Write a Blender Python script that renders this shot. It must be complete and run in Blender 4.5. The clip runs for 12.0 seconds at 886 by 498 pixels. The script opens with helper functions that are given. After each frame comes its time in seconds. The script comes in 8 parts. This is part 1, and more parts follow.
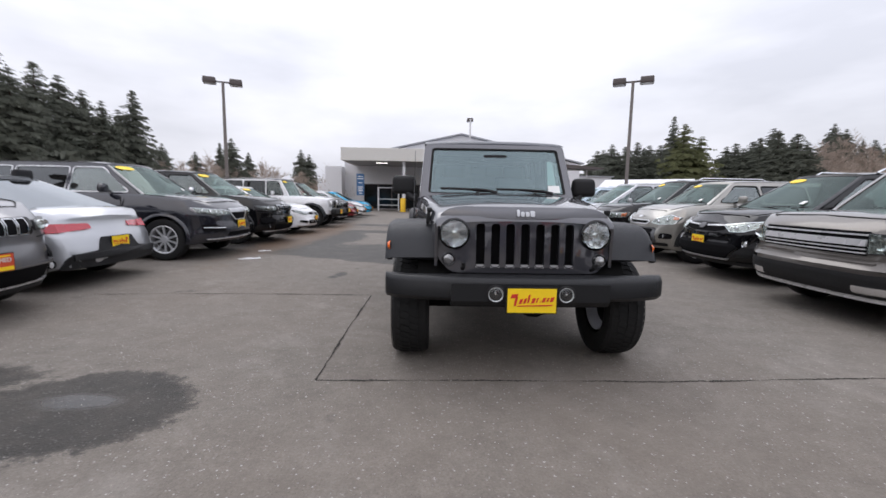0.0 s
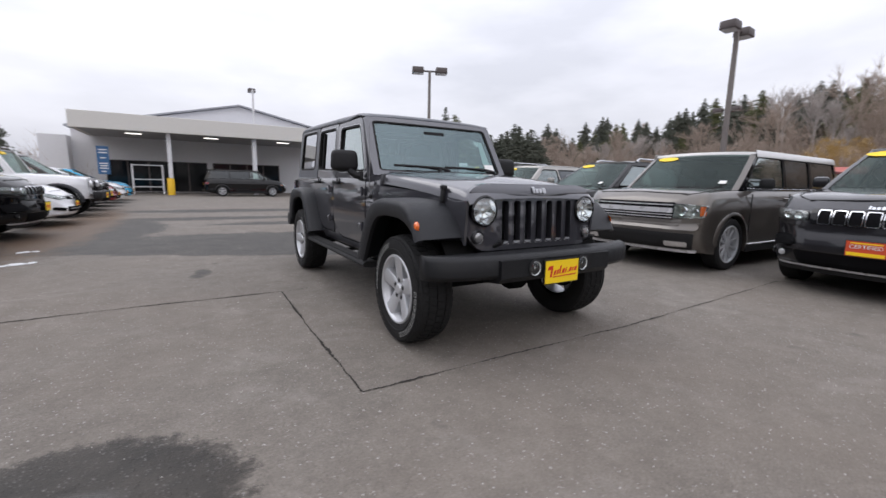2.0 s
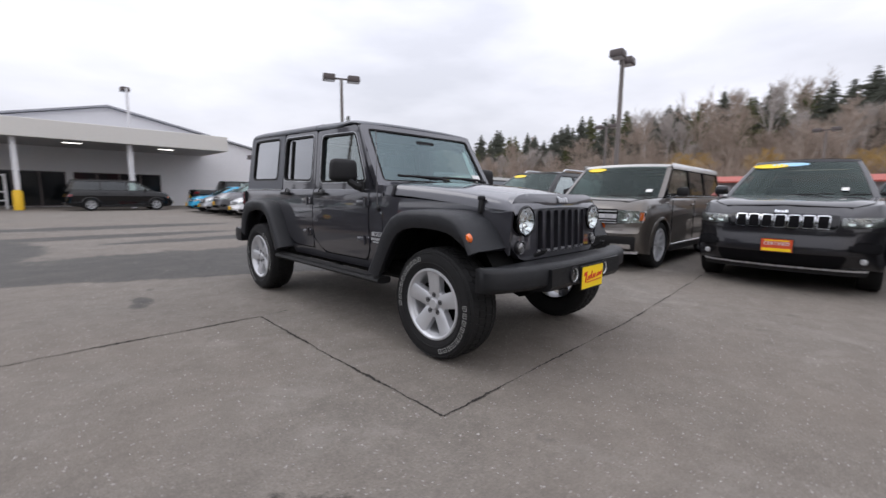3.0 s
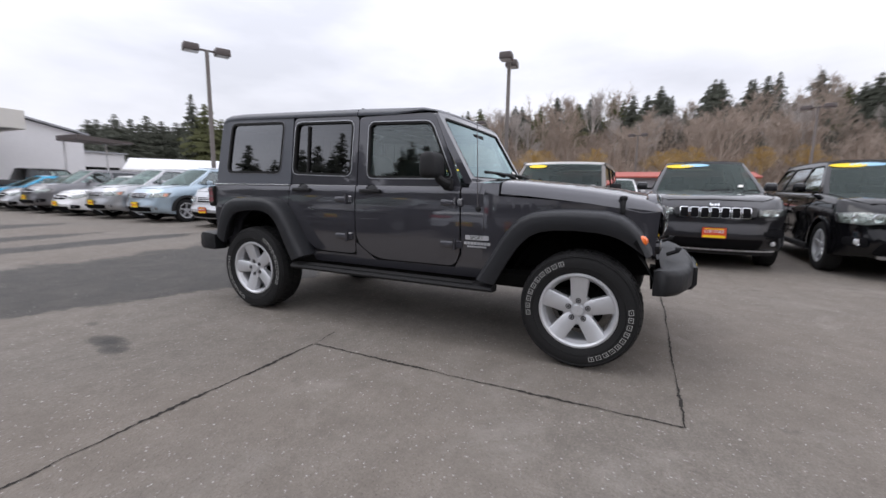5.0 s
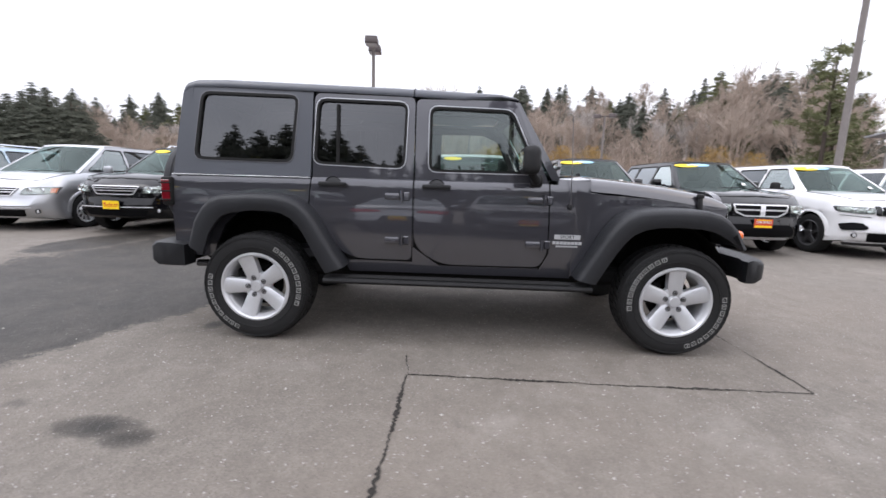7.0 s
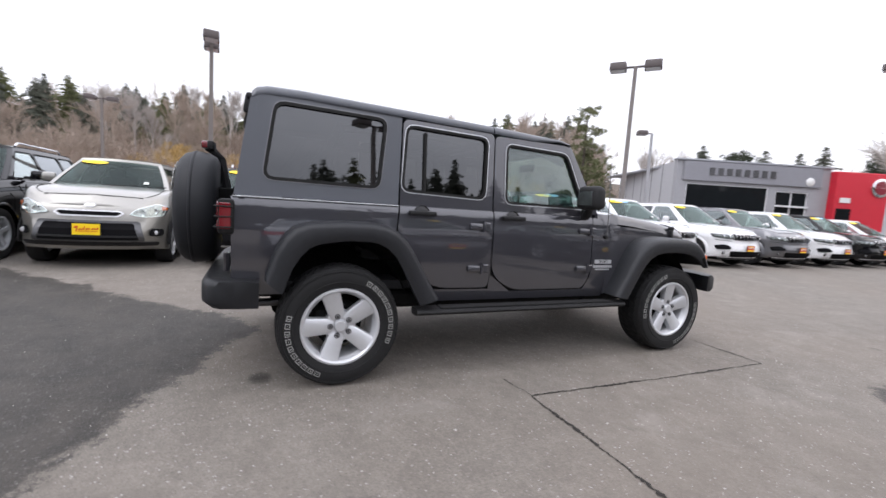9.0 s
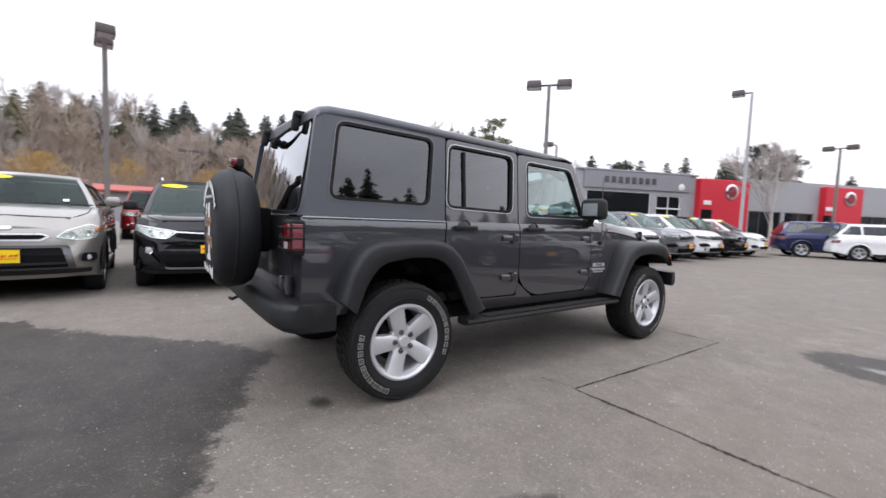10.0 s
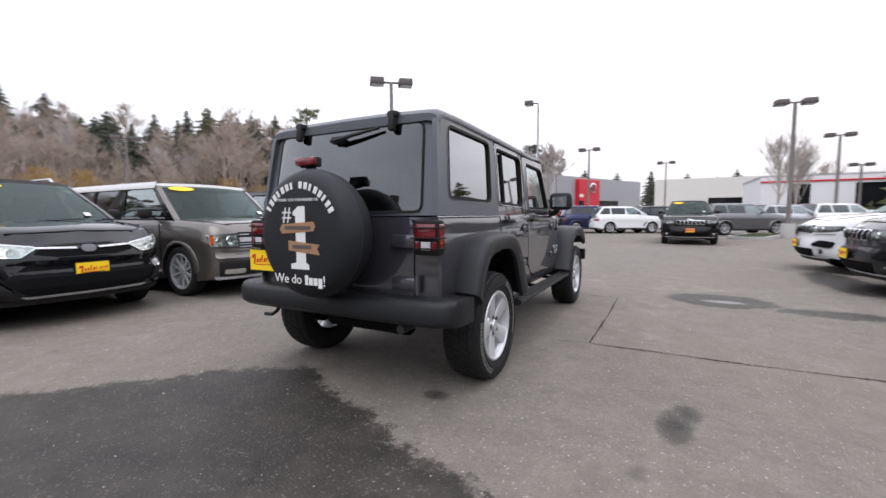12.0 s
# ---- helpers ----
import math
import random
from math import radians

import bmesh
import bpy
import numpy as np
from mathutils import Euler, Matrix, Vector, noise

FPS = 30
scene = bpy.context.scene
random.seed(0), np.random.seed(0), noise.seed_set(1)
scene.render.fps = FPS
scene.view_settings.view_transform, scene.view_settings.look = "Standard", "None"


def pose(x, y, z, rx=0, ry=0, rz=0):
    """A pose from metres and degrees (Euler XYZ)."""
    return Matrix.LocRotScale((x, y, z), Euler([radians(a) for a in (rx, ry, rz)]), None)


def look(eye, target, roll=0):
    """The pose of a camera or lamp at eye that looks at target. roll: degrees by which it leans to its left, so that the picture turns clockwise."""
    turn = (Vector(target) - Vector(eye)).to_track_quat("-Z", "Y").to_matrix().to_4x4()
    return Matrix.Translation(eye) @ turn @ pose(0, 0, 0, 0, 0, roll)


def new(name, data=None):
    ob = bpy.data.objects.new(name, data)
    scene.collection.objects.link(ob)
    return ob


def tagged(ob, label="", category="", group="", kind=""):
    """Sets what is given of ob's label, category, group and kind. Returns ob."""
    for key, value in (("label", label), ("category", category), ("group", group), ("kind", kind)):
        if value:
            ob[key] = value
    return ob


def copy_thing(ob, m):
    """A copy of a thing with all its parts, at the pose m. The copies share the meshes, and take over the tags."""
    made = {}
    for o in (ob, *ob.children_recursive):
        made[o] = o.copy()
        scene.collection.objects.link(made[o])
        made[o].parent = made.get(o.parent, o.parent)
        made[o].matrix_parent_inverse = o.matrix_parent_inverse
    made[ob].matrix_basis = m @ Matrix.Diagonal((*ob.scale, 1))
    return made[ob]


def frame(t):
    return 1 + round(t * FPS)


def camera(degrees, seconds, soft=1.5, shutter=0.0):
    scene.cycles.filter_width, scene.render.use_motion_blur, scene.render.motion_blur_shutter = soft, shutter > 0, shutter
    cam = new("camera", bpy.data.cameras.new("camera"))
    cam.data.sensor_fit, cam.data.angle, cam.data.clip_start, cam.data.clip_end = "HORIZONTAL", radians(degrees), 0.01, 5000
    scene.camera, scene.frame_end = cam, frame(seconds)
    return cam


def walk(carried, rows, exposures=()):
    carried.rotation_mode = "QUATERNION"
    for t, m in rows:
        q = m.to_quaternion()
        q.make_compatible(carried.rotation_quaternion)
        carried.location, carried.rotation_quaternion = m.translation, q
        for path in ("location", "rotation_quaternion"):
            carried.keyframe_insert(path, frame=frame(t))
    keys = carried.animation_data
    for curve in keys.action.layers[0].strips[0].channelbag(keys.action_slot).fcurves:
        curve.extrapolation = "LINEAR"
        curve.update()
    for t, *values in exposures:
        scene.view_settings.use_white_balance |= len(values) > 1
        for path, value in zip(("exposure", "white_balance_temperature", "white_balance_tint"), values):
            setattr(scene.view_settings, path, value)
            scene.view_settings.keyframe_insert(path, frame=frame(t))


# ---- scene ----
import functools

cam = camera(93.2, 12.0, soft=1.5, shutter=0.45)
PATH = [
    (0, (-0.624, -3.235, 1.199), (-0.571, -1.251, 0.956), 1.0),
    (0.5, (-0.961, -3.129, 1.185), (-0.719, -1.164, 0.906), 3.6),
    (1, (-1.348, -3.076, 1.185), (-0.814, -1.17, 0.9), 2.9),
    (1.5, (-1.71, -2.858, 1.167), (-0.893, -1.055, 0.88), 1.8),
    (2, (-2.123, -2.655, 1.138), (-1.096, -0.967, 0.829), 1.2),
    (2.5, (-2.481, -2.381, 1.132), (-1.279, -0.813, 0.819), 1.8),
    (3, (-2.81, -2.029, 1.131), (-1.409, -0.624, 0.874), 0.7),
    (3.2, (-2.963, -1.9, 1.152), (-1.479, -0.589, 0.876), 0.1),
    (4.8, (-3.611, -0.504, 1.152), (-1.868, 0.433, 0.86), -1.4),
    (5, (-3.636, -0.339, 1.159), (-1.849, 0.512, 0.872), 0.9),
    (5.5, (-3.735, 0.113, 1.162), (-1.856, 0.727, 0.861), 0.8),
    (6, (-3.704, 0.58, 1.162), (-1.767, 0.997, 0.887), 1.3),
    (6.5, (-3.733, 1.039, 1.162), (-1.756, 1.199, 0.907), 1.3),
    (6.7, (-3.744, 1.227, 1.173), (-1.771, 1.371, 0.876), 1.7),
    (8.3, (-3.662, 2.755, 1.165), (-1.76, 2.203, 0.893), 2.1),
    (8.5, (-3.597, 2.942, 1.174), (-1.714, 2.32, 0.913), 3.7),
    (9, (-3.495, 3.416, 1.182), (-1.671, 2.621, 0.981), 3.7),
    (9.5, (-3.294, 3.84, 1.186), (-1.563, 2.851, 1.019), 3.7),
    (10, (-3.16, 4.319, 1.184), (-1.544, 3.149, 1.042), 2.2),
    (10.5, (-2.919, 4.711, 1.164), (-1.447, 3.369, 0.99), 0.0),
    (11, (-2.645, 5.119, 1.167), (-1.315, 3.632, 1.017), 1.2),
    (11.5, (-2.336, 5.459, 1.173), (-1.176, 3.836, 1.033), -0.1),
    (12, (-1.946, 5.737, 1.176), (-1.007, 3.979, 1.016), -0.3),
]
walk(cam, [(t, look(eye, target, roll)) for t, eye, target, roll in PATH],
     exposures=[(0.0, 0.04), (2.5, 0.02), (5.0, 0.08), (5.5, 0.31), (6.5, 0.62), (9.0, 0.55), (10.5, 0.42), (12.0, 0.37)])

# ---- world, sun and exposure ----
scene.view_settings.exposure = 0.0
world = bpy.data.worlds.new("overcast_sky")
scene.world = world
world.use_nodes = True
wn, wl = world.node_tree.nodes, world.node_tree.links
wn.clear()
w_out = wn.new("ShaderNodeOutputWorld")
w_bg = wn.new("ShaderNodeBackground")
w_sky = wn.new("ShaderNodeTexSky")
w_sky.sky_type = "NISHITA"
w_sky.sun_disc = False
w_sky.sun_elevation, w_sky.sun_rotation = radians(38), radians(200)
w_sky.air_density, w_sky.dust_density = 1.6, 4.0
w_gain = wn.new("ShaderNodeVectorMath")
w_gain.operation = "SCALE"
w_gain.inputs["Scale"].default_value = 0.10
w_co = wn.new("ShaderNodeTexCoord")
w_map = wn.new("ShaderNodeMapping")
w_map.inputs["Scale"].default_value = (1.0, 1.0, 3.0)
w_noise = wn.new("ShaderNodeTexNoise")
w_noise.inputs["Scale"].default_value = 2.2
w_noise.inputs["Detail"].default_value = 5.0
w_ramp = wn.new("ShaderNodeValToRGB")
w_ramp.color_ramp.elements[0].position, w_ramp.color_ramp.elements[0].color = 0.30, (0.825, 0.838, 0.945, 1)
w_ramp.color_ramp.elements[1].position, w_ramp.color_ramp.elements[1].color = 0.62, (1.155, 1.16, 1.28, 1)
w_mix = wn.new("ShaderNodeMix")
w_mix.data_type = "RGBA"
w_mix.inputs["Factor"].default_value = 0.90
wl.new(w_co.outputs["Generated"], w_map.inputs["Vector"])
wl.new(w_map.outputs[0], w_noise.inputs["Vector"])
wl.new(w_noise.outputs["Fac"], w_ramp.inputs["Fac"])
wl.new(w_sky.outputs[0], w_gain.inputs[0])
wl.new(w_gain.outputs[0], w_mix.inputs["A"])
wl.new(w_ramp.outputs["Color"], w_mix.inputs["B"])
w_sep = wn.new("ShaderNodeSeparateXYZ")
w_up = wn.new("ShaderNodeClamp")
w_lift = wn.new("ShaderNodeMath")
w_lift.operation = "MULTIPLY_ADD"
w_lift.inputs[1].default_value, w_lift.inputs[2].default_value = 0.88, 0.77
w_dome = wn.new("ShaderNodeVectorMath")
w_dome.operation = "SCALE"
wl.new(w_co.outputs["Generated"], w_sep.inputs[0])
wl.new(w_sep.outputs[2], w_up.inputs["Value"])
wl.new(w_up.outputs[0], w_lift.inputs[0])
wl.new(w_mix.outputs["Result"], w_dome.inputs[0])
wl.new(w_lift.outputs[0], w_dome.inputs["Scale"])
wl.new(w_dome.outputs[0], w_bg.inputs["Color"])
w_bg.inputs["Strength"].default_value = 1.0
wl.new(w_bg.outputs[0], w_out.inputs["Surface"])

sun = new("sun", bpy.data.lights.new("sun", "SUN"))
sun.data.energy, sun.data.angle, sun.data.color = 0.6, radians(40), (1.0, 0.98, 0.97)
sun.matrix_world = look((-10, 20, 30), (0, 0, 0))


# ---- materials ----
class Nodes:
    """A node material with short ways to add and join nodes."""

    def __init__(self, name):
        self.m = bpy.data.materials.new(name)
        self.m.use_nodes = True
        self.t = self.m.node_tree
        self.bsdf = self.t.nodes["Principled BSDF"]
        self.out = self.t.nodes["Material Output"]

    def add(self, kind, **ins):
        n = self.t.nodes.new(kind)
        for k, v in ins.items():
            self.put(n, k.replace("_", " "), v)
        return n

    def put(self, node, key, v):
        if isinstance(v, bpy.types.NodeSocket):
            self.t.links.new(v, node.inputs[key])
        else:
            node.inputs[key].default_value = v

    def set(self, **ins):
        for k, v in ins.items():
            self.put(self.bsdf, k.replace("_", " "), v)
        return self

    def noise(self, scale, detail=4.0, rough=0.55, co=None, distort=0.0):
        n = self.add("ShaderNodeTexNoise", Scale=scale, Detail=detail, Roughness=rough, Distortion=distort)
        self.t.links.new(co or self.coord(), n.inputs["Vector"])
        return n.outputs["Fac"]

    def coord(self):
        return self.add("ShaderNodeTexCoord").outputs["Object"]

    def ramp(self, fac, *stops):
        n = self.add("ShaderNodeValToRGB")
        e = n.color_ramp.elements
        while len(e) < len(stops):
            e.new(0.5)
        for el, (p, c) in zip(e, stops):
            el.position = p
            el.color = (*c, 1) if isinstance(c, tuple) else (c, c, c, 1)
        self.t.links.new(fac, n.inputs["Fac"])
        return n.outputs["Color"]

    def mix(self, fac, a, b, blend="MIX"):
        n = self.add("ShaderNodeMix")
        n.data_type, n.blend_type = "RGBA", blend
        self.put(n, "Factor", fac)
        for key, v in (("A", a), ("B", b)):
            self.put(n, key, (*v, 1) if isinstance(v, tuple) else v)
        return n.outputs["Result"]

    def math(self, op, a, b=0.0, c=0.0):
        n = self.add("ShaderNodeMath")
        n.operation = op
        for i, v in enumerate((a, b, c)):
            if isinstance(v, bpy.types.NodeSocket):
                self.t.links.new(v, n.inputs[i])
            else:
                n.inputs[i].default_value = v
        return n.outputs[0]

    def bump(self, height, strength=0.3, distance=0.01):
        n = self.add("ShaderNodeBump", Strength=strength, Distance=distance, Height=height)
        self.put(self.bsdf, "Normal", n.outputs[0])
        return self


def paint(name, rgb, metal=0.6, rough=0.32, ior=1.5):
    n = Nodes(name)
    flake = n.noise(900.0, 1.0)
    dust = n.noise(3.0, 5.0)
    col = n.mix(n.ramp(flake, (0.35, 0.0), (0.65, 1.0)), tuple(c * 0.82 for c in rgb), tuple(min(1, c * 1.15) for c in rgb))
    col = n.mix(n.ramp(dust, (0.45, 0.0), (0.8, 0.008)), col, (0.35, 0.33, 0.30))
    r = n.math("MULTIPLY_ADD", dust, 0.12, rough - 0.05)
    n.set(Base_Color=col, Metallic=metal, Roughness=r, Coat_Weight=1.0, Coat_Roughness=0.02, Coat_IOR=ior, Specular_IOR_Level=0.10 if max(rgb) > 0.02 else 0.0)
    return n.m


def plain(name, rgb, rough=0.5, metal=0.0, grain=0.12, scale=60.0, bump=0.0, coat=0.0, sheen=None):
    n = Nodes(name)
    f = n.noise(scale, 4.0)
    f2 = n.noise(scale * 0.06, 4.0)
    col = n.mix(f, tuple(c * (1 - grain) for c in rgb), tuple(min(1, c * (1 + grain)) for c in rgb))
    col = n.mix(n.math("MULTIPLY", f2, grain * 1.6), col, tuple(c * 0.6 for c in rgb))
    n.set(Base_Color=col, Metallic=metal, Roughness=n.math("MULTIPLY_ADD", f2, 0.2, rough - 0.1), Coat_Weight=coat, Specular_IOR_Level=sheen if sheen is not None else 0.28 if max(rgb) < 0.05 else 0.5)
    if bump:
        n.bump(f, bump, 0.004)
    return n.m


def glass(name, tint, gloss=(1.0, 1.0, 1.0), face=0.075, power=4.5):
    n = Nodes(name)
    n.t.nodes.remove(n.bsdf)
    lw = n.add("ShaderNodeLayerWeight", Blend=0.5)
    fac = n.math("MULTIPLY_ADD", n.math("POWER", lw.outputs["Facing"], power), 1.0 - face, face)
    tr = n.add("ShaderNodeBsdfTransparent", Color=(*tint, 1))
    gl = n.add("ShaderNodeBsdfGlossy", Color=(*gloss, 1), Roughness=0.01)
    mx = n.add("ShaderNodeMixShader", Fac=fac)
    n.t.links.new(tr.outputs[0], mx.inputs[1])
    n.t.links.new(gl.outputs[0], mx.inputs[2])
    n.t.links.new(mx.outputs[0], n.out.inputs["Surface"])
    return n.m


M = {
    "gunmetal": paint("gunmetal_paint", (0.058, 0.058, 0.068), 0.5, 0.33, 1.8),
    "black_paint": paint("black_paint", (0.0035, 0.0035, 0.0045), 0.0, 0.4),
    "graphite": paint("graphite_paint", (0.024, 0.0235, 0.027), 0.55, 0.36),
    "taupe": paint("taupe_paint", (0.135, 0.122, 0.110), 0.7),
    "sand": paint("sand_paint", (0.33, 0.32, 0.295), 0.7),
    "silver": paint("silver_paint", (0.46, 0.47, 0.49), 0.8),
    "pale_silver": paint("pale_silver_paint", (0.58, 0.57, 0.56), 0.2),
    "ice": paint("ice_blue_paint", (0.42, 0.52, 0.60), 0.6),
    "white_paint": paint("white_paint", (0.78, 0.78, 0.79), 0.0),
    "turquoise": paint("turquoise_paint", (0.02, 0.36, 0.62), 0.3),
    "navy_black": paint("blue_black_paint", (0.017, 0.018, 0.026), 0.4, 0.32, 1.7),
    "navy": paint("navy_paint", (0.012, 0.018, 0.07), 0.5),
    "maroon": paint("maroon_paint", (0.22, 0.008, 0.012), 0.5),
    "midgrey": paint("midgrey_paint", (0.18, 0.18, 0.19), 0.75),
    "trim": plain("black_plastic", (0.016, 0.016, 0.017), 0.62, 0, 0.15, 500.0, 0.25),
    "flare": plain("moulded_plastic", (0.0115, 0.0125, 0.0155), 0.50, 0, 0.10, 700.0, 0.3, 0.0, 0.42),
    "hardtop": plain("hardtop_shell", (0.072, 0.078, 0.093), 0.36, 0, 0.06, 800.0, 0.12, 0.0, 0.65),
    "bumper": plain("bumper_plastic", (0.0075, 0.008, 0.0095), 0.46, 0, 0.12, 600.0, 0.2, 0.0, 0.36),
    "under": plain("underbody", (0.0065, 0.0065, 0.0065), 0.85, 0, 0.2, 60.0, 0.0, 0.0, 0.12),
    "rubber": plain("tyre_rubber", (0.014, 0.014, 0.0145), 0.72, 0, 0.2, 120.0, 0.15),
    "gasket": plain("rubber_gasket", (0.008, 0.008, 0.008), 0.7),
    "alloy": plain("cast_alloy", (0.58, 0.59, 0.61), 0.38, 0.5, 0.05, 40.0),
    "dark_alloy": plain("dark_alloy", (0.12, 0.12, 0.125), 0.4, 0.8),
    "chrome": plain("chrome", (0.75, 0.76, 0.78), 0.16, 1.0, 0.03),
    "bright_trim": plain("bright_trim", (0.70, 0.70, 0.72), 0.28, 0.35, 0.03),
    "seat": plain("seat_cloth", (0.022, 0.022, 0.024), 0.85, 0, 0.25, 300.0, 0.2),
    "grille_dark": plain("grille_mesh", (0.008, 0.008, 0.009), 0.8, 0, 0.12, 60.0, 0.0, 0.0, 0.05),
    "clear": glass("clear_glass", (0.90, 0.93, 0.91)),
    "tint": glass("green_tint_glass", (0.30, 0.38, 0.35), (0.52, 0.62, 0.59), 0.05, 4.0),
    "privacy": glass("privacy_glass", (0.06, 0.07, 0.075), (0.95, 0.97, 1.0), 0.105, 2.15),
    "door_glass": glass("door_glass", (0.70, 0.82, 0.78), (0.90, 0.99, 0.98), 0.10, 1.9),
    "deep_privacy": glass("dark_rear_glass", (0.06, 0.07, 0.07), (0.90, 0.95, 0.98), 0.07, 3.0),
    "screen": glass("windscreen_glass", (0.44, 0.58, 0.56), (0.74, 0.93, 0.96), 0.16),
    "amber": plain("amber_lens", (0.85, 0.16, 0.02), 0.2, 0, 0.05, 90, 0, 1.0),
    "red_lens": plain("red_lens", (0.16, 0.006, 0.012), 0.12, 0, 0.1, 90, 0, 1.0),
    "tail_red": plain("bright_red_lens", (0.48, 0.012, 0.03), 0.14, 0, 0.1, 90, 0, 1.0),
    "white_lens": plain("clear_lens", (0.72, 0.73, 0.75), 0.12, 0.3, 0.1, 60, 0, 1.0),
    "lamp_cup": plain("lamp_reflector", (0.80, 0.81, 0.84), 0.12, 1.0, 0.05),
    "yellow": plain("yellow_card", (0.95, 0.66, 0.01), 0.5, 0, 0.04),
    "orange": plain("orange_card", (0.62, 0.075, 0.025), 0.5, 0, 0.04),
    "red_ink": plain("red_ink", (0.62, 0.03, 0.02), 0.5),
    "black_ink": plain("black_ink", (0.015, 0.015, 0.015), 0.5),
    "white_ink": plain("white_ink", (0.78, 0.78, 0.77), 0.55),
    "sidewall_ink": plain("sidewall_ink", (0.40, 0.40, 0.39), 0.7),
    "sky_card": plain("pale_blue_card", (0.35, 0.62, 0.85), 0.5, 0, 0.04),
    "paper": plain("white_paper", (0.80, 0.80, 0.78), 0.7, 0, 0.03),
    "vinyl": plain("black_vinyl", (0.017, 0.018, 0.021), 0.55, 0, 0.2, 14.0, 0.25),
    "ribbon": plain("tan_ribbon", (0.36, 0.20, 0.10), 0.7),
    "bronze": plain("bronze_enamel", (0.095, 0.078, 0.076), 0.55, 0, 0.15, 20),
    "pole": plain("weathered_pole", (0.19, 0.168, 0.158), 0.6, 0, 0.2, 10),
    "galvanised": plain("galvanised_steel", (0.40, 0.40, 0.42), 0.5, 0.3, 0.15, 12),
    "lamp_lens": plain("lamp_lens", (0.55, 0.56, 0.58), 0.3),
    "cream": plain("cream_render", (0.68, 0.66, 0.62), 0.85, 0, 0.06, 8.0, 0.2),
    "white_wall": plain("white_wall_paint", (0.74, 0.74, 0.76), 0.7, 0, 0.05, 6.0, 0.15),
    "grey_wall": plain("grey_cladding", (0.34, 0.34, 0.36), 0.6, 0, 0.08, 5.0),
    "red_clad": plain("red_cladding", (0.58, 0.015, 0.035), 0.45, 0, 0.05, 5.0),
    "red_roof": plain("red_roof_sheet", (0.40, 0.085, 0.06), 0.6, 0, 0.15, 2.0),
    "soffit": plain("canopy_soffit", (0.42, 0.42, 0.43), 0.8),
    "roofing": plain("roof_sheet", (0.36, 0.37, 0.40), 0.5, 0.3, 0.1, 3.0),
    "store_glass": plain("storefront_glass", (0.012, 0.014, 0.016), 0.06, 0, 0.3, 2.0),
    "concrete": plain("concrete", (0.42, 0.41, 0.39), 0.85, 0, 0.15, 12.0, 0.3),
    "bollard_yellow": plain("bollard_paint", (0.85, 0.52, 0.02), 0.5, 0, 0.1),
    "blue_sign": plain("blue_sign", (0.035, 0.12, 0.27), 0.4),
    "bark": plain("bark", (0.060, 0.046, 0.036), 0.9, 0, 0.3, 20.0),
    "headlamp": None,
    # Twig, scrub and needle colours are lightened to stand in for distance haze.
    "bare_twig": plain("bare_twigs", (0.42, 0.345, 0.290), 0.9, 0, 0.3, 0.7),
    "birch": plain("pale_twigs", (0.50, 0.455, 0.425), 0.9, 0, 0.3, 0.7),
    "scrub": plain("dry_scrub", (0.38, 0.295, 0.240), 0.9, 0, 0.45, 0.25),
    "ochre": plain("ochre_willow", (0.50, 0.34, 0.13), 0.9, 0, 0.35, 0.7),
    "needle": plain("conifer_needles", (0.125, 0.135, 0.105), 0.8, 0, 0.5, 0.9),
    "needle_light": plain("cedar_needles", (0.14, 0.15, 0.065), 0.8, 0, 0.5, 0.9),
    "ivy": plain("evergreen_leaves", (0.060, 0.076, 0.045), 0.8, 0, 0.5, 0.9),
    "grass": plain("short_grass", (0.085, 0.105, 0.045), 0.9, 0, 0.4, 6.0),
    "lamp_glow": None,
}
n = Nodes("headlamp_reflector")
v = n.add("ShaderNodeTexVoronoi", Scale=26.0)
n.t.links.new(n.coord(), v.inputs["Vector"])
n.set(Base_Color=n.ramp(v.outputs["Distance"], (0.0, 0.80), (0.6, 0.30)), Metallic=0.7, Roughness=0.2)
n.bump(v.outputs["Distance"], 0.5, 0.02)
M["headlamp"] = n.m
n = Nodes("canopy_lamp_glow")
n.set(Base_Color=(0.9, 0.9, 0.85, 1), Emission_Color=(1, 0.97, 0.9, 1), Emission_Strength=2.5)
M["lamp_glow"] = n.m


# ---- mesh tools ----
def part(name, bm, material, parent=None, label="", smooth=35.0, normals=True):
    """Links a bmesh as one mesh object under a thing or a part."""
    if normals:
        bmesh.ops.recalc_face_normals(bm, faces=bm.faces)
    lim = radians(smooth)
    for f in bm.faces:
        f.smooth = smooth > 0
    for e in bm.edges:
        e.smooth = len(e.link_faces) == 2 and e.calc_face_angle(0.0) < lim
    me = bpy.data.meshes.new(name)
    bm.to_mesh(me)
    bm.free()
    for m in material if isinstance(material, (list, tuple)) else (material,):
        me.materials.append(m)
    ob = new(name, me)
    if parent:
        ob.parent = parent
    if label:
        ob["label"] = label
    return ob


def empty(name, m=None, **tags):
    ob = new(name)
    ob.empty_display_size = 0.2
    if m is not None:
        ob.matrix_basis = m
    return tagged(ob, **tags)


def B():
    return bmesh.new()


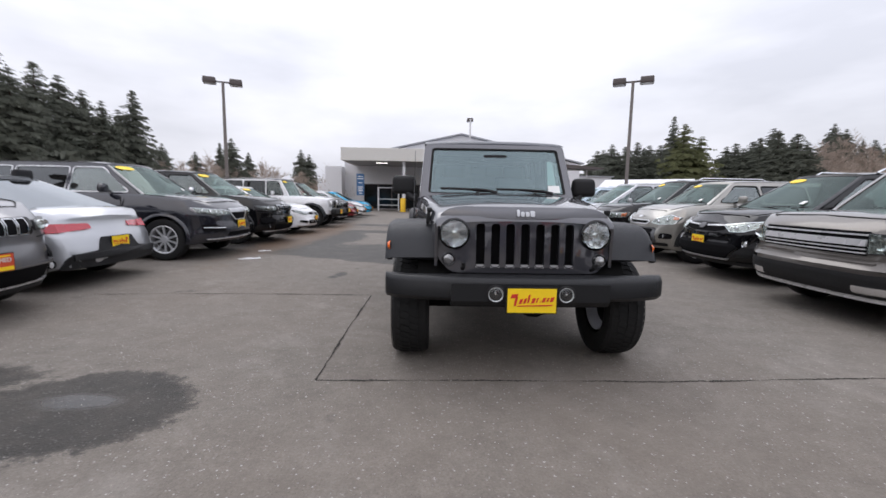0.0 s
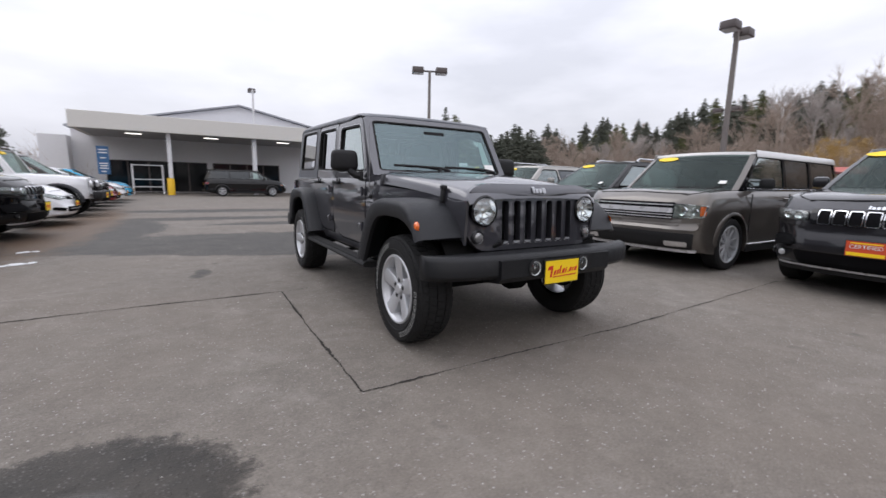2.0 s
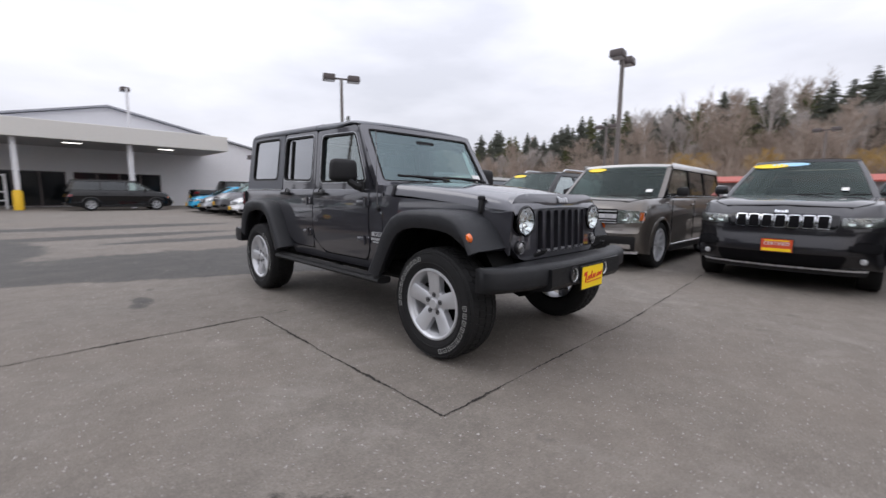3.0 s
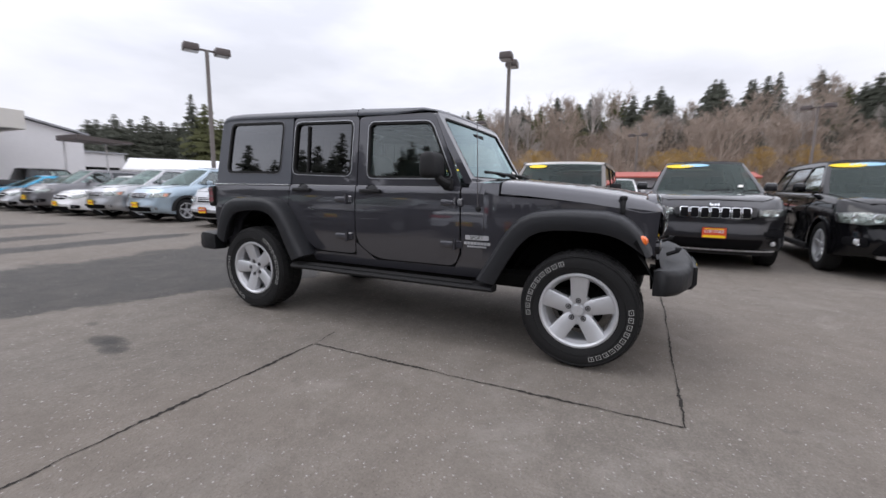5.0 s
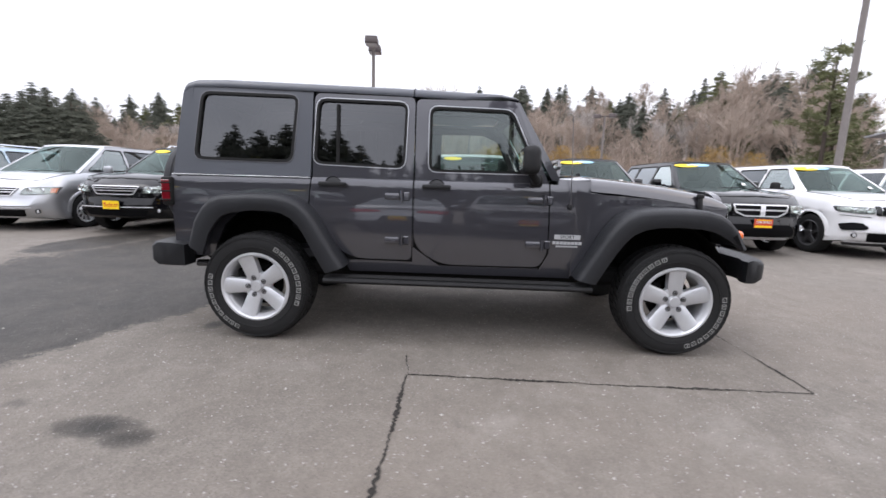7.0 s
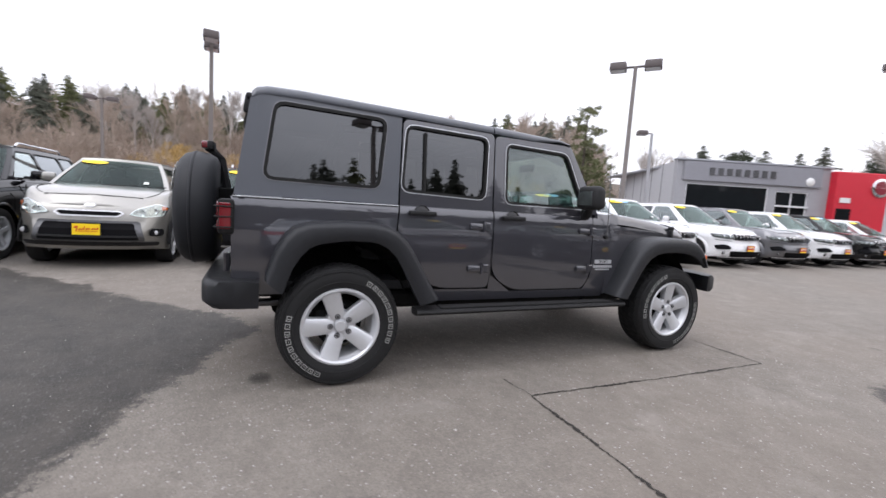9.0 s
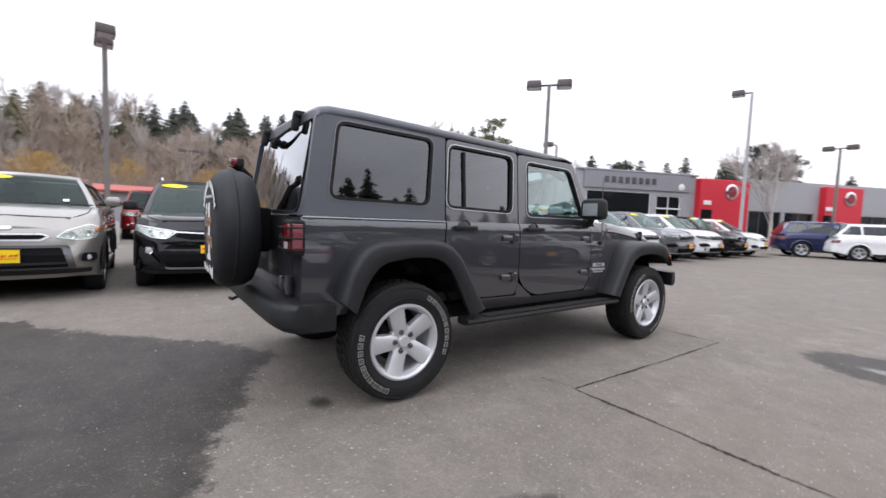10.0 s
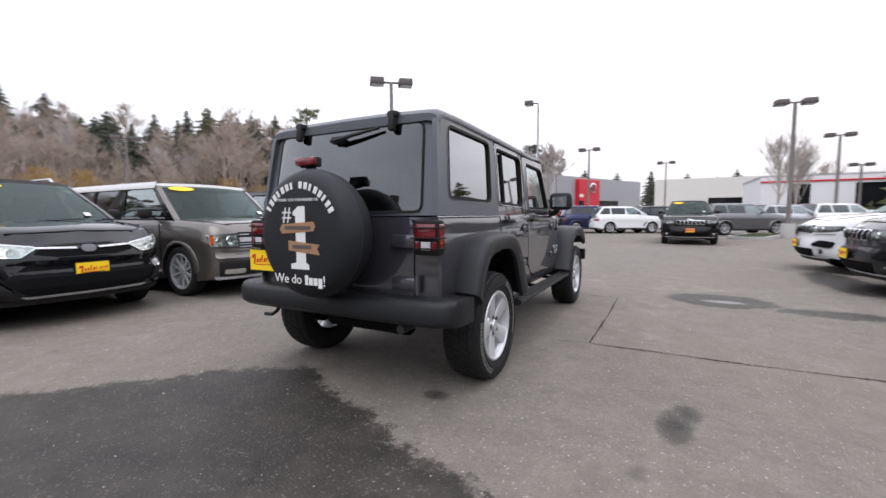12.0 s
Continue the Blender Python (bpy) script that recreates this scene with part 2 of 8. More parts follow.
def add_box(bm, c, size, bevel=0.0, seg=1, m=None, taper=None, mat=0):
    """A box at its centre c, bevelled; taper: x and y scale of the top."""
    vs = bmesh.ops.create_cube(bm, size=1.0)["verts"]
    for v in vs:
        k = taper if taper and v.co.z > 0 else (1, 1)
        v.co = Vector((v.co.x * size[0] * k[0], v.co.y * size[1] * k[1], v.co.z * size[2]))
    fs = {f for v in vs for f in v.link_faces}
    for f in fs:
        f.material_index = mat
    if bevel:
        es = {e for v in vs for e in v.link_edges}
        out = bmesh.ops.bevel(bm, geom=list(es), offset=bevel, segments=seg, profile=0.5, affect="EDGES")
        vs = list({v for f in out["faces"] for v in f.verts} | {v for v in vs if v.is_valid})
    t = Matrix.Translation(c) @ (m or Matrix())
    for v in vs:
        v.co = t @ v.co
    return bm


def box(c, size, bevel=0.0, seg=1, m=None, taper=None):
    return add_box(B(), c, size, bevel, seg, m, taper)


def add_loft(bm, rings, closed=True, caps=True, mat=0):
    """Faces between rings of equal length."""
    vr = [[bm.verts.new(p) for p in r] for r in rings]
    k = len(vr[0])
    for a, b in zip(vr, vr[1:]):
        for i in range(k if closed else k - 1):
            j = (i + 1) % k
            try:
                bm.faces.new((a[i], a[j], b[j], b[i])).material_index = mat
            except ValueError:
                pass
    if caps and closed:
        for r in (vr[0], vr[-1]):
            try:
                bm.faces.new(r).material_index = mat
            except ValueError:
                pass
    return vr


def loft(rings, closed=True, caps=True):
    bm = B()
    add_loft(bm, rings, closed, caps)
    return bm


def add_tube(bm, pts, r, k=8, mat=0):
    """A round bar along points; r: one radius, or one a point."""
    pts = [Vector(p) for p in pts]
    rs = r if isinstance(r, (list, tuple)) else [r] * len(pts)
    rings = []
    for i, p in enumerate(pts):
        d = (pts[min(i + 1, len(pts) - 1)] - pts[max(i - 1, 0)]).normalized()
        a = d.cross(Vector((0, 0, 1)) if abs(d.z) < 0.9 else Vector((1, 0, 0))).normalized()
        b = d.cross(a)
        rings.append([p + rs[i] * (math.cos(2 * math.pi * j / k) * a + math.sin(2 * math.pi * j / k) * b) for j in range(k)])
    add_loft(bm, rings, mat=mat)
    return bm


def tube(pts, r, k=8):
    return add_tube(B(), pts, r, k)


def add_lathe(bm, prof, k=32, axis="x", c=(0, 0, 0), mat=0, a0=0.0):
    """A profile of (radius, along) turned about an axis through c."""
    c = Vector(c)
    rings = []
    for j in range(k):
        a = a0 + 2 * math.pi * j / k
        ca, sa = math.cos(a), math.sin(a)
        ring = []
        for r, h in prof:
            ring.append(c + Vector({"x": (h, r * ca, r * sa), "y": (r * ca, h, r * sa), "z": (r * ca, r * sa, h)}[axis]))
        rings.append(ring)
    vr = [[bm.verts.new(p) for p in r] for r in rings]
    for i in range(k):
        p, q = vr[i], vr[(i + 1) % k]
        for a, b in zip(range(len(prof) - 1), range(1, len(prof))):
            bm.faces.new((p[a], p[b], q[b], q[a])).material_index = mat
    bmesh.ops.remove_doubles(bm, verts=[v for r in vr for v in r], dist=1e-5)
    return bm


def lathe(prof, k=32, axis="x", c=(0, 0, 0)):
    return add_lathe(B(), prof, k, axis, c)


def rounded(pts, r, seg=3):
    """A closed 2D outline with its corners rounded; r: one radius, or one a corner."""
    out, k = [], len(pts)
    for i, p in enumerate(pts):
        p, a, b = Vector(p), Vector(pts[i - 1]), Vector(pts[(i + 1) % k])
        rad = r[i] if isinstance(r, (list, tuple)) else r
        d = min(rad, 0.45 * (a - p).length, 0.45 * (b - p).length)
        if d < 1e-4:
            out.append(tuple(p))
            continue
        s, e = p + (a - p).normalized() * d, p + (b - p).normalized() * d
        for j in range(seg + 1):
            t = j / seg
            out.append(tuple((1 - t) ** 2 * s + 2 * t * (1 - t) * p + t * t * e))
    return out


def inset(pts, d):
    """A closed 2D outline moved inwards by d."""
    k, out = len(pts), []
    area = sum(pts[i - 1][0] * pts[i][1] - pts[i][0] * pts[i - 1][1] for i in range(k))
    sg = 1 if area > 0 else -1
    for i in range(k):
        p = Vector(pts[i])
        e1, e2 = (p - Vector(pts[i - 1])).normalized(), (Vector(pts[(i + 1) % k]) - p).normalized()
        n1, n2 = Vector((-e1.y, e1.x)) * sg, Vector((-e2.y, e2.x)) * sg
        nn = (n1 + n2).normalized()
        out.append(tuple(p + nn * d / max(0.35, nn.dot(n1))))
    return out


def add_sheet(bm, loops, at, thick, ucuts=(), vcuts=(), mat=0, back=True):
    """A plate from 2D outlines (the first one outside, the others holes); at(u, v, d) gives the place at depth d."""
    tmp = B()
    es = []
    for lp in loops:
        vs = [tmp.verts.new((u, v, 0)) for u, v in lp]
        es += [tmp.edges.new((vs[i - 1], vs[i])) for i in range(len(vs))]
    bmesh.ops.triangle_fill(tmp, edges=es, use_beauty=True, use_dissolve=False, normal=(0, 0, 1))
    for no, cuts in (((1, 0, 0), ucuts), ((0, 1, 0), vcuts)):
        for c in cuts:
            bmesh.ops.bisect_plane(tmp, geom=tmp.verts[:] + tmp.edges[:] + tmp.faces[:], plane_co=(c, c, 0), plane_no=no)
    tmp.verts.index_update()
    front = [bm.verts.new(at(v.co.x, v.co.y, 0.0)) for v in tmp.verts]
    rear = [bm.verts.new(at(v.co.x, v.co.y, thick)) for v in tmp.verts] if back else None
    for f in tmp.faces:
        ids = [v.index for v in f.verts]
        bm.faces.new([front[i] for i in ids]).material_index = mat
        if back:
            bm.faces.new([rear[i] for i in reversed(ids)]).material_index = mat
    if back:
        for e in tmp.edges:
            if len(e.link_faces) == 1:
                a, b = e.verts[0].index, e.verts[1].index
                bm.faces.new((front[a], front[b], rear[b], rear[a])).material_index = mat
    tmp.free()
    return bm


def sheet(loops, at, thick, ucuts=(), vcuts=(), back=True):
    return add_sheet(B(), loops, at, thick, ucuts, vcuts, 0, back)


def hoop(o, i, at, thick):
    """A closed frame between two outlines with as many points."""
    bm = B()
    k = len(o)
    q = [[bm.verts.new(at(u, v, d)) for u, v in lp] for lp, d in ((o, 0.0), (i, 0.0), (i, thick), (o, thick))]
    for n_ in range(k):
        j = (n_ + 1) % k
        for a, b in ((0, 1), (1, 2), (2, 3), (3, 0)):
            bm.faces.new((q[a][n_], q[a][j], q[b][j], q[b][n_]))
    return bm


def dense(lp, k=6):
    """An outline with each side cut into k."""
    return [(a[0] + (b[0] - a[0]) * q / k, a[1] + (b[1] - a[1]) * q / k) for a, b in zip(lp, lp[1:] + lp[:1]) for q in range(k)]


def flat(axis, level, sign=1):
    """A mapping for sheets: plane across an axis; depth goes along sign * axis."""
    if axis == "x":
        return lambda u, v, d: (level + sign * d, u, v)
    if axis == "y":
        return lambda u, v, d: (u, level + sign * d, v)
    return lambda u, v, d: (u, v, level + sign * d)


def rect(u0, v0, u1, v1):
    return [(u0, v0), (u1, v0), (u1, v1), (u0, v1)]


def circle(c, r, k=20):
    return [(c[0] + r * math.cos(2 * math.pi * i / k), c[1] + r * math.sin(2 * math.pi * i / k)) for i in range(k)]


def oval(c, a, b, k=20):
    return [(c[0] + a * math.cos(2 * math.pi * i / k), c[1] + b * math.sin(2 * math.pi * i / k)) for i in range(k)]


def lettering(name, body, size, m, material, parent=None, depth=0.002, align="CENTER"):
    """Built-in font text turned into a mesh."""
    cu = bpy.data.curves.new(name, "FONT")
    cu.body, cu.size, cu.extrude, cu.align_x, cu.align_y = body, size, depth, align, "CENTER"
    tmp = bpy.data.objects.new(name, cu)
    scene.collection.objects.link(tmp)
    dg = bpy.context.evaluated_depsgraph_get()
    me = bpy.data.meshes.new_from_object(tmp.evaluated_get(dg))
    bpy.data.objects.remove(tmp)
    bpy.data.curves.remove(cu)
    me.materials.clear()
    me.materials.append(material)
    ob = new(name, me)
    ob.matrix_basis = m
    if parent:
        ob.parent = parent
    return ob


# ---- ground ----
def asphalt_material():
    n = Nodes("worn_asphalt")
    co = n.coord()
    fine = n.noise(75.0, 4.0, 0.75, co)
    mid = n.noise(21.0, 6.0, 0.7, co)
    broad = n.noise(0.55, 6.0, 0.6, co)
    v = n.add("ShaderNodeTexVoronoi", Scale=55.0)
    n.t.links.new(co, v.inputs["Vector"])
    stone = n.ramp(v.outputs["Distance"], (0.10, 1.0), (0.40, 0.0))
    rare = n.ramp(n.noise(34.0, 2.0, 0.5, co), (0.58, 0.0), (0.64, 1.0))
    base = n.mix(n.ramp(fine, (0.28, 0.0), (0.72, 1.0)), (0.092, 0.081, 0.070), (0.290, 0.262, 0.231))
    base = n.mix(n.ramp(mid, (0.30, 0.75), (0.62, 0.0)), base, (0.108, 0.098, 0.086))
    base = n.mix(n.ramp(broad, (0.30, 0.0), (0.70, 0.50)), base, (0.229, 0.206, 0.180))
    base = n.mix(n.ramp(n.noise(4.5, 6.0, 0.7, co), (0.35, 0.45), (0.60, 0.0)), base, (0.106, 0.095, 0.082))
    base = n.mix(n.ramp(n.noise(0.23, 5.0, 0.6, co), (0.42, 0.0), (0.66, 0.35)), base, (0.172, 0.140, 0.113))
    base = n.mix(n.ramp(n.noise(1.3, 7.0, 0.7, co, 0.6), (0.55, 0.0), (0.72, 0.40)), base, (0.300, 0.278, 0.252))
    base = n.mix(n.math("MULTIPLY", n.math("MULTIPLY", stone, rare), 0.75), base, (0.52, 0.50, 0.48))
    # wet areas with ragged edges
    sep = n.add("ShaderNodeSeparateXYZ")
    n.t.links.new(co, sep.inputs[0])
    X, Y = sep.outputs[0], sep.outputs[1]
    rag1 = n.math("MULTIPLY_ADD", n.noise(1.6, 6.0, 0.7, co), 1.3, -0.65)
    rag2 = n.math("MULTIPLY_ADD", n.noise(9.0, 9.0, 0.86, co), 1.9, -0.95)
    rag = n.math("ADD", rag1, rag2)

    def blob(cx, cy, a, b, k=0.5):
        dx = n.math("DIVIDE", n.math("SUBTRACT", X, cx), a)
        dy = n.math("DIVIDE", n.math("SUBTRACT", Y, cy), b)
        r = n.math("SQRT", n.math("ADD", n.math("MULTIPLY", dx, dx), n.math("MULTIPLY", dy, dy)))
        return n.math("MULTIPLY", n.math("SUBTRACT", n.math("SUBTRACT", 1.0, r), n.math("MULTIPLY", rag, k)), min(a, b))

    # the wet stretch of the aisle, its edge leaning across behind the parked car
    edge = n.math("SUBTRACT", n.math("ADD", Y, n.math("MULTIPLY", X, 0.42)), 3.66)
    edge = n.math("ADD", edge, n.math("MULTIPLY", rag, 0.45))
    far = n.math("SUBTRACT", 7.2, n.math("SUBTRACT", Y, n.math("MULTIPLY", rag, 1.8)))
    east = n.math("SUBTRACT", n.math("MULTIPLY_ADD", Y, 1.02, -2.90), n.math("ADD", X, n.math("MULTIPLY", rag, 0.6)))
    band = n.math("MINIMUM", n.math("MINIMUM", edge, far), east)
    masks = [band]
    for args in ((-2.62, -0.98, 0.60, 0.50, 0.52), (-3.75, -0.62, 0.55, 0.22, 1.0), (-2.02, 3.16, 0.075, 0.17, 0.6), (-2.09, 2.96, 0.06, 0.09, 0.6),
                 (-3.9, 9.0, 1.3, 2.4, 0.6), (-1.6, 11.2, 3.2, 0.55, 0.8), (0.6, 9.3, 2.2, 0.45, 0.9), (-0.65, 3.41, 0.07, 0.05, 0.5), (-4.6, -3.6, 0.4, 1.5, 0.8), (-1.0, 14.5, 3.4, 0.8, 0.8), (3.0, 7.6, 1.2, 0.5, 0.8)):
        masks.append(blob(*args))
    wet = masks[0]
    for m_ in masks[1:]:
        wet = n.math("MAXIMUM", wet, m_)
    wetf = n.ramp(n.math("MULTIPLY_ADD", wet, 3.0, 0.5), (0.40, 0.0), (0.50, 0.7), (0.64, 1.0))
    pool = n.ramp(n.math("MULTIPLY_ADD", blob(-2.62, -0.92, 0.22, 0.10, 0.3), 6.0, 0.5), (0.45, 0.0), (0.60, 1.0))
    puddle = n.ramp(n.math("MULTIPLY_ADD", blob(-2.66, -0.90, 0.26, 0.10, 0.5), 6.0, 0.5), (0.40, 0.0), (0.65, 1.0))
    soak = n.ramp(n.noise(2.6, 6.0, 0.72, co), (0.34, (0.13, 0.13, 0.126)), (0.66, (0.30, 0.29, 0.28)))
    dark = n.mix(1.0, base, soak, "MULTIPLY")
    # glint of the wet stones, put into the colour as paler specks
    glint = n.math("MULTIPLY", stone, n.ramp(n.noise(17.0, 4.0, 0.6, co), (0.44, 0.0), (0.64, 0.75)))
    dark = n.mix(glint, dark, (0.19, 0.182, 0.172))
    col = n.mix(wetf, base, dark)
    litter = n.ramp(n.math("MULTIPLY_ADD", blob(-4.3, 10.0, 0.8, 6.5, 0.9), 1.4, 0.35), (0.35, 0.0), (0.8, 0.55))
    col = n.mix(litter, col, (0.16, 0.10, 0.06))
    col = n.mix(n.math("MULTIPLY", pool, 0.2), col, (0.05, 0.05, 0.05))
    # oil drips and tyre scuffs
    drip = n.ramp(n.noise(2.3, 3.0, 0.5, co), (0.68, 0.0), (0.75, 0.5))
    col = n.mix(drip, col, (0.06, 0.056, 0.052))
    rough = n.math("MULTIPLY_ADD", wetf, -0.30, 0.90)
    rough = n.math("MULTIPLY_ADD", pool, -0.05, rough)
    rough = n.math("MULTIPLY_ADD", puddle, -0.34, rough)
    n.set(Base_Color=col, Roughness=rough, Specular_IOR_Level=0.35)
    h = n.math("ADD", n.math("MULTIPLY", fine, 0.5), n.math("MULTIPLY", stone, 0.7))
    h = n.math("MULTIPLY", h, n.math("SUBTRACT", 1.0, puddle))
    n.bump(h, 0.5, 0.012)
    return n.m


def grid_mesh(us, vs, at):
    bm = B()
    vr = [[bm.verts.new(at(u, v)) for v in vs] for u in us]
    for i in range(len(us) - 1):
        for j in range(len(vs) - 1):
            bm.faces.new((vr[i][j], vr[i + 1][j], vr[i + 1][j + 1], vr[i][j + 1]))
    return bm


def hill(x, y):
    """Height of the land: flat lot, then a wooded bank to the east."""
    a = max(0.0, min(1.0, (x - 34) / 60))
    return 11.0 * a * a * (3 - 2 * a) + (0.4 * noise.noise((x * 0.05, y * 0.05, 0.3)) if x > 40 else 0)


land = [-900, -400, -200, -120, -80, -60, -45, -34, -26, -18, -10, -4, 0, 4, 10, 18, 26, 34, 42, 50, 58, 66, 75, 85, 95, 120, 160, 220, 400, 900]
asphalt = asphalt_material()
bm = grid_mesh(land, land, lambda x, y: (x, y, hill(x, y)))
for f in bm.faces:
    if f.calc_center_median().x > 36 or f.calc_center_median().x < -30:
        f.material_index = 1
ground = part("ground", bm, [asphalt, plain("leaf_litter", (0.11, 0.085, 0.062), 0.95, 0, 0.5, 1.2, 0.3)])
tagged(ground, "worn grey asphalt car lot with damp dark patches", "ground", kind="structure")


def crack(pts, width, seed):
    """A ragged dark crack: a thin uneven ribbon on the asphalt."""
    rnd = random.Random(seed)
    bm = B()
    left, right = [], []
    for (ax, ay), (bx, by) in zip(pts, pts[1:]):
        d = Vector((bx - ax, by - ay))
        k = max(2, int(d.length / 0.014))
        nn = Vector((-d.y, d.x)).normalized()
        for i in range(k + 1):
            t = i / k
            q = t * d.length
            ln = noise.noise((ax + q * 2.2, ay + 3.1, seed)) * 0.016 + noise.noise((q * 14, ax, seed)) * 0.007
            w = width * max(0.10, 0.62 + 0.75 * noise.noise((q * 3, seed, 1.7)))
            p = Vector((ax, ay)) + d * t + nn * ln
            e0, e1 = (max(0.0006, w * (0.5 + rnd.uniform(-0.45, 0.55))) for _ in range(2))
            left.append(bm.verts.new((*(p + nn * e0), 0.003)))
            right.append(bm.verts.new((*(p - nn * e1), 0.003)))
    for i in range(len(left) - 1):
        bm.faces.new((left[i], left[i + 1], right[i + 1], right[i]))
    return bm


crack_mat = plain("crack_dirt", (0.032, 0.029, 0.026), 0.95, 0, 0.4, 80.0)
CRACKS = [
    ([(-1.37, -0.60), (1.0, -0.60), (2.9, -0.50), (4.2, -0.42)], 0.016),
    ([(-1.37, -0.60), (-1.37, 0.4), (-1.36, 1.79)], 0.017),
    ([(-1.36, 1.79), (-2.0, 1.80), (-2.9, 1.80), (-4.6, 1.70)], 0.020),
    ([(-1.36, 1.79), (-1.08, 1.83)], 0.012),
    ([(4.2, -0.42), (4.9, -1.6)], 0.018),
]
for i, (pts, w) in enumerate(CRACKS):
    tagged(part("pavement_crack", crack(pts, w, i + 2.5), crack_mat, smooth=0), "dark ragged crack along an asphalt joint", "crack", kind="structure")


# ---- cars ----
def wheel(parent, at, r, width, rim_r, side, spokes=5, rim="alloy", spoke_w=0.07, simple=True, flat_cap=False):
    """A wheel with tyre and rim; side: +1 or -1, the way that its face looks along x."""
    w = empty("wheel")
    w.parent = parent
    w.location = at
    h = width / 2
    prof = [(rim_r - 0.01, -h * 0.80), (rim_r + 0.015, -h * 0.95), (r * 0.80, -h * 1.02), (r * 0.93, -h * 0.98), (r * 0.985, -h * 0.82), (r, -h * 0.55), (r, h * 0.55),
            (r * 0.985, h * 0.82), (r * 0.93, h * 0.98), (r * 0.80, h * 1.02), (rim_r + 0.015, h * 0.95), (rim_r - 0.01, h * 0.80)]
    part("tyre", lathe(prof, 40), M["rubber"], w)
    bm = B()
    f = side * h
    add_lathe(bm, [(rim_r + 0.004, f * 0.90), (rim_r - 0.004, f * 0.94), (rim_r - 0.02, f * 0.86), (rim_r - 0.03, f * 0.2), (rim_r - 0.03, -f * 0.6)], 40)
    add_lathe(bm, [(0.001, f * 0.72), (0.055, f * 0.72), (0.065, f * 0.62), (0.065, f * 0.3)], 20)
    for i in range(spokes):
        a = 2 * math.pi * i / spokes + 0.3
        d, t = Vector((0, math.cos(a), math.sin(a))), Vector((0, -math.sin(a), math.cos(a)))
        rings = []
        for rr, ww, ff in ((0.04, spoke_w * 0.9, 0.68), (rim_r * 0.55, spoke_w * 0.75, 0.70), (rim_r - 0.012, spoke_w, 0.80)):
            p = d * rr
            rings.append([p + t * ww / 2 + Vector((f * (ff - 0.22), 0, 0)), p + t * ww * 0.40 + Vector((f * ff, 0, 0)), p - t * ww * 0.40 + Vector((f * ff, 0, 0)), p - t * ww / 2 + Vector((f * (ff - 0.22), 0, 0))])
        add_loft(bm, rings)
    part("rim", bm, M[rim], w)
    part("brake_disc", lathe([(0.001, f * 0.05), (rim_r * 0.78, f * 0.05), (rim_r * 0.78, -f * 0.1), (0.001, -f * 0.1)], 24), M["dark_alloy"], w)
    return w


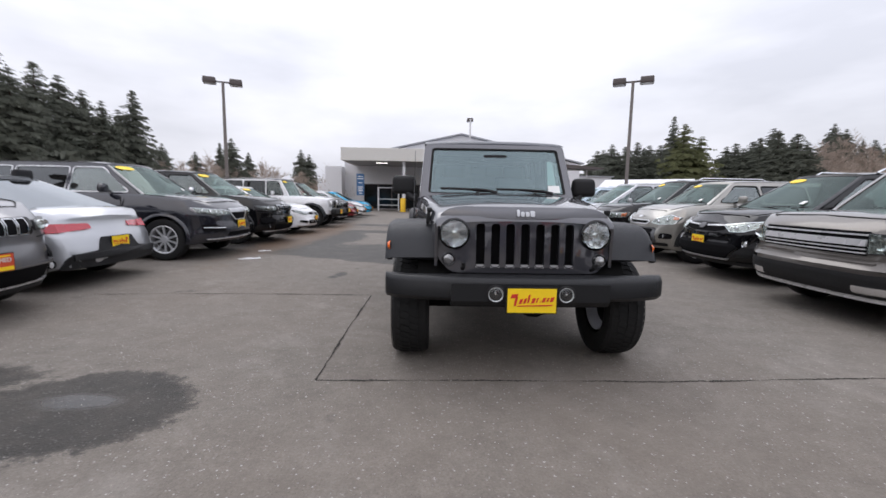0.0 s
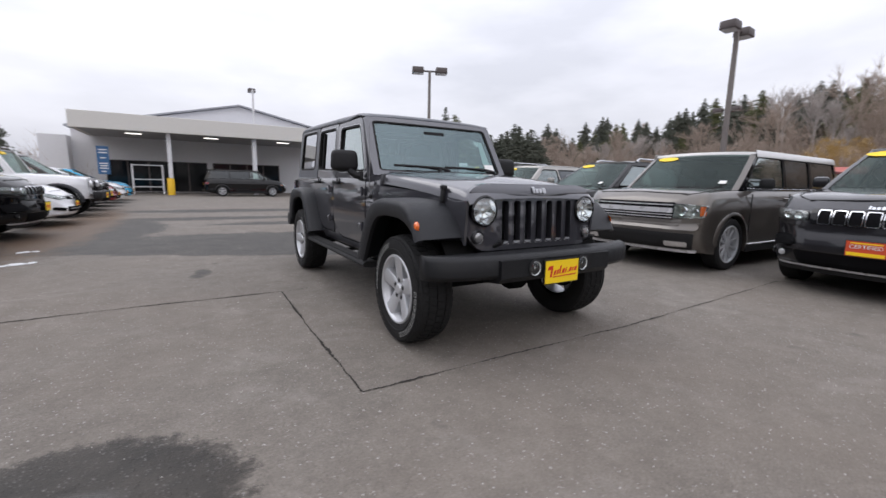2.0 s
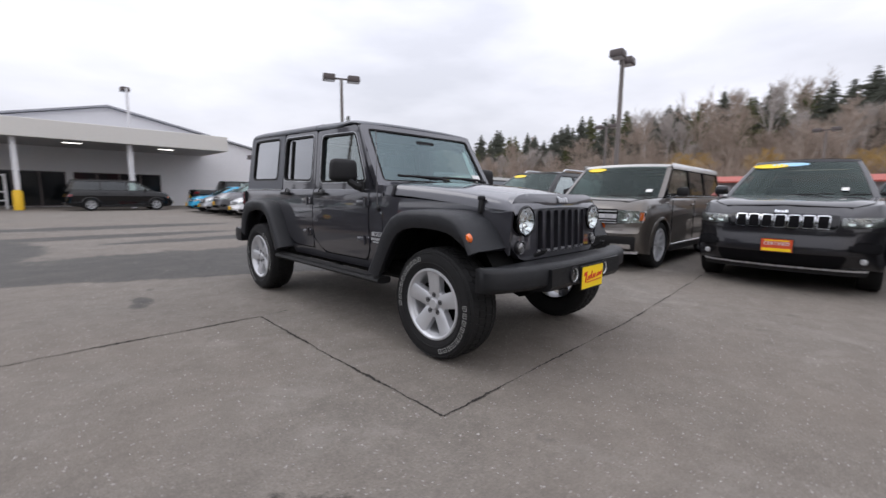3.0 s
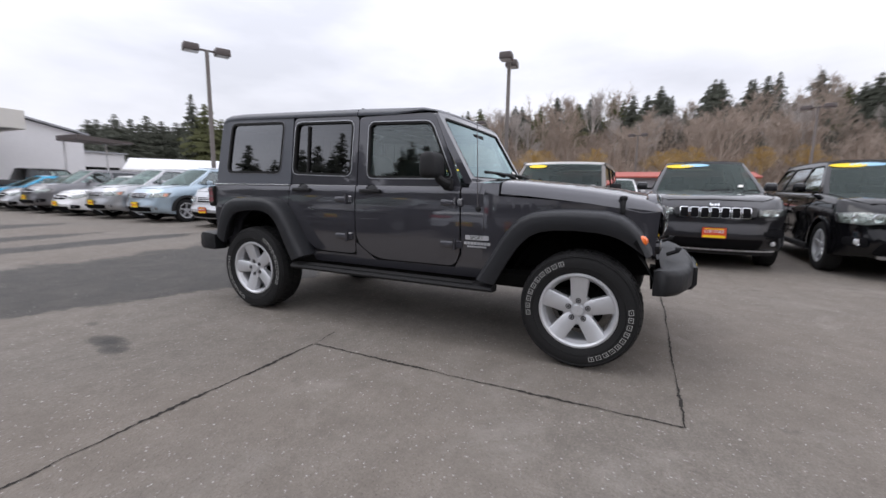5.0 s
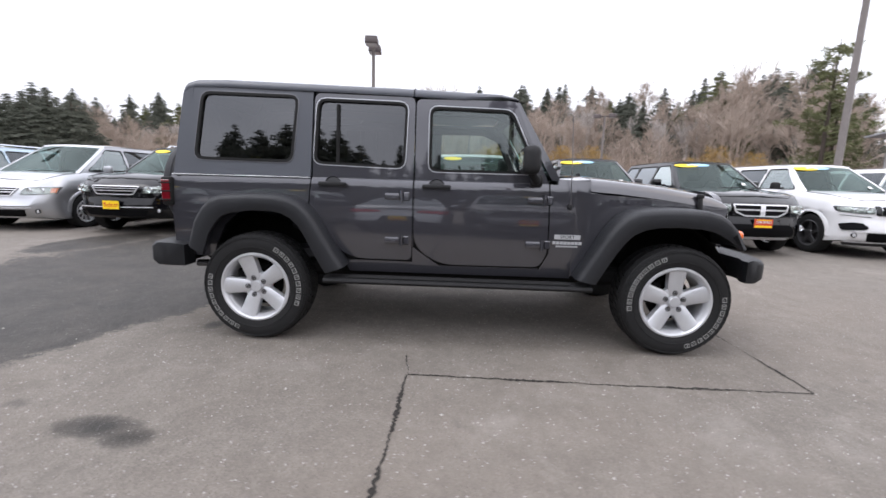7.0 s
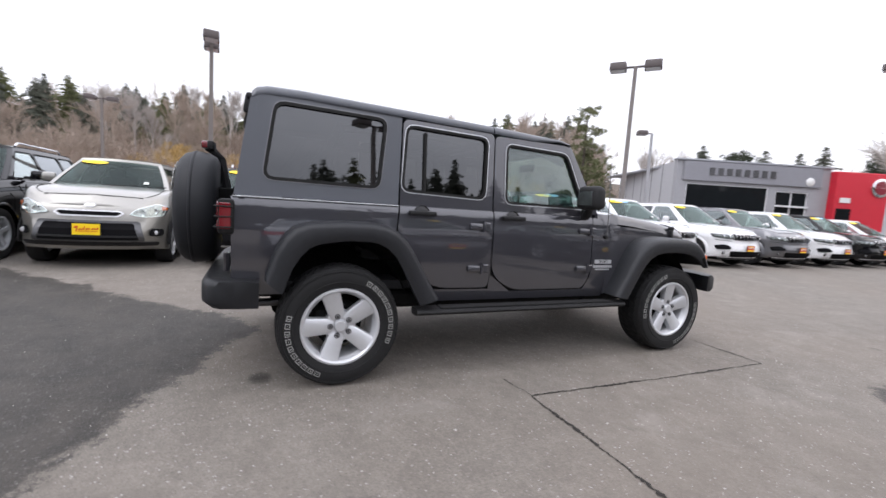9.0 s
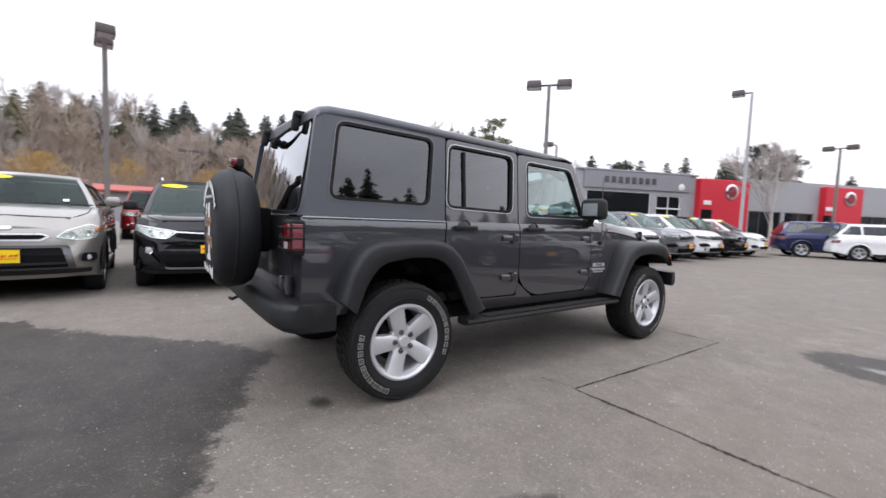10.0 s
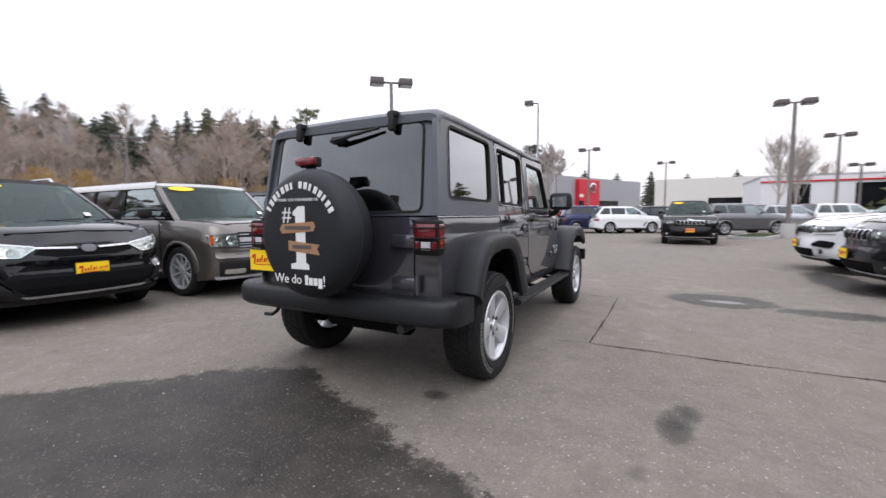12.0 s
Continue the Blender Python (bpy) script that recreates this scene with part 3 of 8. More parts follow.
CARS = {
    # length, width, wheel radius, front overhang, wheelbase, sill height; lower body's top line; greenhouse: windscreen base, roof front, roof rear, rear glass base; roof height
    "suv": dict(L=4.80, W=1.93, wr=0.375, fo=0.92, wb=2.91, sill=0.27, top=[(0, 0.90), (0.03, 0.97), (0.10, 1.03), (0.25, 1.07), (0.6, 1.11), (1.35, 1.17), (3.9, 1.19), (4.7, 1.14), (4.8, 1.05)], gh=(1.32, 2.08, 4.30, 4.72), H=1.75, rake=[(0.3, 0.07), (0.5, 0.0), (0.88, 0.015), (0.95, 0.06), (1.02, 0.15)]),
    "crossover": dict(L=4.60, W=1.85, wr=0.355, fo=0.93, wb=2.66, sill=0.25, top=[(0, 0.87), (0.03, 0.94), (0.10, 1.00), (0.25, 1.035), (0.6, 1.075), (1.25, 1.12), (3.7, 1.16), (4.5, 1.10), (4.6, 1.0)], gh=(1.14, 2.02, 3.95, 4.52), H=1.69, rake=[(0.3, 0.07), (0.45, 0.0), (0.76, 0.012), (0.86, 0.06), (0.96, 0.17)]),
    "boxy": dict(L=5.12, W=1.93, wr=0.37, fo=0.93, wb=2.99, sill=0.24, top=[(0, 0.94), (0.03, 1.01), (0.10, 1.06), (0.25, 1.09), (0.6, 1.11), (1.35, 1.14), (4.8, 1.16), (5.05, 1.11), (5.12, 1.05)], gh=(1.10, 1.76, 4.86, 5.06), H=1.74, rake=[(0.3, 0.05), (0.5, 0.0), (0.95, 0.015), (1.04, 0.08)]),
    "cube": dict(L=4.12, W=1.79, wr=0.33, fo=0.80, wb=2.55, sill=0.22, top=[(0, 0.88), (0.03, 0.955), (0.10, 1.01), (0.25, 1.06), (0.5, 1.105), (1.05, 1.16), (3.6, 1.19), (4.05, 1.10), (4.12, 1.0)], gh=(1.02, 1.62, 3.75, 4.04), H=1.64, rake=[(0.3, 0.07), (0.45, 0.0), (0.74, 0.02), (0.86, 0.06), (0.96, 0.15)]),
    "van": dict(L=5.15, W=2.00, wr=0.34, fo=0.97, wb=3.08, sill=0.20, top=[(0, 0.80), (0.03, 0.88), (0.10, 0.95), (0.3, 1.02), (0.6, 1.07), (1.05, 1.12), (4.8, 1.14), (5.05, 1.08), (5.15, 1.0)], gh=(0.98, 1.90, 4.75, 5.06), H=1.75, rake=[(0.3, 0.05), (0.5, 0.0), (0.7, 0.04), (0.95, 0.16)]),
    "sedan": dict(L=4.75, W=1.83, wr=0.33, fo=0.93, wb=2.72, sill=0.19, top=[(0, 0.66), (0.04, 0.73), (0.12, 0.79), (0.3, 0.84), (0.6, 0.88), (1.35, 0.94), (3.5, 0.99), (3.9, 1.00), (4.6, 0.98), (4.75, 0.88)], gh=(1.30, 2.25, 3.25, 4.15), H=1.45, rake=[(0.2, 0.05), (0.45, 0.0), (0.6, 0.05), (0.8, 0.18)]),
    "coupe": dict(L=4.48, W=1.77, wr=0.325, fo=0.90, wb=2.65, sill=0.18, top=[(0, 0.66), (0.10, 0.74), (0.6, 0.84), (1.25, 0.93), (3.2, 0.98), (3.7, 0.985), (4.3, 0.965), (4.48, 0.86)], gh=(1.22, 2.15, 2.95, 3.95), H=1.40, rake=[(0.2, 0.05), (0.45, 0.0), (0.6, 0.05), (0.8, 0.18)]),
    "trail": dict(L=4.40, W=1.78, wr=0.40, fo=0.62, wb=2.946, sill=0.46, top=[(0, 1.02), (0.05, 1.08), (0.5, 1.12), (1.5, 1.17), (4.3, 1.17), (4.40, 1.14)], gh=(1.46, 1.78, 4.14, 4.34), H=1.80, rake=[(0.3, 0.0), (1.1, 0.02)]),
    "pickup": dict(L=5.80, W=2.00, wr=0.40, fo=0.97, wb=3.57, sill=0.35, top=[(0, 1.02), (0.10, 1.12), (0.5, 1.16), (1.45, 1.22), (4.0, 1.24), (5.7, 1.28), (5.80, 1.22)], gh=(1.48, 2.10, 3.75, 3.98), H=1.88, rake=[(0.3, 0.05), (0.5, 0.0), (0.8, 0.02), (1.1, 0.10)]),
}


@functools.lru_cache(None)
def certified_mesh():
    ob = lettering("certified", "CERTIFIED", 0.055, Matrix(), M["white_ink"])
    me = ob.data
    bpy.data.objects.remove(ob)
    return me


# front ends: outlines in half widths across and metres over the lamps' line
DARKM, LIP = "grille_dark", "bright_trim"
NOSES = {
    "slots": dict(card=-0.30, lamp=[(0.57, -0.055), (0.80, -0.060), (0.97, -0.035), (0.985, 0.065), (0.86, 0.062), (0.57, 0.052)], bowls=[(0.66, 0.0, 0.040), (0.79, 0.0, 0.040)], cup="dark_alloy", fog=(0.80, -0.44, 0.036),
                  # the fold under the lamps is a thin dark strip for its shade line
                  pair=[("intake", DARKM, [(0.66, -0.33), (0.93, -0.36), (0.95, -0.25), (0.80, -0.215), (0.66, -0.235)], 0.010, 0.02, 0.03), ("crease_shade", "trim", [(0.60, -0.125), (0.94, -0.10), (0.94, -0.090), (0.60, -0.113)], 0.006, 0.012, 0.003)],
                  mid=[("grille", "black_paint", [(0.54, -0.088), (0.555, 0.080)], 0.006, 0.02, 0.03), ("lower_grille", DARKM, [(0.60, -0.55), (0.66, -0.40), (0.60, -0.37)], 0.012, 0.02, 0.03), ("bumper_strip", "body", [(0.80, -0.385), (0.82, -0.365)], 0.020, 0.02, 0.006),
                       ("bumper_lip", LIP, [(0.84, -0.575), (0.86, -0.553)], 0.014, 0.03, 0.006), ("valance", "trim", [(0.84, -0.63), (0.86, -0.58)], 0.004, 0.02, 0.01)]),
    "cross": dict(card=-0.27, lamp=[(0.52, -0.085), (0.76, -0.115), (0.97, -0.095), (0.985, 0.035), (0.80, 0.062), (0.52, 0.045)], bowls=[(0.63, -0.02, 0.055), (0.82, -0.025, 0.045)], fog=(0.80, -0.34, 0.040),
                  pair=[("intake", DARKM, [(0.70, -0.42), (0.92, -0.40), (0.92, -0.28), (0.72, -0.27)], 0.006, 0.02, 0.05)],
                  mid=[("grille", DARKM, [(0.30, -0.160), (0.46, -0.085), (0.49, 0.055)], 0.006, 0.02, 0.03), ("grille_ring", LIP, [(0.30, -0.160), (0.46, -0.085), (0.49, 0.055)], 0.022, 0.022, 0.03), ("grille_bar", LIP, [(0.46, -0.058), (0.47, -0.032)], 0.026, 0.014, 0.006),
                       ("grille_bar", LIP, [(0.036, -0.155), (0.040, 0.045)], 0.028, 0.014, 0.004), ("lower_grille", DARKM, [(0.66, -0.50), (0.60, -0.36), (0.50, -0.29)], 0.010, 0.02, 0.04), ("skid_plate", "alloy", [(0.56, -0.565), (0.60, -0.515)], 0.018, 0.03, 0.012)]),
    "twin": dict(card=-0.3, lamp=[(0.63, -0.165), (0.965, -0.150), (0.985, 0.015), (0.63, 0.035)], bowls=[(0.74, -0.065, 0.062), (0.87, -0.07, 0.045)], blink=[(0.925, -0.12), (0.975, -0.12), (0.975, 0.0), (0.925, 0.0)], rim="chrome",
                 pair=[("fog_lamp", "lamp_cup", [(0.56, -0.55), (0.84, -0.545), (0.84, -0.475), (0.56, -0.475)], 0.016, 0.02, 0.02)],
                 mid=[("grille", DARKM, [(0.625, -0.185), (0.625, 0.045)], 0.006, 0.02, 0.012), ("grille_bar", LIP, [(0.62, -0.095), (0.62, -0.030)], 0.030, 0.018, 0.008), ("grille_bar", LIP, [(0.62, 0.004), (0.62, 0.020)], 0.022, 0.014, 0.004), ("grille_bar", LIP, [(0.62, -0.130), (0.62, -0.118)], 0.020, 0.014, 0.004),
                      ("grille_bar", LIP, [(0.62, -0.168), (0.62, -0.156)], 0.020, 0.014, 0.004), ("bumper_strip", "body", [(0.93, -0.315), (0.93, -0.215)], 0.014, 0.03, 0.03), ("lower_grille", "trim", [(0.88, -0.575), (0.90, -0.36)], 0.008, 0.02, 0.03), ("bumper_lip", LIP, [(0.90, -0.625), (0.92, -0.585)], 0.018, 0.03, 0.012)]),
    "rav": dict(card=-0.235, lamp=[(0.47, 0.010), (0.60, -0.075), (0.78, -0.065), (0.97, 0.030), (0.985, 0.110), (0.80, 0.085), (0.47, 0.036)], bowls=[(0.66, -0.015, 0.034), (0.79, 0.010, 0.030)], rim="chrome", fog=(0.82, -0.24, 0.042),
                pair=[("grille_bar", LIP, [(0.11, -0.002), (0.47, 0.012), (0.47, 0.030), (0.11, 0.018)], 0.020, 0.014, 0.004), ("intake_frame", "trim", [(0.66, -0.44), (0.74, -0.36), (0.92, -0.17), (0.94, -0.30), (0.88, -0.44)], 0.006, 0.02, 0.03)],
                mid=[("grille", DARKM, [(0.30, -0.080), (0.50, -0.045), (0.44, 0.004)], 0.006, 0.02, 0.02), ("lower_grille", DARKM, [(0.58, -0.47), (0.76, -0.30), (0.52, -0.135)], 0.010, 0.02, 0.04), ("bumper_bar", "body", [(0.42, -0.165), (0.50, -0.140), (0.50, -0.112)], 0.022, 0.03, 0.01),
                     ("bumper_lip", "alloy", [(0.58, -0.505), (0.63, -0.478)], 0.022, 0.03, 0.01), ("emblem", "dark_alloy", [(0.05, -0.040), (0.085, 0.0), (0.05, 0.040)], 0.028, 0.014, 0.03), ("valance", "trim", [(0.86, -0.575), (0.90, -0.52)], 0.004, 0.02, 0.02)]),
    "soul": dict(card=-0.29, lamp=[(0.50, -0.075), (0.72, -0.110), (0.94, -0.085), (0.985, 0.045), (0.84, 0.095), (0.60, 0.010)], bowls=[(0.66, -0.05, 0.048), (0.82, -0.02, 0.042)], blink=[(0.90, 0.0), (0.965, 0.0), (0.965, 0.055), (0.90, 0.065)], rim="chrome", fog=(0.84, -0.33, 0.034),
                 pair=[("intake", DARKM, [(0.76, -0.38), (0.93, -0.38), (0.93, -0.28), (0.78, -0.27)], 0.006, 0.02, 0.03)],
                 mid=[("grille", DARKM, [(0.34, -0.095), (0.40, -0.062), (0.36, -0.045)], 0.014, 0.02, 0.012), ("grille_ring", LIP, [(0.36, -0.118), (0.45, -0.065), (0.38, -0.026)], 0.018, 0.018, 0.02), ("emblem", LIP, [(0.05, 0.020), (0.08, 0.040), (0.05, 0.060)], 0.014, 0.012, 0.012),
                      ("lower_frame", "dark_alloy", [(0.72, -0.46), (0.64, -0.17)], 0.008, 0.02, 0.04), ("lower_grille", DARKM, [(0.64, -0.44), (0.56, -0.20)], 0.016, 0.02, 0.03), ("intake_bar", "trim", [(0.64, -0.40), (0.62, -0.375)], 0.026, 0.012, 0.004), ("valance", "trim", [(0.86, -0.53), (0.88, -0.47)], 0.004, 0.02, 0.02)]),
    "pent": dict(card=-0.24, lamp=[(0.36, -0.045), (0.70, -0.060), (0.96, -0.010), (0.985, 0.085), (0.70, 0.050), (0.36, 0.025)], bowls=[(0.48, -0.008, 0.026), (0.58, -0.006, 0.026), (0.68, -0.004, 0.026), (0.78, 0.006, 0.026), (0.88, 0.02, 0.026)], rim="chrome",
                 pair=[("intake", DARKM, [(0.55, -0.36), (0.90, -0.34), (0.90, -0.22), (0.58, -0.23)], 0.006, 0.02, 0.03), ("intake_bar", LIP, [(0.56, -0.295), (0.90, -0.280), (0.90, -0.268), (0.56, -0.283)], 0.016, 0.014, 0.003)],
                 mid=[("grille", DARKM, [(0.20, -0.150), (0.33, -0.02), (0.30, 0.055)], 0.006, 0.02, 0.02), ("grille_wing", "alloy", [(0.33, -0.015), (0.34, 0.062)], 0.020, 0.02, 0.02), ("grille_ring", LIP, [(0.20, -0.160), (0.345, -0.02), (0.31, 0.06)], 0.024, 0.016, 0.02), ("lower_grille", DARKM, [(0.46, -0.46), (0.44, -0.38)], 0.008, 0.02, 0.02), ("bumper_lip", LIP, [(0.84, -0.50), (0.86, -0.482)], 0.014, 0.03, 0.006)]),
    "bar": dict(card=-0.30, lamp=[(0.50, -0.085), (0.96, -0.075), (0.985, 0.065), (0.56, 0.045)], bowls=[(0.64, -0.02, 0.048), (0.80, -0.015, 0.048)], blink=[(0.90, -0.05), (0.965, -0.045), (0.97, 0.04), (0.90, 0.03)], fog=(0.78, -0.40, 0.036),
                mid=[("grille", DARKM, [(0.36, -0.110), (0.46, 0.045)], 0.006, 0.02, 0.03), ("grille_ring", LIP, [(0.36, -0.115), (0.47, 0.050)], 0.018, 0.014, 0.03), ("grille_bar", LIP, [(0.40, -0.050), (0.42, -0.036)], 0.018, 0.012, 0.003), ("grille_bar", LIP, [(0.42, -0.005), (0.44, 0.009)], 0.018, 0.012, 0.003),
                     ("lower_grille", DARKM, [(0.56, -0.50), (0.62, -0.37)], 0.008, 0.02, 0.03), ("bumper_lip", LIP, [(0.70, -0.345), (0.70, -0.330)], 0.014, 0.02, 0.004)]),
    "wing": dict(card=-0.24, lamp=[(0.46, -0.050), (0.74, -0.080), (0.96, -0.020), (0.985, 0.085), (0.60, 0.035)], bowls=[(0.62, -0.02, 0.044), (0.77, -0.005, 0.044)], fog=(0.80, -0.35, 0.04),
                 pair=[("intake", DARKM, [(0.68, -0.42), (0.90, -0.40), (0.92, -0.29), (0.72, -0.28)], 0.006, 0.02, 0.03)],
                 mid=[("grille", DARKM, [(0.34, -0.105), (0.44, -0.06), (0.40, 0.035)], 0.006, 0.02, 0.03), ("grille_bar", LIP, [(0.42, -0.040), (0.43, -0.018)], 0.020, 0.014, 0.004), ("emblem", LIP, [(0.04, -0.065), (0.075, -0.03), (0.04, 0.006)], 0.028, 0.012, 0.02), ("lower_grille", DARKM, [(0.54, -0.46), (0.60, -0.34)], 0.008, 0.02, 0.03)]),
    "slim": dict(card=-0.20, lamp=[(0.42, -0.055), (0.72, -0.075), (0.95, 0.010), (0.975, 0.075), (0.70, 0.020), (0.42, -0.010)], bowls=[(0.58, -0.04, 0.028), (0.70, -0.03, 0.028)],
                 pair=[("intake", DARKM, [(0.66, -0.34), (0.90, -0.30), (0.88, -0.24), (0.66, -0.27)], 0.006, 0.02, 0.02)],
                 mid=[("grille", DARKM, [(0.36, -0.085), (0.41, -0.050), (0.38, -0.020)], 0.006, 0.02, 0.015), ("emblem", LIP, [(0.06, -0.062), (0.11, -0.048), (0.06, -0.034)], 0.018, 0.012, 0.008), ("lower_grille", DARKM, [(0.56, -0.36), (0.60, -0.24)], 0.008, 0.02, 0.03), ("bumper_lip", LIP, [(0.50, -0.295), (0.50, -0.285)], 0.016, 0.012, 0.003)]),
}
NOSES["slots_black"] = dict(NOSES["slots"], cup="headlamp")


def plate_card(parent, at, card, ink, w=0.305, h=0.152):
    """A dealer's card in a black frame, its writing as plain bars; at(u, v, d) around the card's middle."""
    fr = part("plate_frame", sheet([rounded(rect(-w / 2 - 0.008, -h / 2 - 0.008, w / 2 + 0.008, h / 2 + 0.008), 0.01)], at, 0.012), M["black_ink"], parent)
    part("plate", sheet([rect(-w / 2, -h / 2, w / 2, h / 2)], lambda u, v, d: at(u, v, d - 0.004), 0.004), M[card], parent, "dealer card in a black frame")
    if card == "orange":
        lt = new("lettering", certified_mesh())
        p0 = Vector(at(0, 0.02, -0.007))
        lt.matrix_basis = Matrix.Translation(p0) @ pose(0, 0, 0, 90, 0, 0)
        lt.parent = parent
        part("card_band", sheet([rect(-w * 0.47, -h * 0.46, w * 0.47, -h * 0.24)], lambda u, v, d: at(u, v, d - 0.007), 0.003), M["yellow"], parent)
        part("card_band", sheet([rect(-w * 0.40, h * 0.34, w * 0.40, h * 0.42)], lambda u, v, d: at(u, v, d - 0.007), 0.003), M["yellow"], parent)
        return fr
    bm = B()
    for i, (u0, u1, v0, v1) in enumerate(((-0.44, -0.30, 0.10, 0.26), (-0.37, -0.31, -0.22, 0.14), (-0.27, -0.20, -0.14, 0.06), (-0.18, -0.12, -0.12, 0.08), (-0.10, -0.05, -0.10, 0.24), (-0.02, 0.06, -0.10, 0.10), (0.08, 0.12, -0.08, 0.12), (0.15, 0.18, -0.08, 0.0), (0.20, 0.27, -0.06, 0.12), (0.29, 0.34, -0.04, 0.12), (0.36, 0.44, -0.04, 0.14))):
        add_sheet(bm, [[(u0 * w, v0 * h), (u1 * w - 0.004, (v0 + 0.02) * h), (u1 * w + 0.006, (v1 + 0.03) * h), ((u0 + 0.03) * w, v1 * h)]], lambda u, v, d: at(u, v, d - 0.007), 0.003)
    add_sheet(bm, [[(-0.30 * w, -0.24 * h), (0.40 * w, -0.20 * h), (0.44 * w, -0.15 * h), (-0.28 * w, -0.20 * h)]], lambda u, v, d: at(u, v, d - 0.007), 0.003)
    part("lettering", bm, M[ink], parent)
    return fr


def car(kind, colour, m, label, rnd_seed=1, card="yellow", sticker=True, two_tone=False, rim="alloy", spokes=5, nose="bar", glass_rear="deep_privacy", rails=False, group="", detail=True, bright_mirror=False):
    """A parked car, nose at its origin, its length along local +y."""
    sp = CARS[kind]
    L, W, wr, fo, wb, sill, H = (sp[k] for k in ("L", "W", "wr", "fo", "wb", "sill", "H"))
    s0, s1, s2, s3 = sp["gh"]
    tx, tz = zip(*sp["top"])
    rz, ry = zip(*sp["rake"])
    Wh = W / 2
    D, Dr = (0.50, 0.35) if kind not in ("trail", "boxy") else (0.28, 0.22)
    axles = (fo, fo + wb)
    R = wr + 0.055
    names = {"suv": "suv", "crossover": "crossover", "boxy": "wagon", "cube": "hatchback", "van": "minivan", "sedan": "sedan", "coupe": "coupe", "trail": "offroad_car", "pickup": "pickup"}
    root = empty(names[kind], m, label=label, category="pickup" if kind == "pickup" else "car", group=group)
    body_m, dark = M[colour], M["under"]

    def top(s):
        return float(np.interp(s, tx, tz))

    def wid(s):
        a = max(0.0, 1 - s / D)
        b = max(0.0, 1 - (L - s) / Dr)
        return Wh * (1 - 0.30 * a**2.2 - 0.16 * b**2.2)

    zk = top(0.25) / 1.07
    plan_bow = 0.05 if kind in ("trail", "boxy") else 0.11

    def shift(s, z, x=0.0):
        f = float(np.interp(z, rz, ry))
        if kind != "trail":
            f += float(np.interp(z / zk, (0.20, 0.30, 0.37, 0.57, 0.63, 0.72), (0.05, 0.0, -0.05, -0.05, -0.004, 0.0)))
        f += plan_bow * min(1.0, (x / (0.7 * Wh)) ** 2)
        return f * max(0.0, 1 - s / 0.7) - f * 0.8 * max(0.0, 1 - (L - s) / 0.6)

    def low(s):
        z = sill + 0.05 * max(0.0, 1 - s / 0.5) + 0.10 * max(0.0, 1 - (L - s) / 0.6)
        for c in axles:
            q = R * R - (s - c) ** 2
            if q > 0:
                z = max(z, wr + math.sqrt(q))
        return z

    def nose_at(x, z, d=0.0):
        a = min(1.0, abs(x) / Wh)
        s = 0.0 if a < 0.7 else D * (1 - ((1 - a) / 0.30) ** (1 / 2.2))
        return (x, s + shift(s, z, x) + d, z)

    def tail_at(x, z, d=0.0):
        a = min(1.0, abs(x) / Wh)
        s = L if a < 0.84 else L - Dr * (1 - ((1 - a) / 0.16) ** (1 / 2.2))
        return (x, s + shift(s, z, x) - d, z)

    st = {0.0, 0.02, 0.06, 0.12, 0.2, 0.32, 0.45, L, L - 0.02, L - 0.06, L - 0.14, L - 0.25, L - 0.4, s0, s3}
    st |= {c + R * math.cos(k * math.pi / 12) for c in axles for k in range(13)}
    st |= {c + sg * (R + 0.012) for c in axles for sg in (-1, 1)}
    st |= {0.6 + 0.3 * i for i in range(int((L - 1) / 0.3))}
    st = sorted(s for s in st if 0 <= s <= L)
    rings, cab = [], []
    for s in st:
        w, zl, zt = wid(s), low(s), top(s)
        h = zt - zl
        inside = s0 + 0.05 < s < (s3 - 0.02 if kind not in ("sedan", "coupe") else s2 + 0.3)
        if kind == "pickup" and s > s3 + 0.05 and s < L - 0.1:
            inside = True
        half = [(w - 0.10, zl), (w - 0.02, zl + 0.012)]
        for i, (f, q) in enumerate(((0.14, 0.006), (0.30, 0.030), (0.48, 0.022), (0.64, 0.0), (0.72, 0.002), (0.83, 0.030))):
            half.append((w - q, max(sill + f * (zt - sill), zl + 0.018 + 0.005 * i)))
        half += [(w - 0.050, zt - 0.042), (w - 0.085, zt - 0.006)]
        half += [(w - 0.135, zt - 0.016), (w - 0.15, 0.55), (w * 0.4, 0.55), (0.0, 0.55)] if inside else [(w - 0.16, zt - 0.002), (w * 0.70, zt + 0.016), (w * 0.42, zt + 0.020), (0.0, zt + 0.034)]
        ring = [(x, z) for x, z in half] + [(-x, z) for x, z in reversed(half[:-1])]
        rings.append([(x, s + shift(s, z, x), z) for x, z in ring])
        cab.append(inside)
    bm = B()
    vr = add_loft(bm, rings, caps=False)
    cols = (0.75, 0.5, 0.25, 0.0, -0.25, -0.5, -0.75)
    for si, r in ((st[0], vr[0]), (st[-1], vr[-1])):
        kk = len(r)
        rows = []
        for i in range(10):
            x, z = r[i].co.x, r[i].co.z
            rows.append([r[i]] + [bm.verts.new((x * c, si + shift(si, z, x * c), z)) for c in cols] + [r[kk - 1 - i]])
        for ra, rb in zip(rows, rows[1:]):
            for j in range(len(ra) - 1):
                bm.faces.new((ra[j], ra[j + 1], rb[j + 1], rb[j]))
        bm.faces.new(rows[-1] + [r[kk - 1 - i] for i in range(10, kk - 10)])
    bm.faces.ensure_lookup_table()
    k = len(rings[0])
    bm.verts.index_update()
    where = {v: (i, j) for i, r in enumerate(vr) for j, v in enumerate(r)}
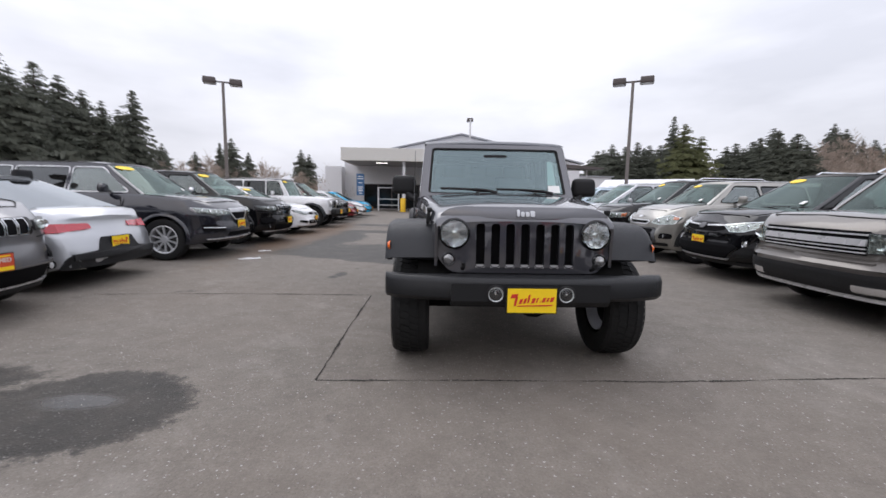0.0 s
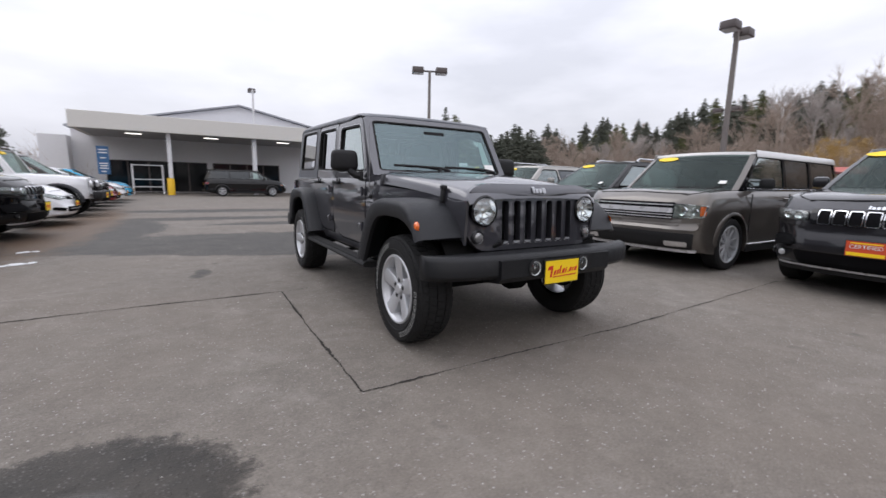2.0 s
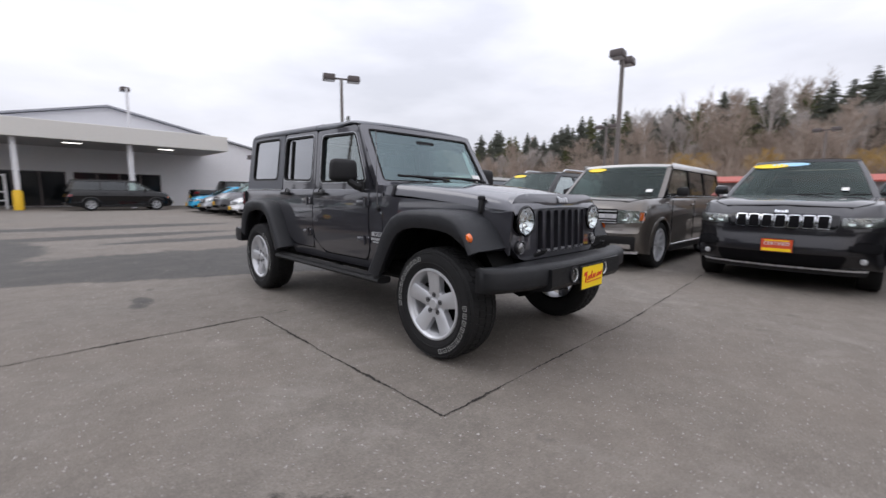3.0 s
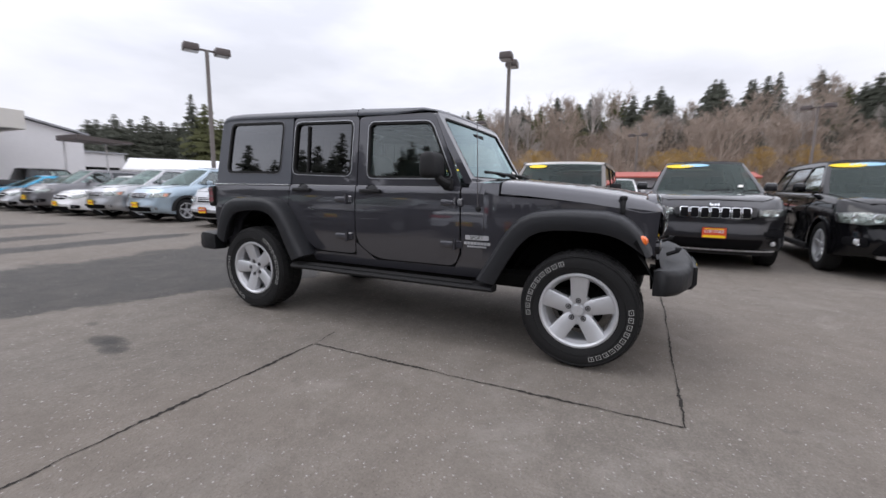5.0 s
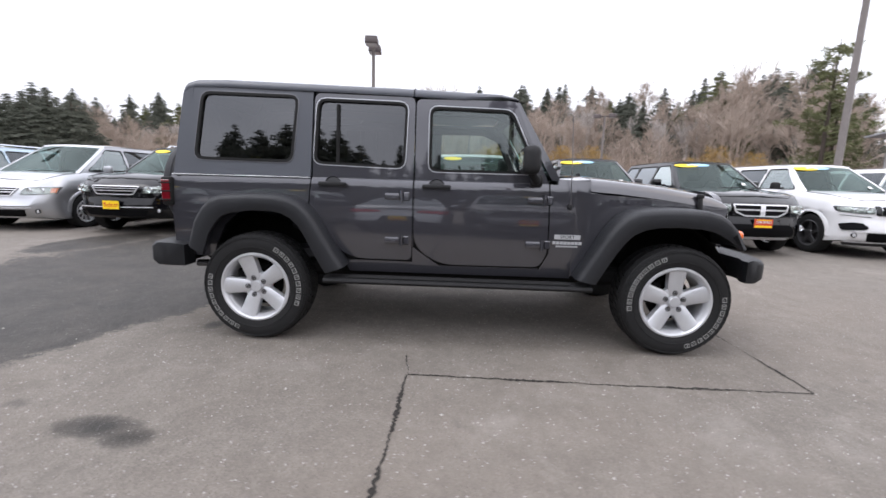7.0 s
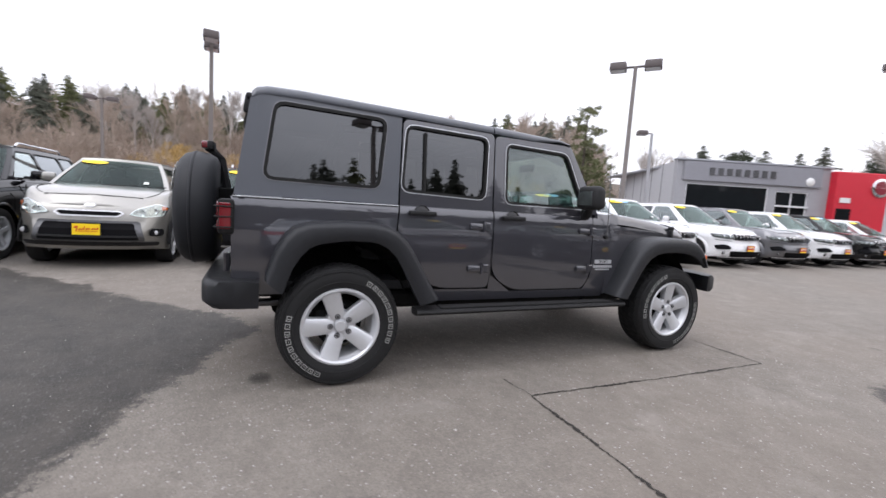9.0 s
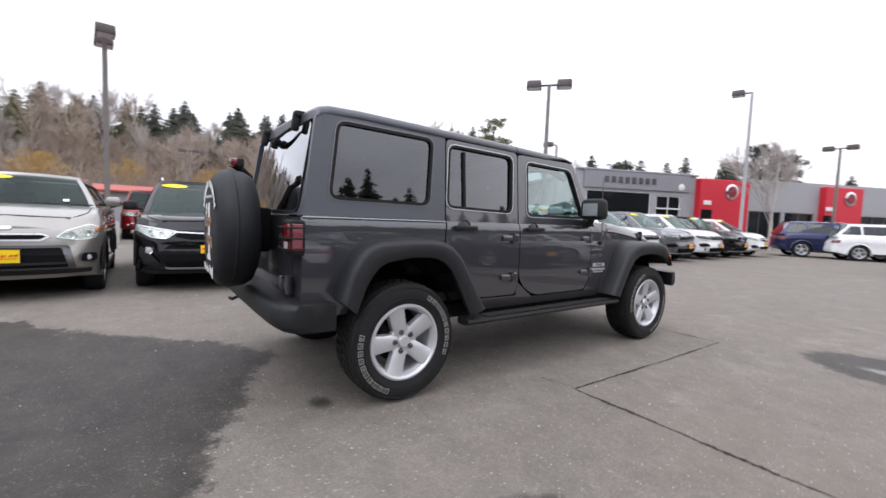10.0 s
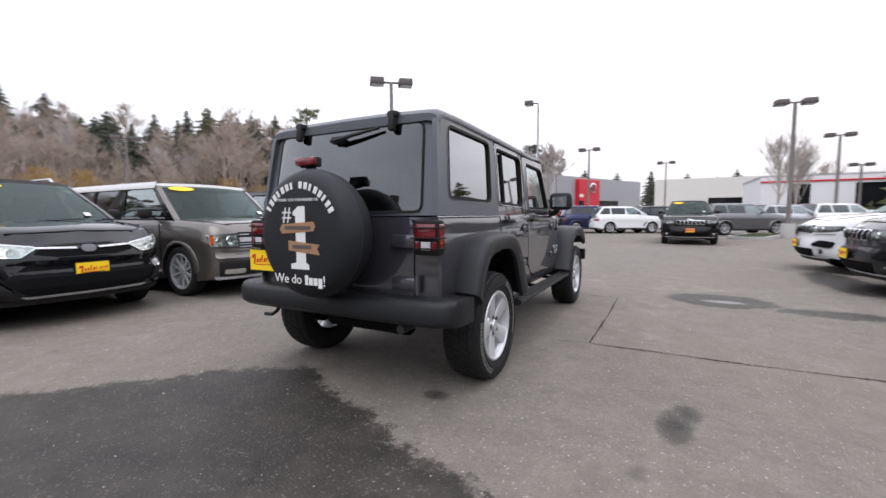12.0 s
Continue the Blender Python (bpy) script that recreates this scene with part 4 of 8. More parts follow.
    for f in bm.faces:
        if any(v not in where for v in f.verts):
            continue
        js = sorted(where[v][1] for v in f.verts)
        i = min(where[v][0] for v in f.verts)
        if len(js) == 4 and js[0] == 0 and js[-1] == k - 1:
            f.material_index = 1
        elif len(js) == 4 and cab[i] and cab[min(i + 1, len(cab) - 1)] and 10 <= js[0] and js[-1] <= k - 11:
            f.material_index = 1
    body = part("body", bm, [body_m, dark], root, smooth=40)

    # greenhouse
    zb0, zb3 = top(s0), top(s3)

    def roof_z(s):
        t = (s - s1) / (s2 - s1)
        return H - 0.025 - 0.10 * max(0, t - 0.55) ** 2 - 0.05 * max(0.0, 0.25 - t) ** 2 * 8

    tum = 0.25 if kind in ("sedan", "coupe", "crossover") else (0.07 if kind == "trail" else 0.11 if kind == "boxy" else 0.21 if kind in ("van", "pickup") else 0.26)

    rim_in = 0.075 if kind in ("trail", "boxy", "pickup") else 0.115

    def side_x(s, z, d=0.0):
        zb = top(s)
        t = (z - zb) / (H - zb)
        return wid(min(max(s, 0.9), L - 0.25)) - rim_in - tum * t * (0.75 + 0.25 * t) - d - 0.05 * max(0.0, (s - (L - 0.5)) / 0.5)

    zr0, zr3 = roof_z(s1), roof_z(s2)
    ns = 8
    outer = [(s0, zb0 - 0.02)] + [(s1 + (s2 - s1) * i / ns, roof_z(s1 + (s2 - s1) * i / ns)) for i in range(ns + 1)] + [(s3, zb3 - 0.02)]
    outer += [(s3 + (s0 - s3) * i / 6, top(s3 + (s0 - s3) * i / 6) - 0.02) for i in range(1, 6)]

    def front_line(z):
        return s0 + (s1 - s0) * (z - zb0) / (zr0 - zb0)

    def rear_line(z):
        return s3 + (s2 - s3) * (z - zb3) / (zr3 - zb3)

    posts = {"suv": (2.62, 3.62), "crossover": (2.55, 3.5), "boxy": (2.62, 3.62), "cube": (2.1, 3.05), "van": (2.35, 3.55), "sedan": (2.55,), "coupe": (2.75,), "trail": (2.28, 3.1), "pickup": (2.85,)}[kind]
    cutsx = [None, *posts, None]
    wins = []
    for a, b in zip(cutsx, cutsx[1:]):
        zl_ = [top(p if p else (s0 if p is None else p)) for p in (a or s0, b or s3)]
        z1 = H - 0.115
        zlo = max(zl_) + 0.03
        if a is None:
            la, lb = front_line(zlo) + 0.16, front_line(z1) + 0.09
        else:
            la = lb = a + 0.035
        if b is None:
            ra, rb = rear_line(zlo) - 0.16, rear_line(z1) - 0.12
        else:
            ra = rb = b - 0.035
        if ra - la < 0.12:
            continue
        rb = max(rb, lb + 0.05)
        wins.append(rounded([(la, zlo), (ra, zlo), (rb, z1), (lb, z1)], 0.05))
    vc = [zb0 + (H - zb0) * q for q in (0.3, 0.6)]
    for sg in (1, -1):
        part("pillar_frame", sheet([outer, *wins], lambda u, v, d: (sg * side_x(u, v, d), u, v), 0.03, vcuts=vc), M["black_paint"] if kind == "boxy" else body_m, root)
        for i, wn_ in enumerate(wins):
            wo = part("side_window", sheet([inset(wn_, -0.006)], lambda u, v, d: (sg * side_x(u, v, d + 0.014), u, v), 0.004, vcuts=vc, back=False), M["door_glass"] if i == 0 else M[glass_rear], root)
            if detail:
                part("window_trim", hoop(inset(wn_, -0.014), inset(wn_, 0.003), lambda u, v, d: (sg * (side_x(u, v, d) + 0.003), u, v), 0.012), M["bright_trim"] if nose == "pent" else M["gasket"], wo)
    bow = 0.10 if kind != "trail" else 0.03

    def lid(s, x, xs):
        return bow * (1 - (x / xs) ** 2)

    us = [-1 + 0.2 * i for i in range(11)]
    bm = B()
    rows = []
    for i in range(13):
        s = s1 + (s2 - s1) * i / 12
        xs = side_x(s, roof_z(s)) + 0.006
        f0, f1 = max(0, 1 - i / 3), max(0, 1 - (12 - i) / 3)
        rows.append([(u * xs, s - f0 * lid(s, u * xs, xs) + f1 * 0.5 * lid(s, u * xs, xs), roof_z(s) + 0.006 + 0.03 * (1 - u**4)) for u in us])
    top_, bot_ = rows, [[(x * 0.99, y, z - 0.045) for x, y, z in r] for r in rows]
    add_loft(bm, [t_ + list(reversed(b_)) for t_, b_ in zip(top_, bot_)])
    part("roof", bm, M[two_tone or colour], root, smooth=50)
    bm = B()
    rows = []
    for i in range(5):
        t = i / 4
        z = zb0 + (zr0 - 0.02 - zb0) * t
        s = front_line(z)
        xs = side_x(s, z) - 0.01
        rows.append([(u * xs, s - lid(s, u * xs, xs), z + 0.02 * (1 - u * u) * t) for u in us])
    add_loft(bm, rows, closed=False)
    ws = part("windscreen", bm, M["tint"], root, smooth=60)
    for sg in (1, -1):
        part("front_pillar", loft([[(sg * abs(r[-1][0]) * q, r[-1][1] - (bow * (1 - q * q)) - e, r[-1][2]) for q, e in ((1.012, 0.0), (1.0, 0.016), (0.93, 0.016), (0.925, 0.002))] for r in rows], closed=False, caps=False), body_m, root, smooth=60)
    part("header", loft([[(x, y - 0.006 - e, z + dz) for x, y, z in rows[-1]] for e, dz in ((0.012, -0.035), (0.010, -0.005), (-0.02, 0.03))], closed=False, caps=False), M[two_tone or colour], root, smooth=60)
    bm = B()
    rows = []
    for i in range(4):
        t = i / 3
        z = zb3 + (zr3 - 0.02 - zb3) * t
        s = rear_line(z)
        xs = side_x(s, z) - 0.03
        rows.append([(u * xs, s + 0.4 * lid(s, u * xs, xs), z) for u in us])
    add_loft(bm, rows, closed=False)
    part("rear_window", bm, M[glass_rear], root, smooth=60)
    if sticker:
        def on_glass(u, v, d):
            z = zb0 + (zr0 - zb0) * v
            s = front_line(z)
            xs = side_x(s, z)
            return (u, s - lid(s, u, xs) - 0.012 - 0.004, z + 0.012)
        xs = side_x(s1, zr0)
        if sticker == "two":
            part("window_card", sheet([oval((-xs * 0.66, 0.87), 0.23, 0.065)], on_glass, 0.0, back=False), M["yellow"], ws)
            part("window_card", sheet([oval((-xs * 0.26, 0.90), 0.23, 0.055)], on_glass, 0.0, back=False), M["sky_card"], ws)
        else:
            part("window_card", sheet([oval((-xs * 0.60, 0.87), 0.19, 0.062)], on_glass, 0.0, back=False), M["yellow"], ws)
        part("window_slip", sheet([rect(xs * 0.76, 0.14, xs * 0.88, 0.22)], on_glass, 0.0, back=False), M["paper"], ws)
    # cabin
    for sg in (1, -1):
        bm = box((sg * 0.36, s0 + 1.35, 0.72), (0.50, 0.50, 0.30), 0.08, 2)
        add_box(bm, (sg * 0.36, s0 + 1.62, 1.02), (0.46, 0.16, 0.62), 0.06, 2, pose(0, 0, 0, -12))
        add_box(bm, (sg * 0.36, s0 + 1.70, 1.40), (0.26, 0.10, 0.18), 0.04, 2)
        part("seat", bm, M["seat"], root)
    if s2 > s0 + 2.4:
        bm = box((0, s0 + 2.55, 0.90), (1.25, 0.20, 0.66), 0.08, 2, pose(0, 0, 0, -14))
        for x in (-0.38, 0.38):
            add_box(bm, (x, s0 + 2.66, 1.30), (0.26, 0.10, 0.18), 0.04, 2)
        part("rear_bench", bm, M["seat"], root)
    part("dashboard", box((0, s0 + 0.42, top(s0) - 0.10), (W - 0.42, 0.55, 0.20), 0.08, 2), M["seat"], root)
    part("steering_wheel", add_lathe(B(), [(0.17, 0.0), (0.185, 0.012), (0.20, 0.0), (0.185, -0.012), (0.17, 0.0)], 18, "y", (0.36, s0 + 0.85, top(s0) + 0.0)), M["seat"], root)
    # wheels
    for s in axles:
        for sg in (1, -1):
            wheel(root, (sg * (Wh - 0.125), s, wr), wr, 0.225, wr * (0.71 if kind == "boxy" else 0.66), sg, spokes, rim, 0.075 if spokes < 7 else 0.045)
    # wheel arches and bonnet gaps
    clad = kind in ("crossover", "cube") and colour in ("ice", "black_paint", "sand")
    if kind != "trail":
        for c in axles:
            for sg in (1, -1):
                rr = []
                for i in range(17):
                    a = math.pi * (0.0 + 1.0 * i / 16)
                    y, z = c + R * math.cos(a), wr + R * math.sin(a)
                    rr.append([(sg * (wid(y) - 0.03 + p), c + (R + e) * math.cos(a), wr + (R + e) * math.sin(a)) for p, e in ((0.0, -0.012), (0.040, -0.012), (0.042, 0.012 if not clad else 0.05), (0.012, 0.05 if not clad else 0.085))])
                part("wheel_arch", loft(rr), M["trim"] if clad else body_m, root, smooth=50)
        bm = B()
        for sg in (1, -1):
            add_tube(bm, [(sg * (wid(s) - 0.16), s + shift(s, top(s), wid(s)), top(s) + 0.001) for s in [0.10 + (s0 - 0.12) * i / 8 for i in range(9)]], 0.006, 4)
        xs = wid(0.1) - 0.16
        add_tube(bm, [(xs * u / 5, 0.10 + shift(0.10, top(0.10), xs * u / 5), top(0.10) + 0.026 - 0.020 * abs(u / 5)) for u in range(-5, 6)], 0.006, 4)
        part("hood_gap", bm, M["gasket"], root)
    # lower trim, handles, mirrors
    for sg in (1, -1):
        part("sill_trim", box((sg * (Wh - 0.02), fo + wb / 2, sill + 0.045), (0.05, wb - 2 * R - 0.05, 0.10), 0.015, 1), M["trim"], root)
        mz = top(s0) + 0.10
        mo = part("mirror", box((sg * (Wh + 0.06), s0 + 0.52, mz), (0.20, 0.10, 0.15), 0.04, 2, taper=(0.9, 0.9)), M["trim"] if nose in ("slots_black", "twin", "rav") else M["chrome"] if bright_mirror else body_m, root)
        part("mirror_arm", box((sg * (Wh - 0.06), s0 + 0.53, mz - 0.05), (0.12, 0.05, 0.04), 0.01), M["trim"], mo)
        if detail:
            for p in posts[:2]:
                part("door_handle", box((sg * (Wh + 0.008), p - 0.16, top(p) - 0.14), (0.03, 0.18, 0.028), 0.01), M["chrome"] if nose == "chrome" else body_m, root)
            seams = [front_line(zb0) + 0.28, *posts]
            for p in seams:
                za, zb_ = sill + 0.16, top(p) - 0.06
                part("door_gap", box((sg * (wid(p) - 0.003), p, (za + zb_) / 2), (0.012, 0.010, zb_ - za)), M["gasket"], root)
            if kind == "boxy":
                part("roof_edge", loft([[(sg * (side_x(u, v) + p), u, v) for v, p in ((H - 0.115, 0.003), (H - 0.11, 0.014), (H - 0.03, 0.016), (H - 0.01, 0.0))] for u in [s1 - 0.05 + (s2 - s1 + 0.05) * q / 10 for q in range(11)]], closed=False, caps=False), M[two_tone or colour], root, smooth=60)
                part("sill_strip", box((sg * (Wh + 0.004), fo + wb / 2, sill + 0.11), (0.02, wb - 2 * R - 0.10, 0.028), 0.006), M["chrome"], root)
                part("belt_strip", box((sg * (Wh - 0.052), 2.95, 1.155), (0.014, 3.3, 0.012), 0.003), M["chrome"], root)
    # front
    def card_at(zc, off):
        return lambda u, v, d: (u, nose_at(0, zc)[1] - off + d, zc + v)

    vc_n = sorted({round(q * zk, 3) for q in (0.20, 0.30, 0.37, 0.47, 0.57, 0.63, 0.72)} | set(rz))

    def nose_sheet(loops, off, thick=0.02):
        uc = [Wh * q for q in (-0.95, -0.9, -0.85, -0.8, -0.75, -0.7, -0.6, -0.5, -0.4, -0.3, -0.15, 0.0, 0.15, 0.3, 0.4, 0.5, 0.6, 0.7, 0.75, 0.8, 0.85, 0.9, 0.95)]
        return sheet(loops, lambda u, v, d: tuple(Vector(nose_at(u, v)) + Vector((0, -off + d, 0))), thick, ucuts=uc, vcuts=vc_n)

    def nose_ring(o, w_, off, thick=0.012):
        i_ = inset(o, w_)
        o, i_ = dense(o), dense(i_)
        return hoop(o, i_, lambda u, v, d: tuple(Vector(nose_at(u, v)) + Vector((0, -off + d, 0))), thick)

    zt = top(0.05)
    if kind == "trail":
        part("grille", nose_sheet([rounded(rect(-0.62, 0.62, 0.62, zt), 0.06)], 0.02), body_m, root)
        for i in range(7):
            part("grille_slot", nose_sheet([rounded(rect(-0.33 + 0.1 * i - 0.03 + 0.03, 0.72, -0.33 + 0.1 * i + 0.06, zt - 0.09), 0.02)], 0.026, 0.004), M["grille_dark"], root)
        for sg in (1, -1):
            part("headlight", lathe([(0.001, -0.05), (0.06, -0.045), (0.088, -0.03), (0.10, -0.02), (0.10, 0.02)], 20, "y", (sg * 0.49, -0.01, zt - 0.16)), M["white_lens"], root)
            for s in axles:
                bm = B()
                rr = [[(sg * (Wh - 0.02 + q), s + (R + e) * math.cos(a), wr + (R + e) * math.sin(a)) for q, e in ((0.0, 0.0), (0.10, 0.0), (0.10, 0.05), (0.0, 0.09))] for a in [math.pi * (0.02 + 0.96 * i / 12) for i in range(13)]]
                add_loft(bm, rr)
                part("fender_flare", bm, M["flare"], root)
        part("bumper", box((0, -0.18, 0.62), (W - 0.1, 0.20, 0.20), 0.04, 2), M["trim"], root)
        plate_card(root, card_at(0.60, 0.30), card, "red_ink")
        return root
    hz = zt - (0.12 if kind not in ("sedan", "coupe") else 0.06)
    st_n = NOSES[nose]

    def outline(side, pts, corner):
        """An outline in half widths and heights over the lamps' line: on one side, or mirrored across the middle."""
        if side:
            q = [(side * u * Wh, hz + v) for u, v in pts]
        else:
            q = [(u * Wh, hz + v) for u, v in pts] + [(-u * Wh, hz + v) for u, v in reversed(pts)]
        return rounded(q, corner)

    for sg in (1, -1):
        lens = outline(sg, st_n["lamp"], 0.022)
        hl = part("headlight", nose_sheet([lens], 0.006, 0.03), M[st_n.get("cup", "headlamp")], root)
        part("lamp_rim", nose_ring(lens, 0.009, 0.018, 0.012), M[st_n.get("rim", "dark_alloy")], hl)
        part("lamp_lens", nose_sheet([inset(lens, 0.004)], 0.030, 0.002), M["clear"], hl)
        for bu, bv, br in st_n["bowls"]:
            cc = Vector(nose_at(sg * Wh * bu, hz + bv)) + Vector((0, -0.002, 0))
            part("lamp_bowl", lathe([(0.001, -0.008), (br * 0.5, -0.009), (br * 0.8, -0.014), (br * 0.95, -0.022), (br, -0.022), (br * 1.08, -0.006)], 18, "y", tuple(cc)), M["lamp_cup"], hl)
        if "blink" in st_n:
            part("turn_lamp", nose_sheet([outline(sg, st_n["blink"], 0.01)], 0.014, 0.012), M["amber"], hl)
        tl = [(sg * Wh * 0.62, top(L) - 0.22), (sg * Wh * 0.985, top(L) - 0.22), (sg * Wh * 0.985, top(L) - 0.08), (sg * Wh * 0.62, top(L) - 0.10)]
        if kind == "coupe":
            tl = [(sg * Wh * 0.36, top(L) - 0.125), (sg * Wh * 0.70, top(L) - 0.150), (sg * Wh * 0.985, top(L) - 0.160), (sg * Wh * 0.985, top(L) - 0.045), (sg * Wh * 0.70, top(L) - 0.055), (sg * Wh * 0.38, top(L) - 0.060)]
        part("tail_light", sheet([rounded(tl, 0.02)], lambda u, v, d: tuple(Vector(tail_at(u, v)) + Vector((0, 0.016 - d, 0))), 0.02, ucuts=[sg * Wh * q for q in (0.5, 0.6, 0.7, 0.77, 0.84, 0.87, 0.9, 0.92, 0.94, 0.96)]), M["tail_red"] if kind == "coupe" else M["red_lens"], root)
        for name, mat, pts, off, thick, corner in st_n.get("pair", ()):
            part(name, nose_sheet([outline(sg, pts, corner)], off, thick), M[mat], root)
        if "fog" in st_n:
            fu, fv, fr_ = st_n["fog"]
            fl = Vector(nose_at(sg * Wh * fu, hz + fv)) + Vector((0, -0.006, 0))
            fg = part("fog_lamp", lathe([(fr_, 0.02), (fr_ * 1.25, -0.012), (fr_ * 1.15, -0.022), (fr_, -0.016)], 16, "y", tuple(fl)), M["chrome"] if nose in ("rav", "cross") else M["trim"], root)
            part("fog_lens", lathe([(0.001, -0.014), (fr_ * 0.6, -0.013), (fr_, -0.006)], 14, "y", tuple(fl)), M["white_lens"], fg)
    for name, mat, pts, off, thick, corner in st_n["mid"]:
        mt_ = body_m if mat == "body" else M[mat]
        if name.endswith("_ring"):
            part(name, nose_ring(outline(0, pts, corner), thick, off), mt_, root)
        else:
            part(name, nose_sheet([outline(0, pts, corner)], off, thick), mt_, root)
    if nose in ("slots", "slots_black"):
        gw = Wh * 0.50
        for i in range(7):
            u0 = -gw * 0.96 + gw * 1.92 * i / 7 + 0.006
            u1 = u0 + gw * 1.92 / 7 - 0.014
            o = rounded(rect(u0, hz - 0.085, u1, hz + 0.076), 0.022)
            gr_ = part("grille_ring", nose_ring(o, 0.009, 0.020), M["chrome"], root)
            part("slot_mesh", nose_sheet([inset(o, 0.010)], 0.012, 0.004), M["grille_dark"], gr_)
        bw = B()
        for u0, w_, h_ in ((-0.070, 0.018, 0.038), (-0.046, 0.028, 0.026), (-0.010, 0.028, 0.026), (0.026, 0.030, 0.032)):
            add_sheet(bw, [rounded(rect(u0, hz + 0.098, u0 + w_, hz + 0.098 + h_), 0.008)], lambda u, v, d: tuple(Vector(nose_at(u, v)) + Vector((0, -0.012 + d, 0))), 0.01)
        part("emblem", bw, M["chrome"], root)
    if card:
        zc = hz + st_n["card"]
        plate_card(root, card_at(zc, 0.034), card, "red_ink" if card == "yellow" else "white_ink")
    zp = 0.82 if kind not in ("sedan", "coupe") else 0.54
    rp = lambda u, v, d: (u, tail_at(0, zp)[1] + 0.022 - d, zp + v)
    if detail:
        part("rear_bumper_trim", sheet([rounded(rect(-Wh * 0.80, 0.36, Wh * 0.80, 0.44), 0.02)], lambda u, v, d: tuple(Vector(tail_at(u, v)) + Vector((0, 0.03 - d, 0))), 0.03, ucuts=[Wh * 0.1 * q for q in range(-7, 8)]), M["trim"], root)
        plate_card(root, rp, card or "yellow", "red_ink")
    if kind == "coupe":
        on_back = lambda u, v, d: tuple(Vector(tail_at(u, v)) + Vector((0, 0.014 - d, 0)))
        part("diffuser", sheet([rounded([(-Wh * 0.92, 0.26), (Wh * 0.92, 0.26), (Wh * 0.86, 0.42), (Wh * 0.40, 0.46), (Wh * 0.30, 0.62), (-Wh * 0.30, 0.62), (-Wh * 0.40, 0.46), (-Wh * 0.86, 0.42)], 0.03)], on_back, 0.02, ucuts=[Wh * 0.1 * q for q in range(-9, 10)]), M["trim"], root)
    if rails:
        for sg in (1, -1):
            xx = side_x((s1 + s2) / 2, roof_z((s1 + s2) / 2)) - 0.06
            part("roof_rail", tube([(sg * xx, s1 + 0.25, roof_z(s1 + 0.25) + 0.02), (sg * xx, s1 + 0.35, roof_z(s1 + 0.3) + 0.075), (sg * xx, s2 - 0.35, roof_z(s2 - 0.3) + 0.075), (sg * xx, s2 - 0.2, roof_z(s2 - 0.2) + 0.02)], 0.018, 6), M["chrome"], root)
    bm = B()
    for x in (-0.1, 0.5):
        add_tube(bm, [(x, s0 - bow * 0.9 - 0.02, zb0 + 0.02), (x + 0.25, s0 - bow * 0.8, zb0 + 0.035), (x + 0.5 if x < 0 else x + 0.1, s0 - bow * 0.6, zb0 + 0.04)], 0.008, 5)
    part("wiper", bm, M["trim"], root)
    return root


RIGHT, LEFT = -90, 90
NOSE_E, NOSE_W = 3.75, -4.45
EAST = [
    (-18.9, "crossover", "white_paint", "white crossover", dict(nose="wing")),
    (-16.4, "suv", "black_paint", "black suv", dict(nose="slots", sticker="two", card="orange")),
    (-13.9, "suv", "white_paint", "white suv with a slotted grille", dict(nose="slots", sticker=True, card="orange")),
    (-11.4, "suv", "midgrey", "grey suv with a slotted grille", dict(nose="slots", sticker=True, card="orange")),
    (-8.9, "suv", "white_paint", "white suv with a slotted grille", dict(nose="slots", sticker=True, card="orange")),
    (-6.25, "suv", "white_paint", "white suv with black wheels", dict(nose="slots_black", sticker="two", card="orange", rim="dark_alloy")),
    (-3.75, "suv", "black_paint", "black suv with a cross-barred chrome grille", dict(nose="cross", sticker="two", card="orange")),
    (-1.30, "suv", "graphite", "dark grey suv with a slotted grille", dict(nose="slots", sticker="two", card="orange", spokes=7, rim="dark_alloy")),
    (1.20, "boxy", "taupe", "taupe boxy wagon with a silver roof", dict(dx=-0.30, nose="twin", sticker=True, card=None, two_tone="pale_silver", spokes=10)),
    (3.47, "crossover", "black_paint", "black crossover with slim headlights", dict(nose="rav", sticker=True, card="yellow", rails=True, spokes=10)),
    (5.62, "cube", "sand", "silver-beige small boxy hatchback", dict(nose="soul", sticker=True, card="yellow")),
    (7.85, "suv", "black_paint", "black suv with a chrome grille", dict(nose="bar", sticker=True, card="yellow", rails=True)),
    (10.25, "van", "silver", "silver minivan", dict(nose="bar", sticker=False, card="orange", spokes=10)),
    (13.3, "crossover", "ice", "pale blue estate car with black lower trim", dict(nose="bar", sticker=False, rails=True)),
    (15.7, "crossover", "silver", "silver-blue estate car", dict(nose="bar", sticker=False)),
    (18.0, "sedan", "white_paint", "white saloon car", dict(nose="wing", sticker=False)),
    (20.3, "crossover", "midgrey", "dark grey crossover", dict(nose="wing", sticker=False)),
    (22.6, "sedan", "silver", "silver saloon car", dict(nose="wing", sticker=False)),
    (24.9, "sedan", "turquoise", "turquoise saloon car", dict(nose="wing", sticker=False)),
]
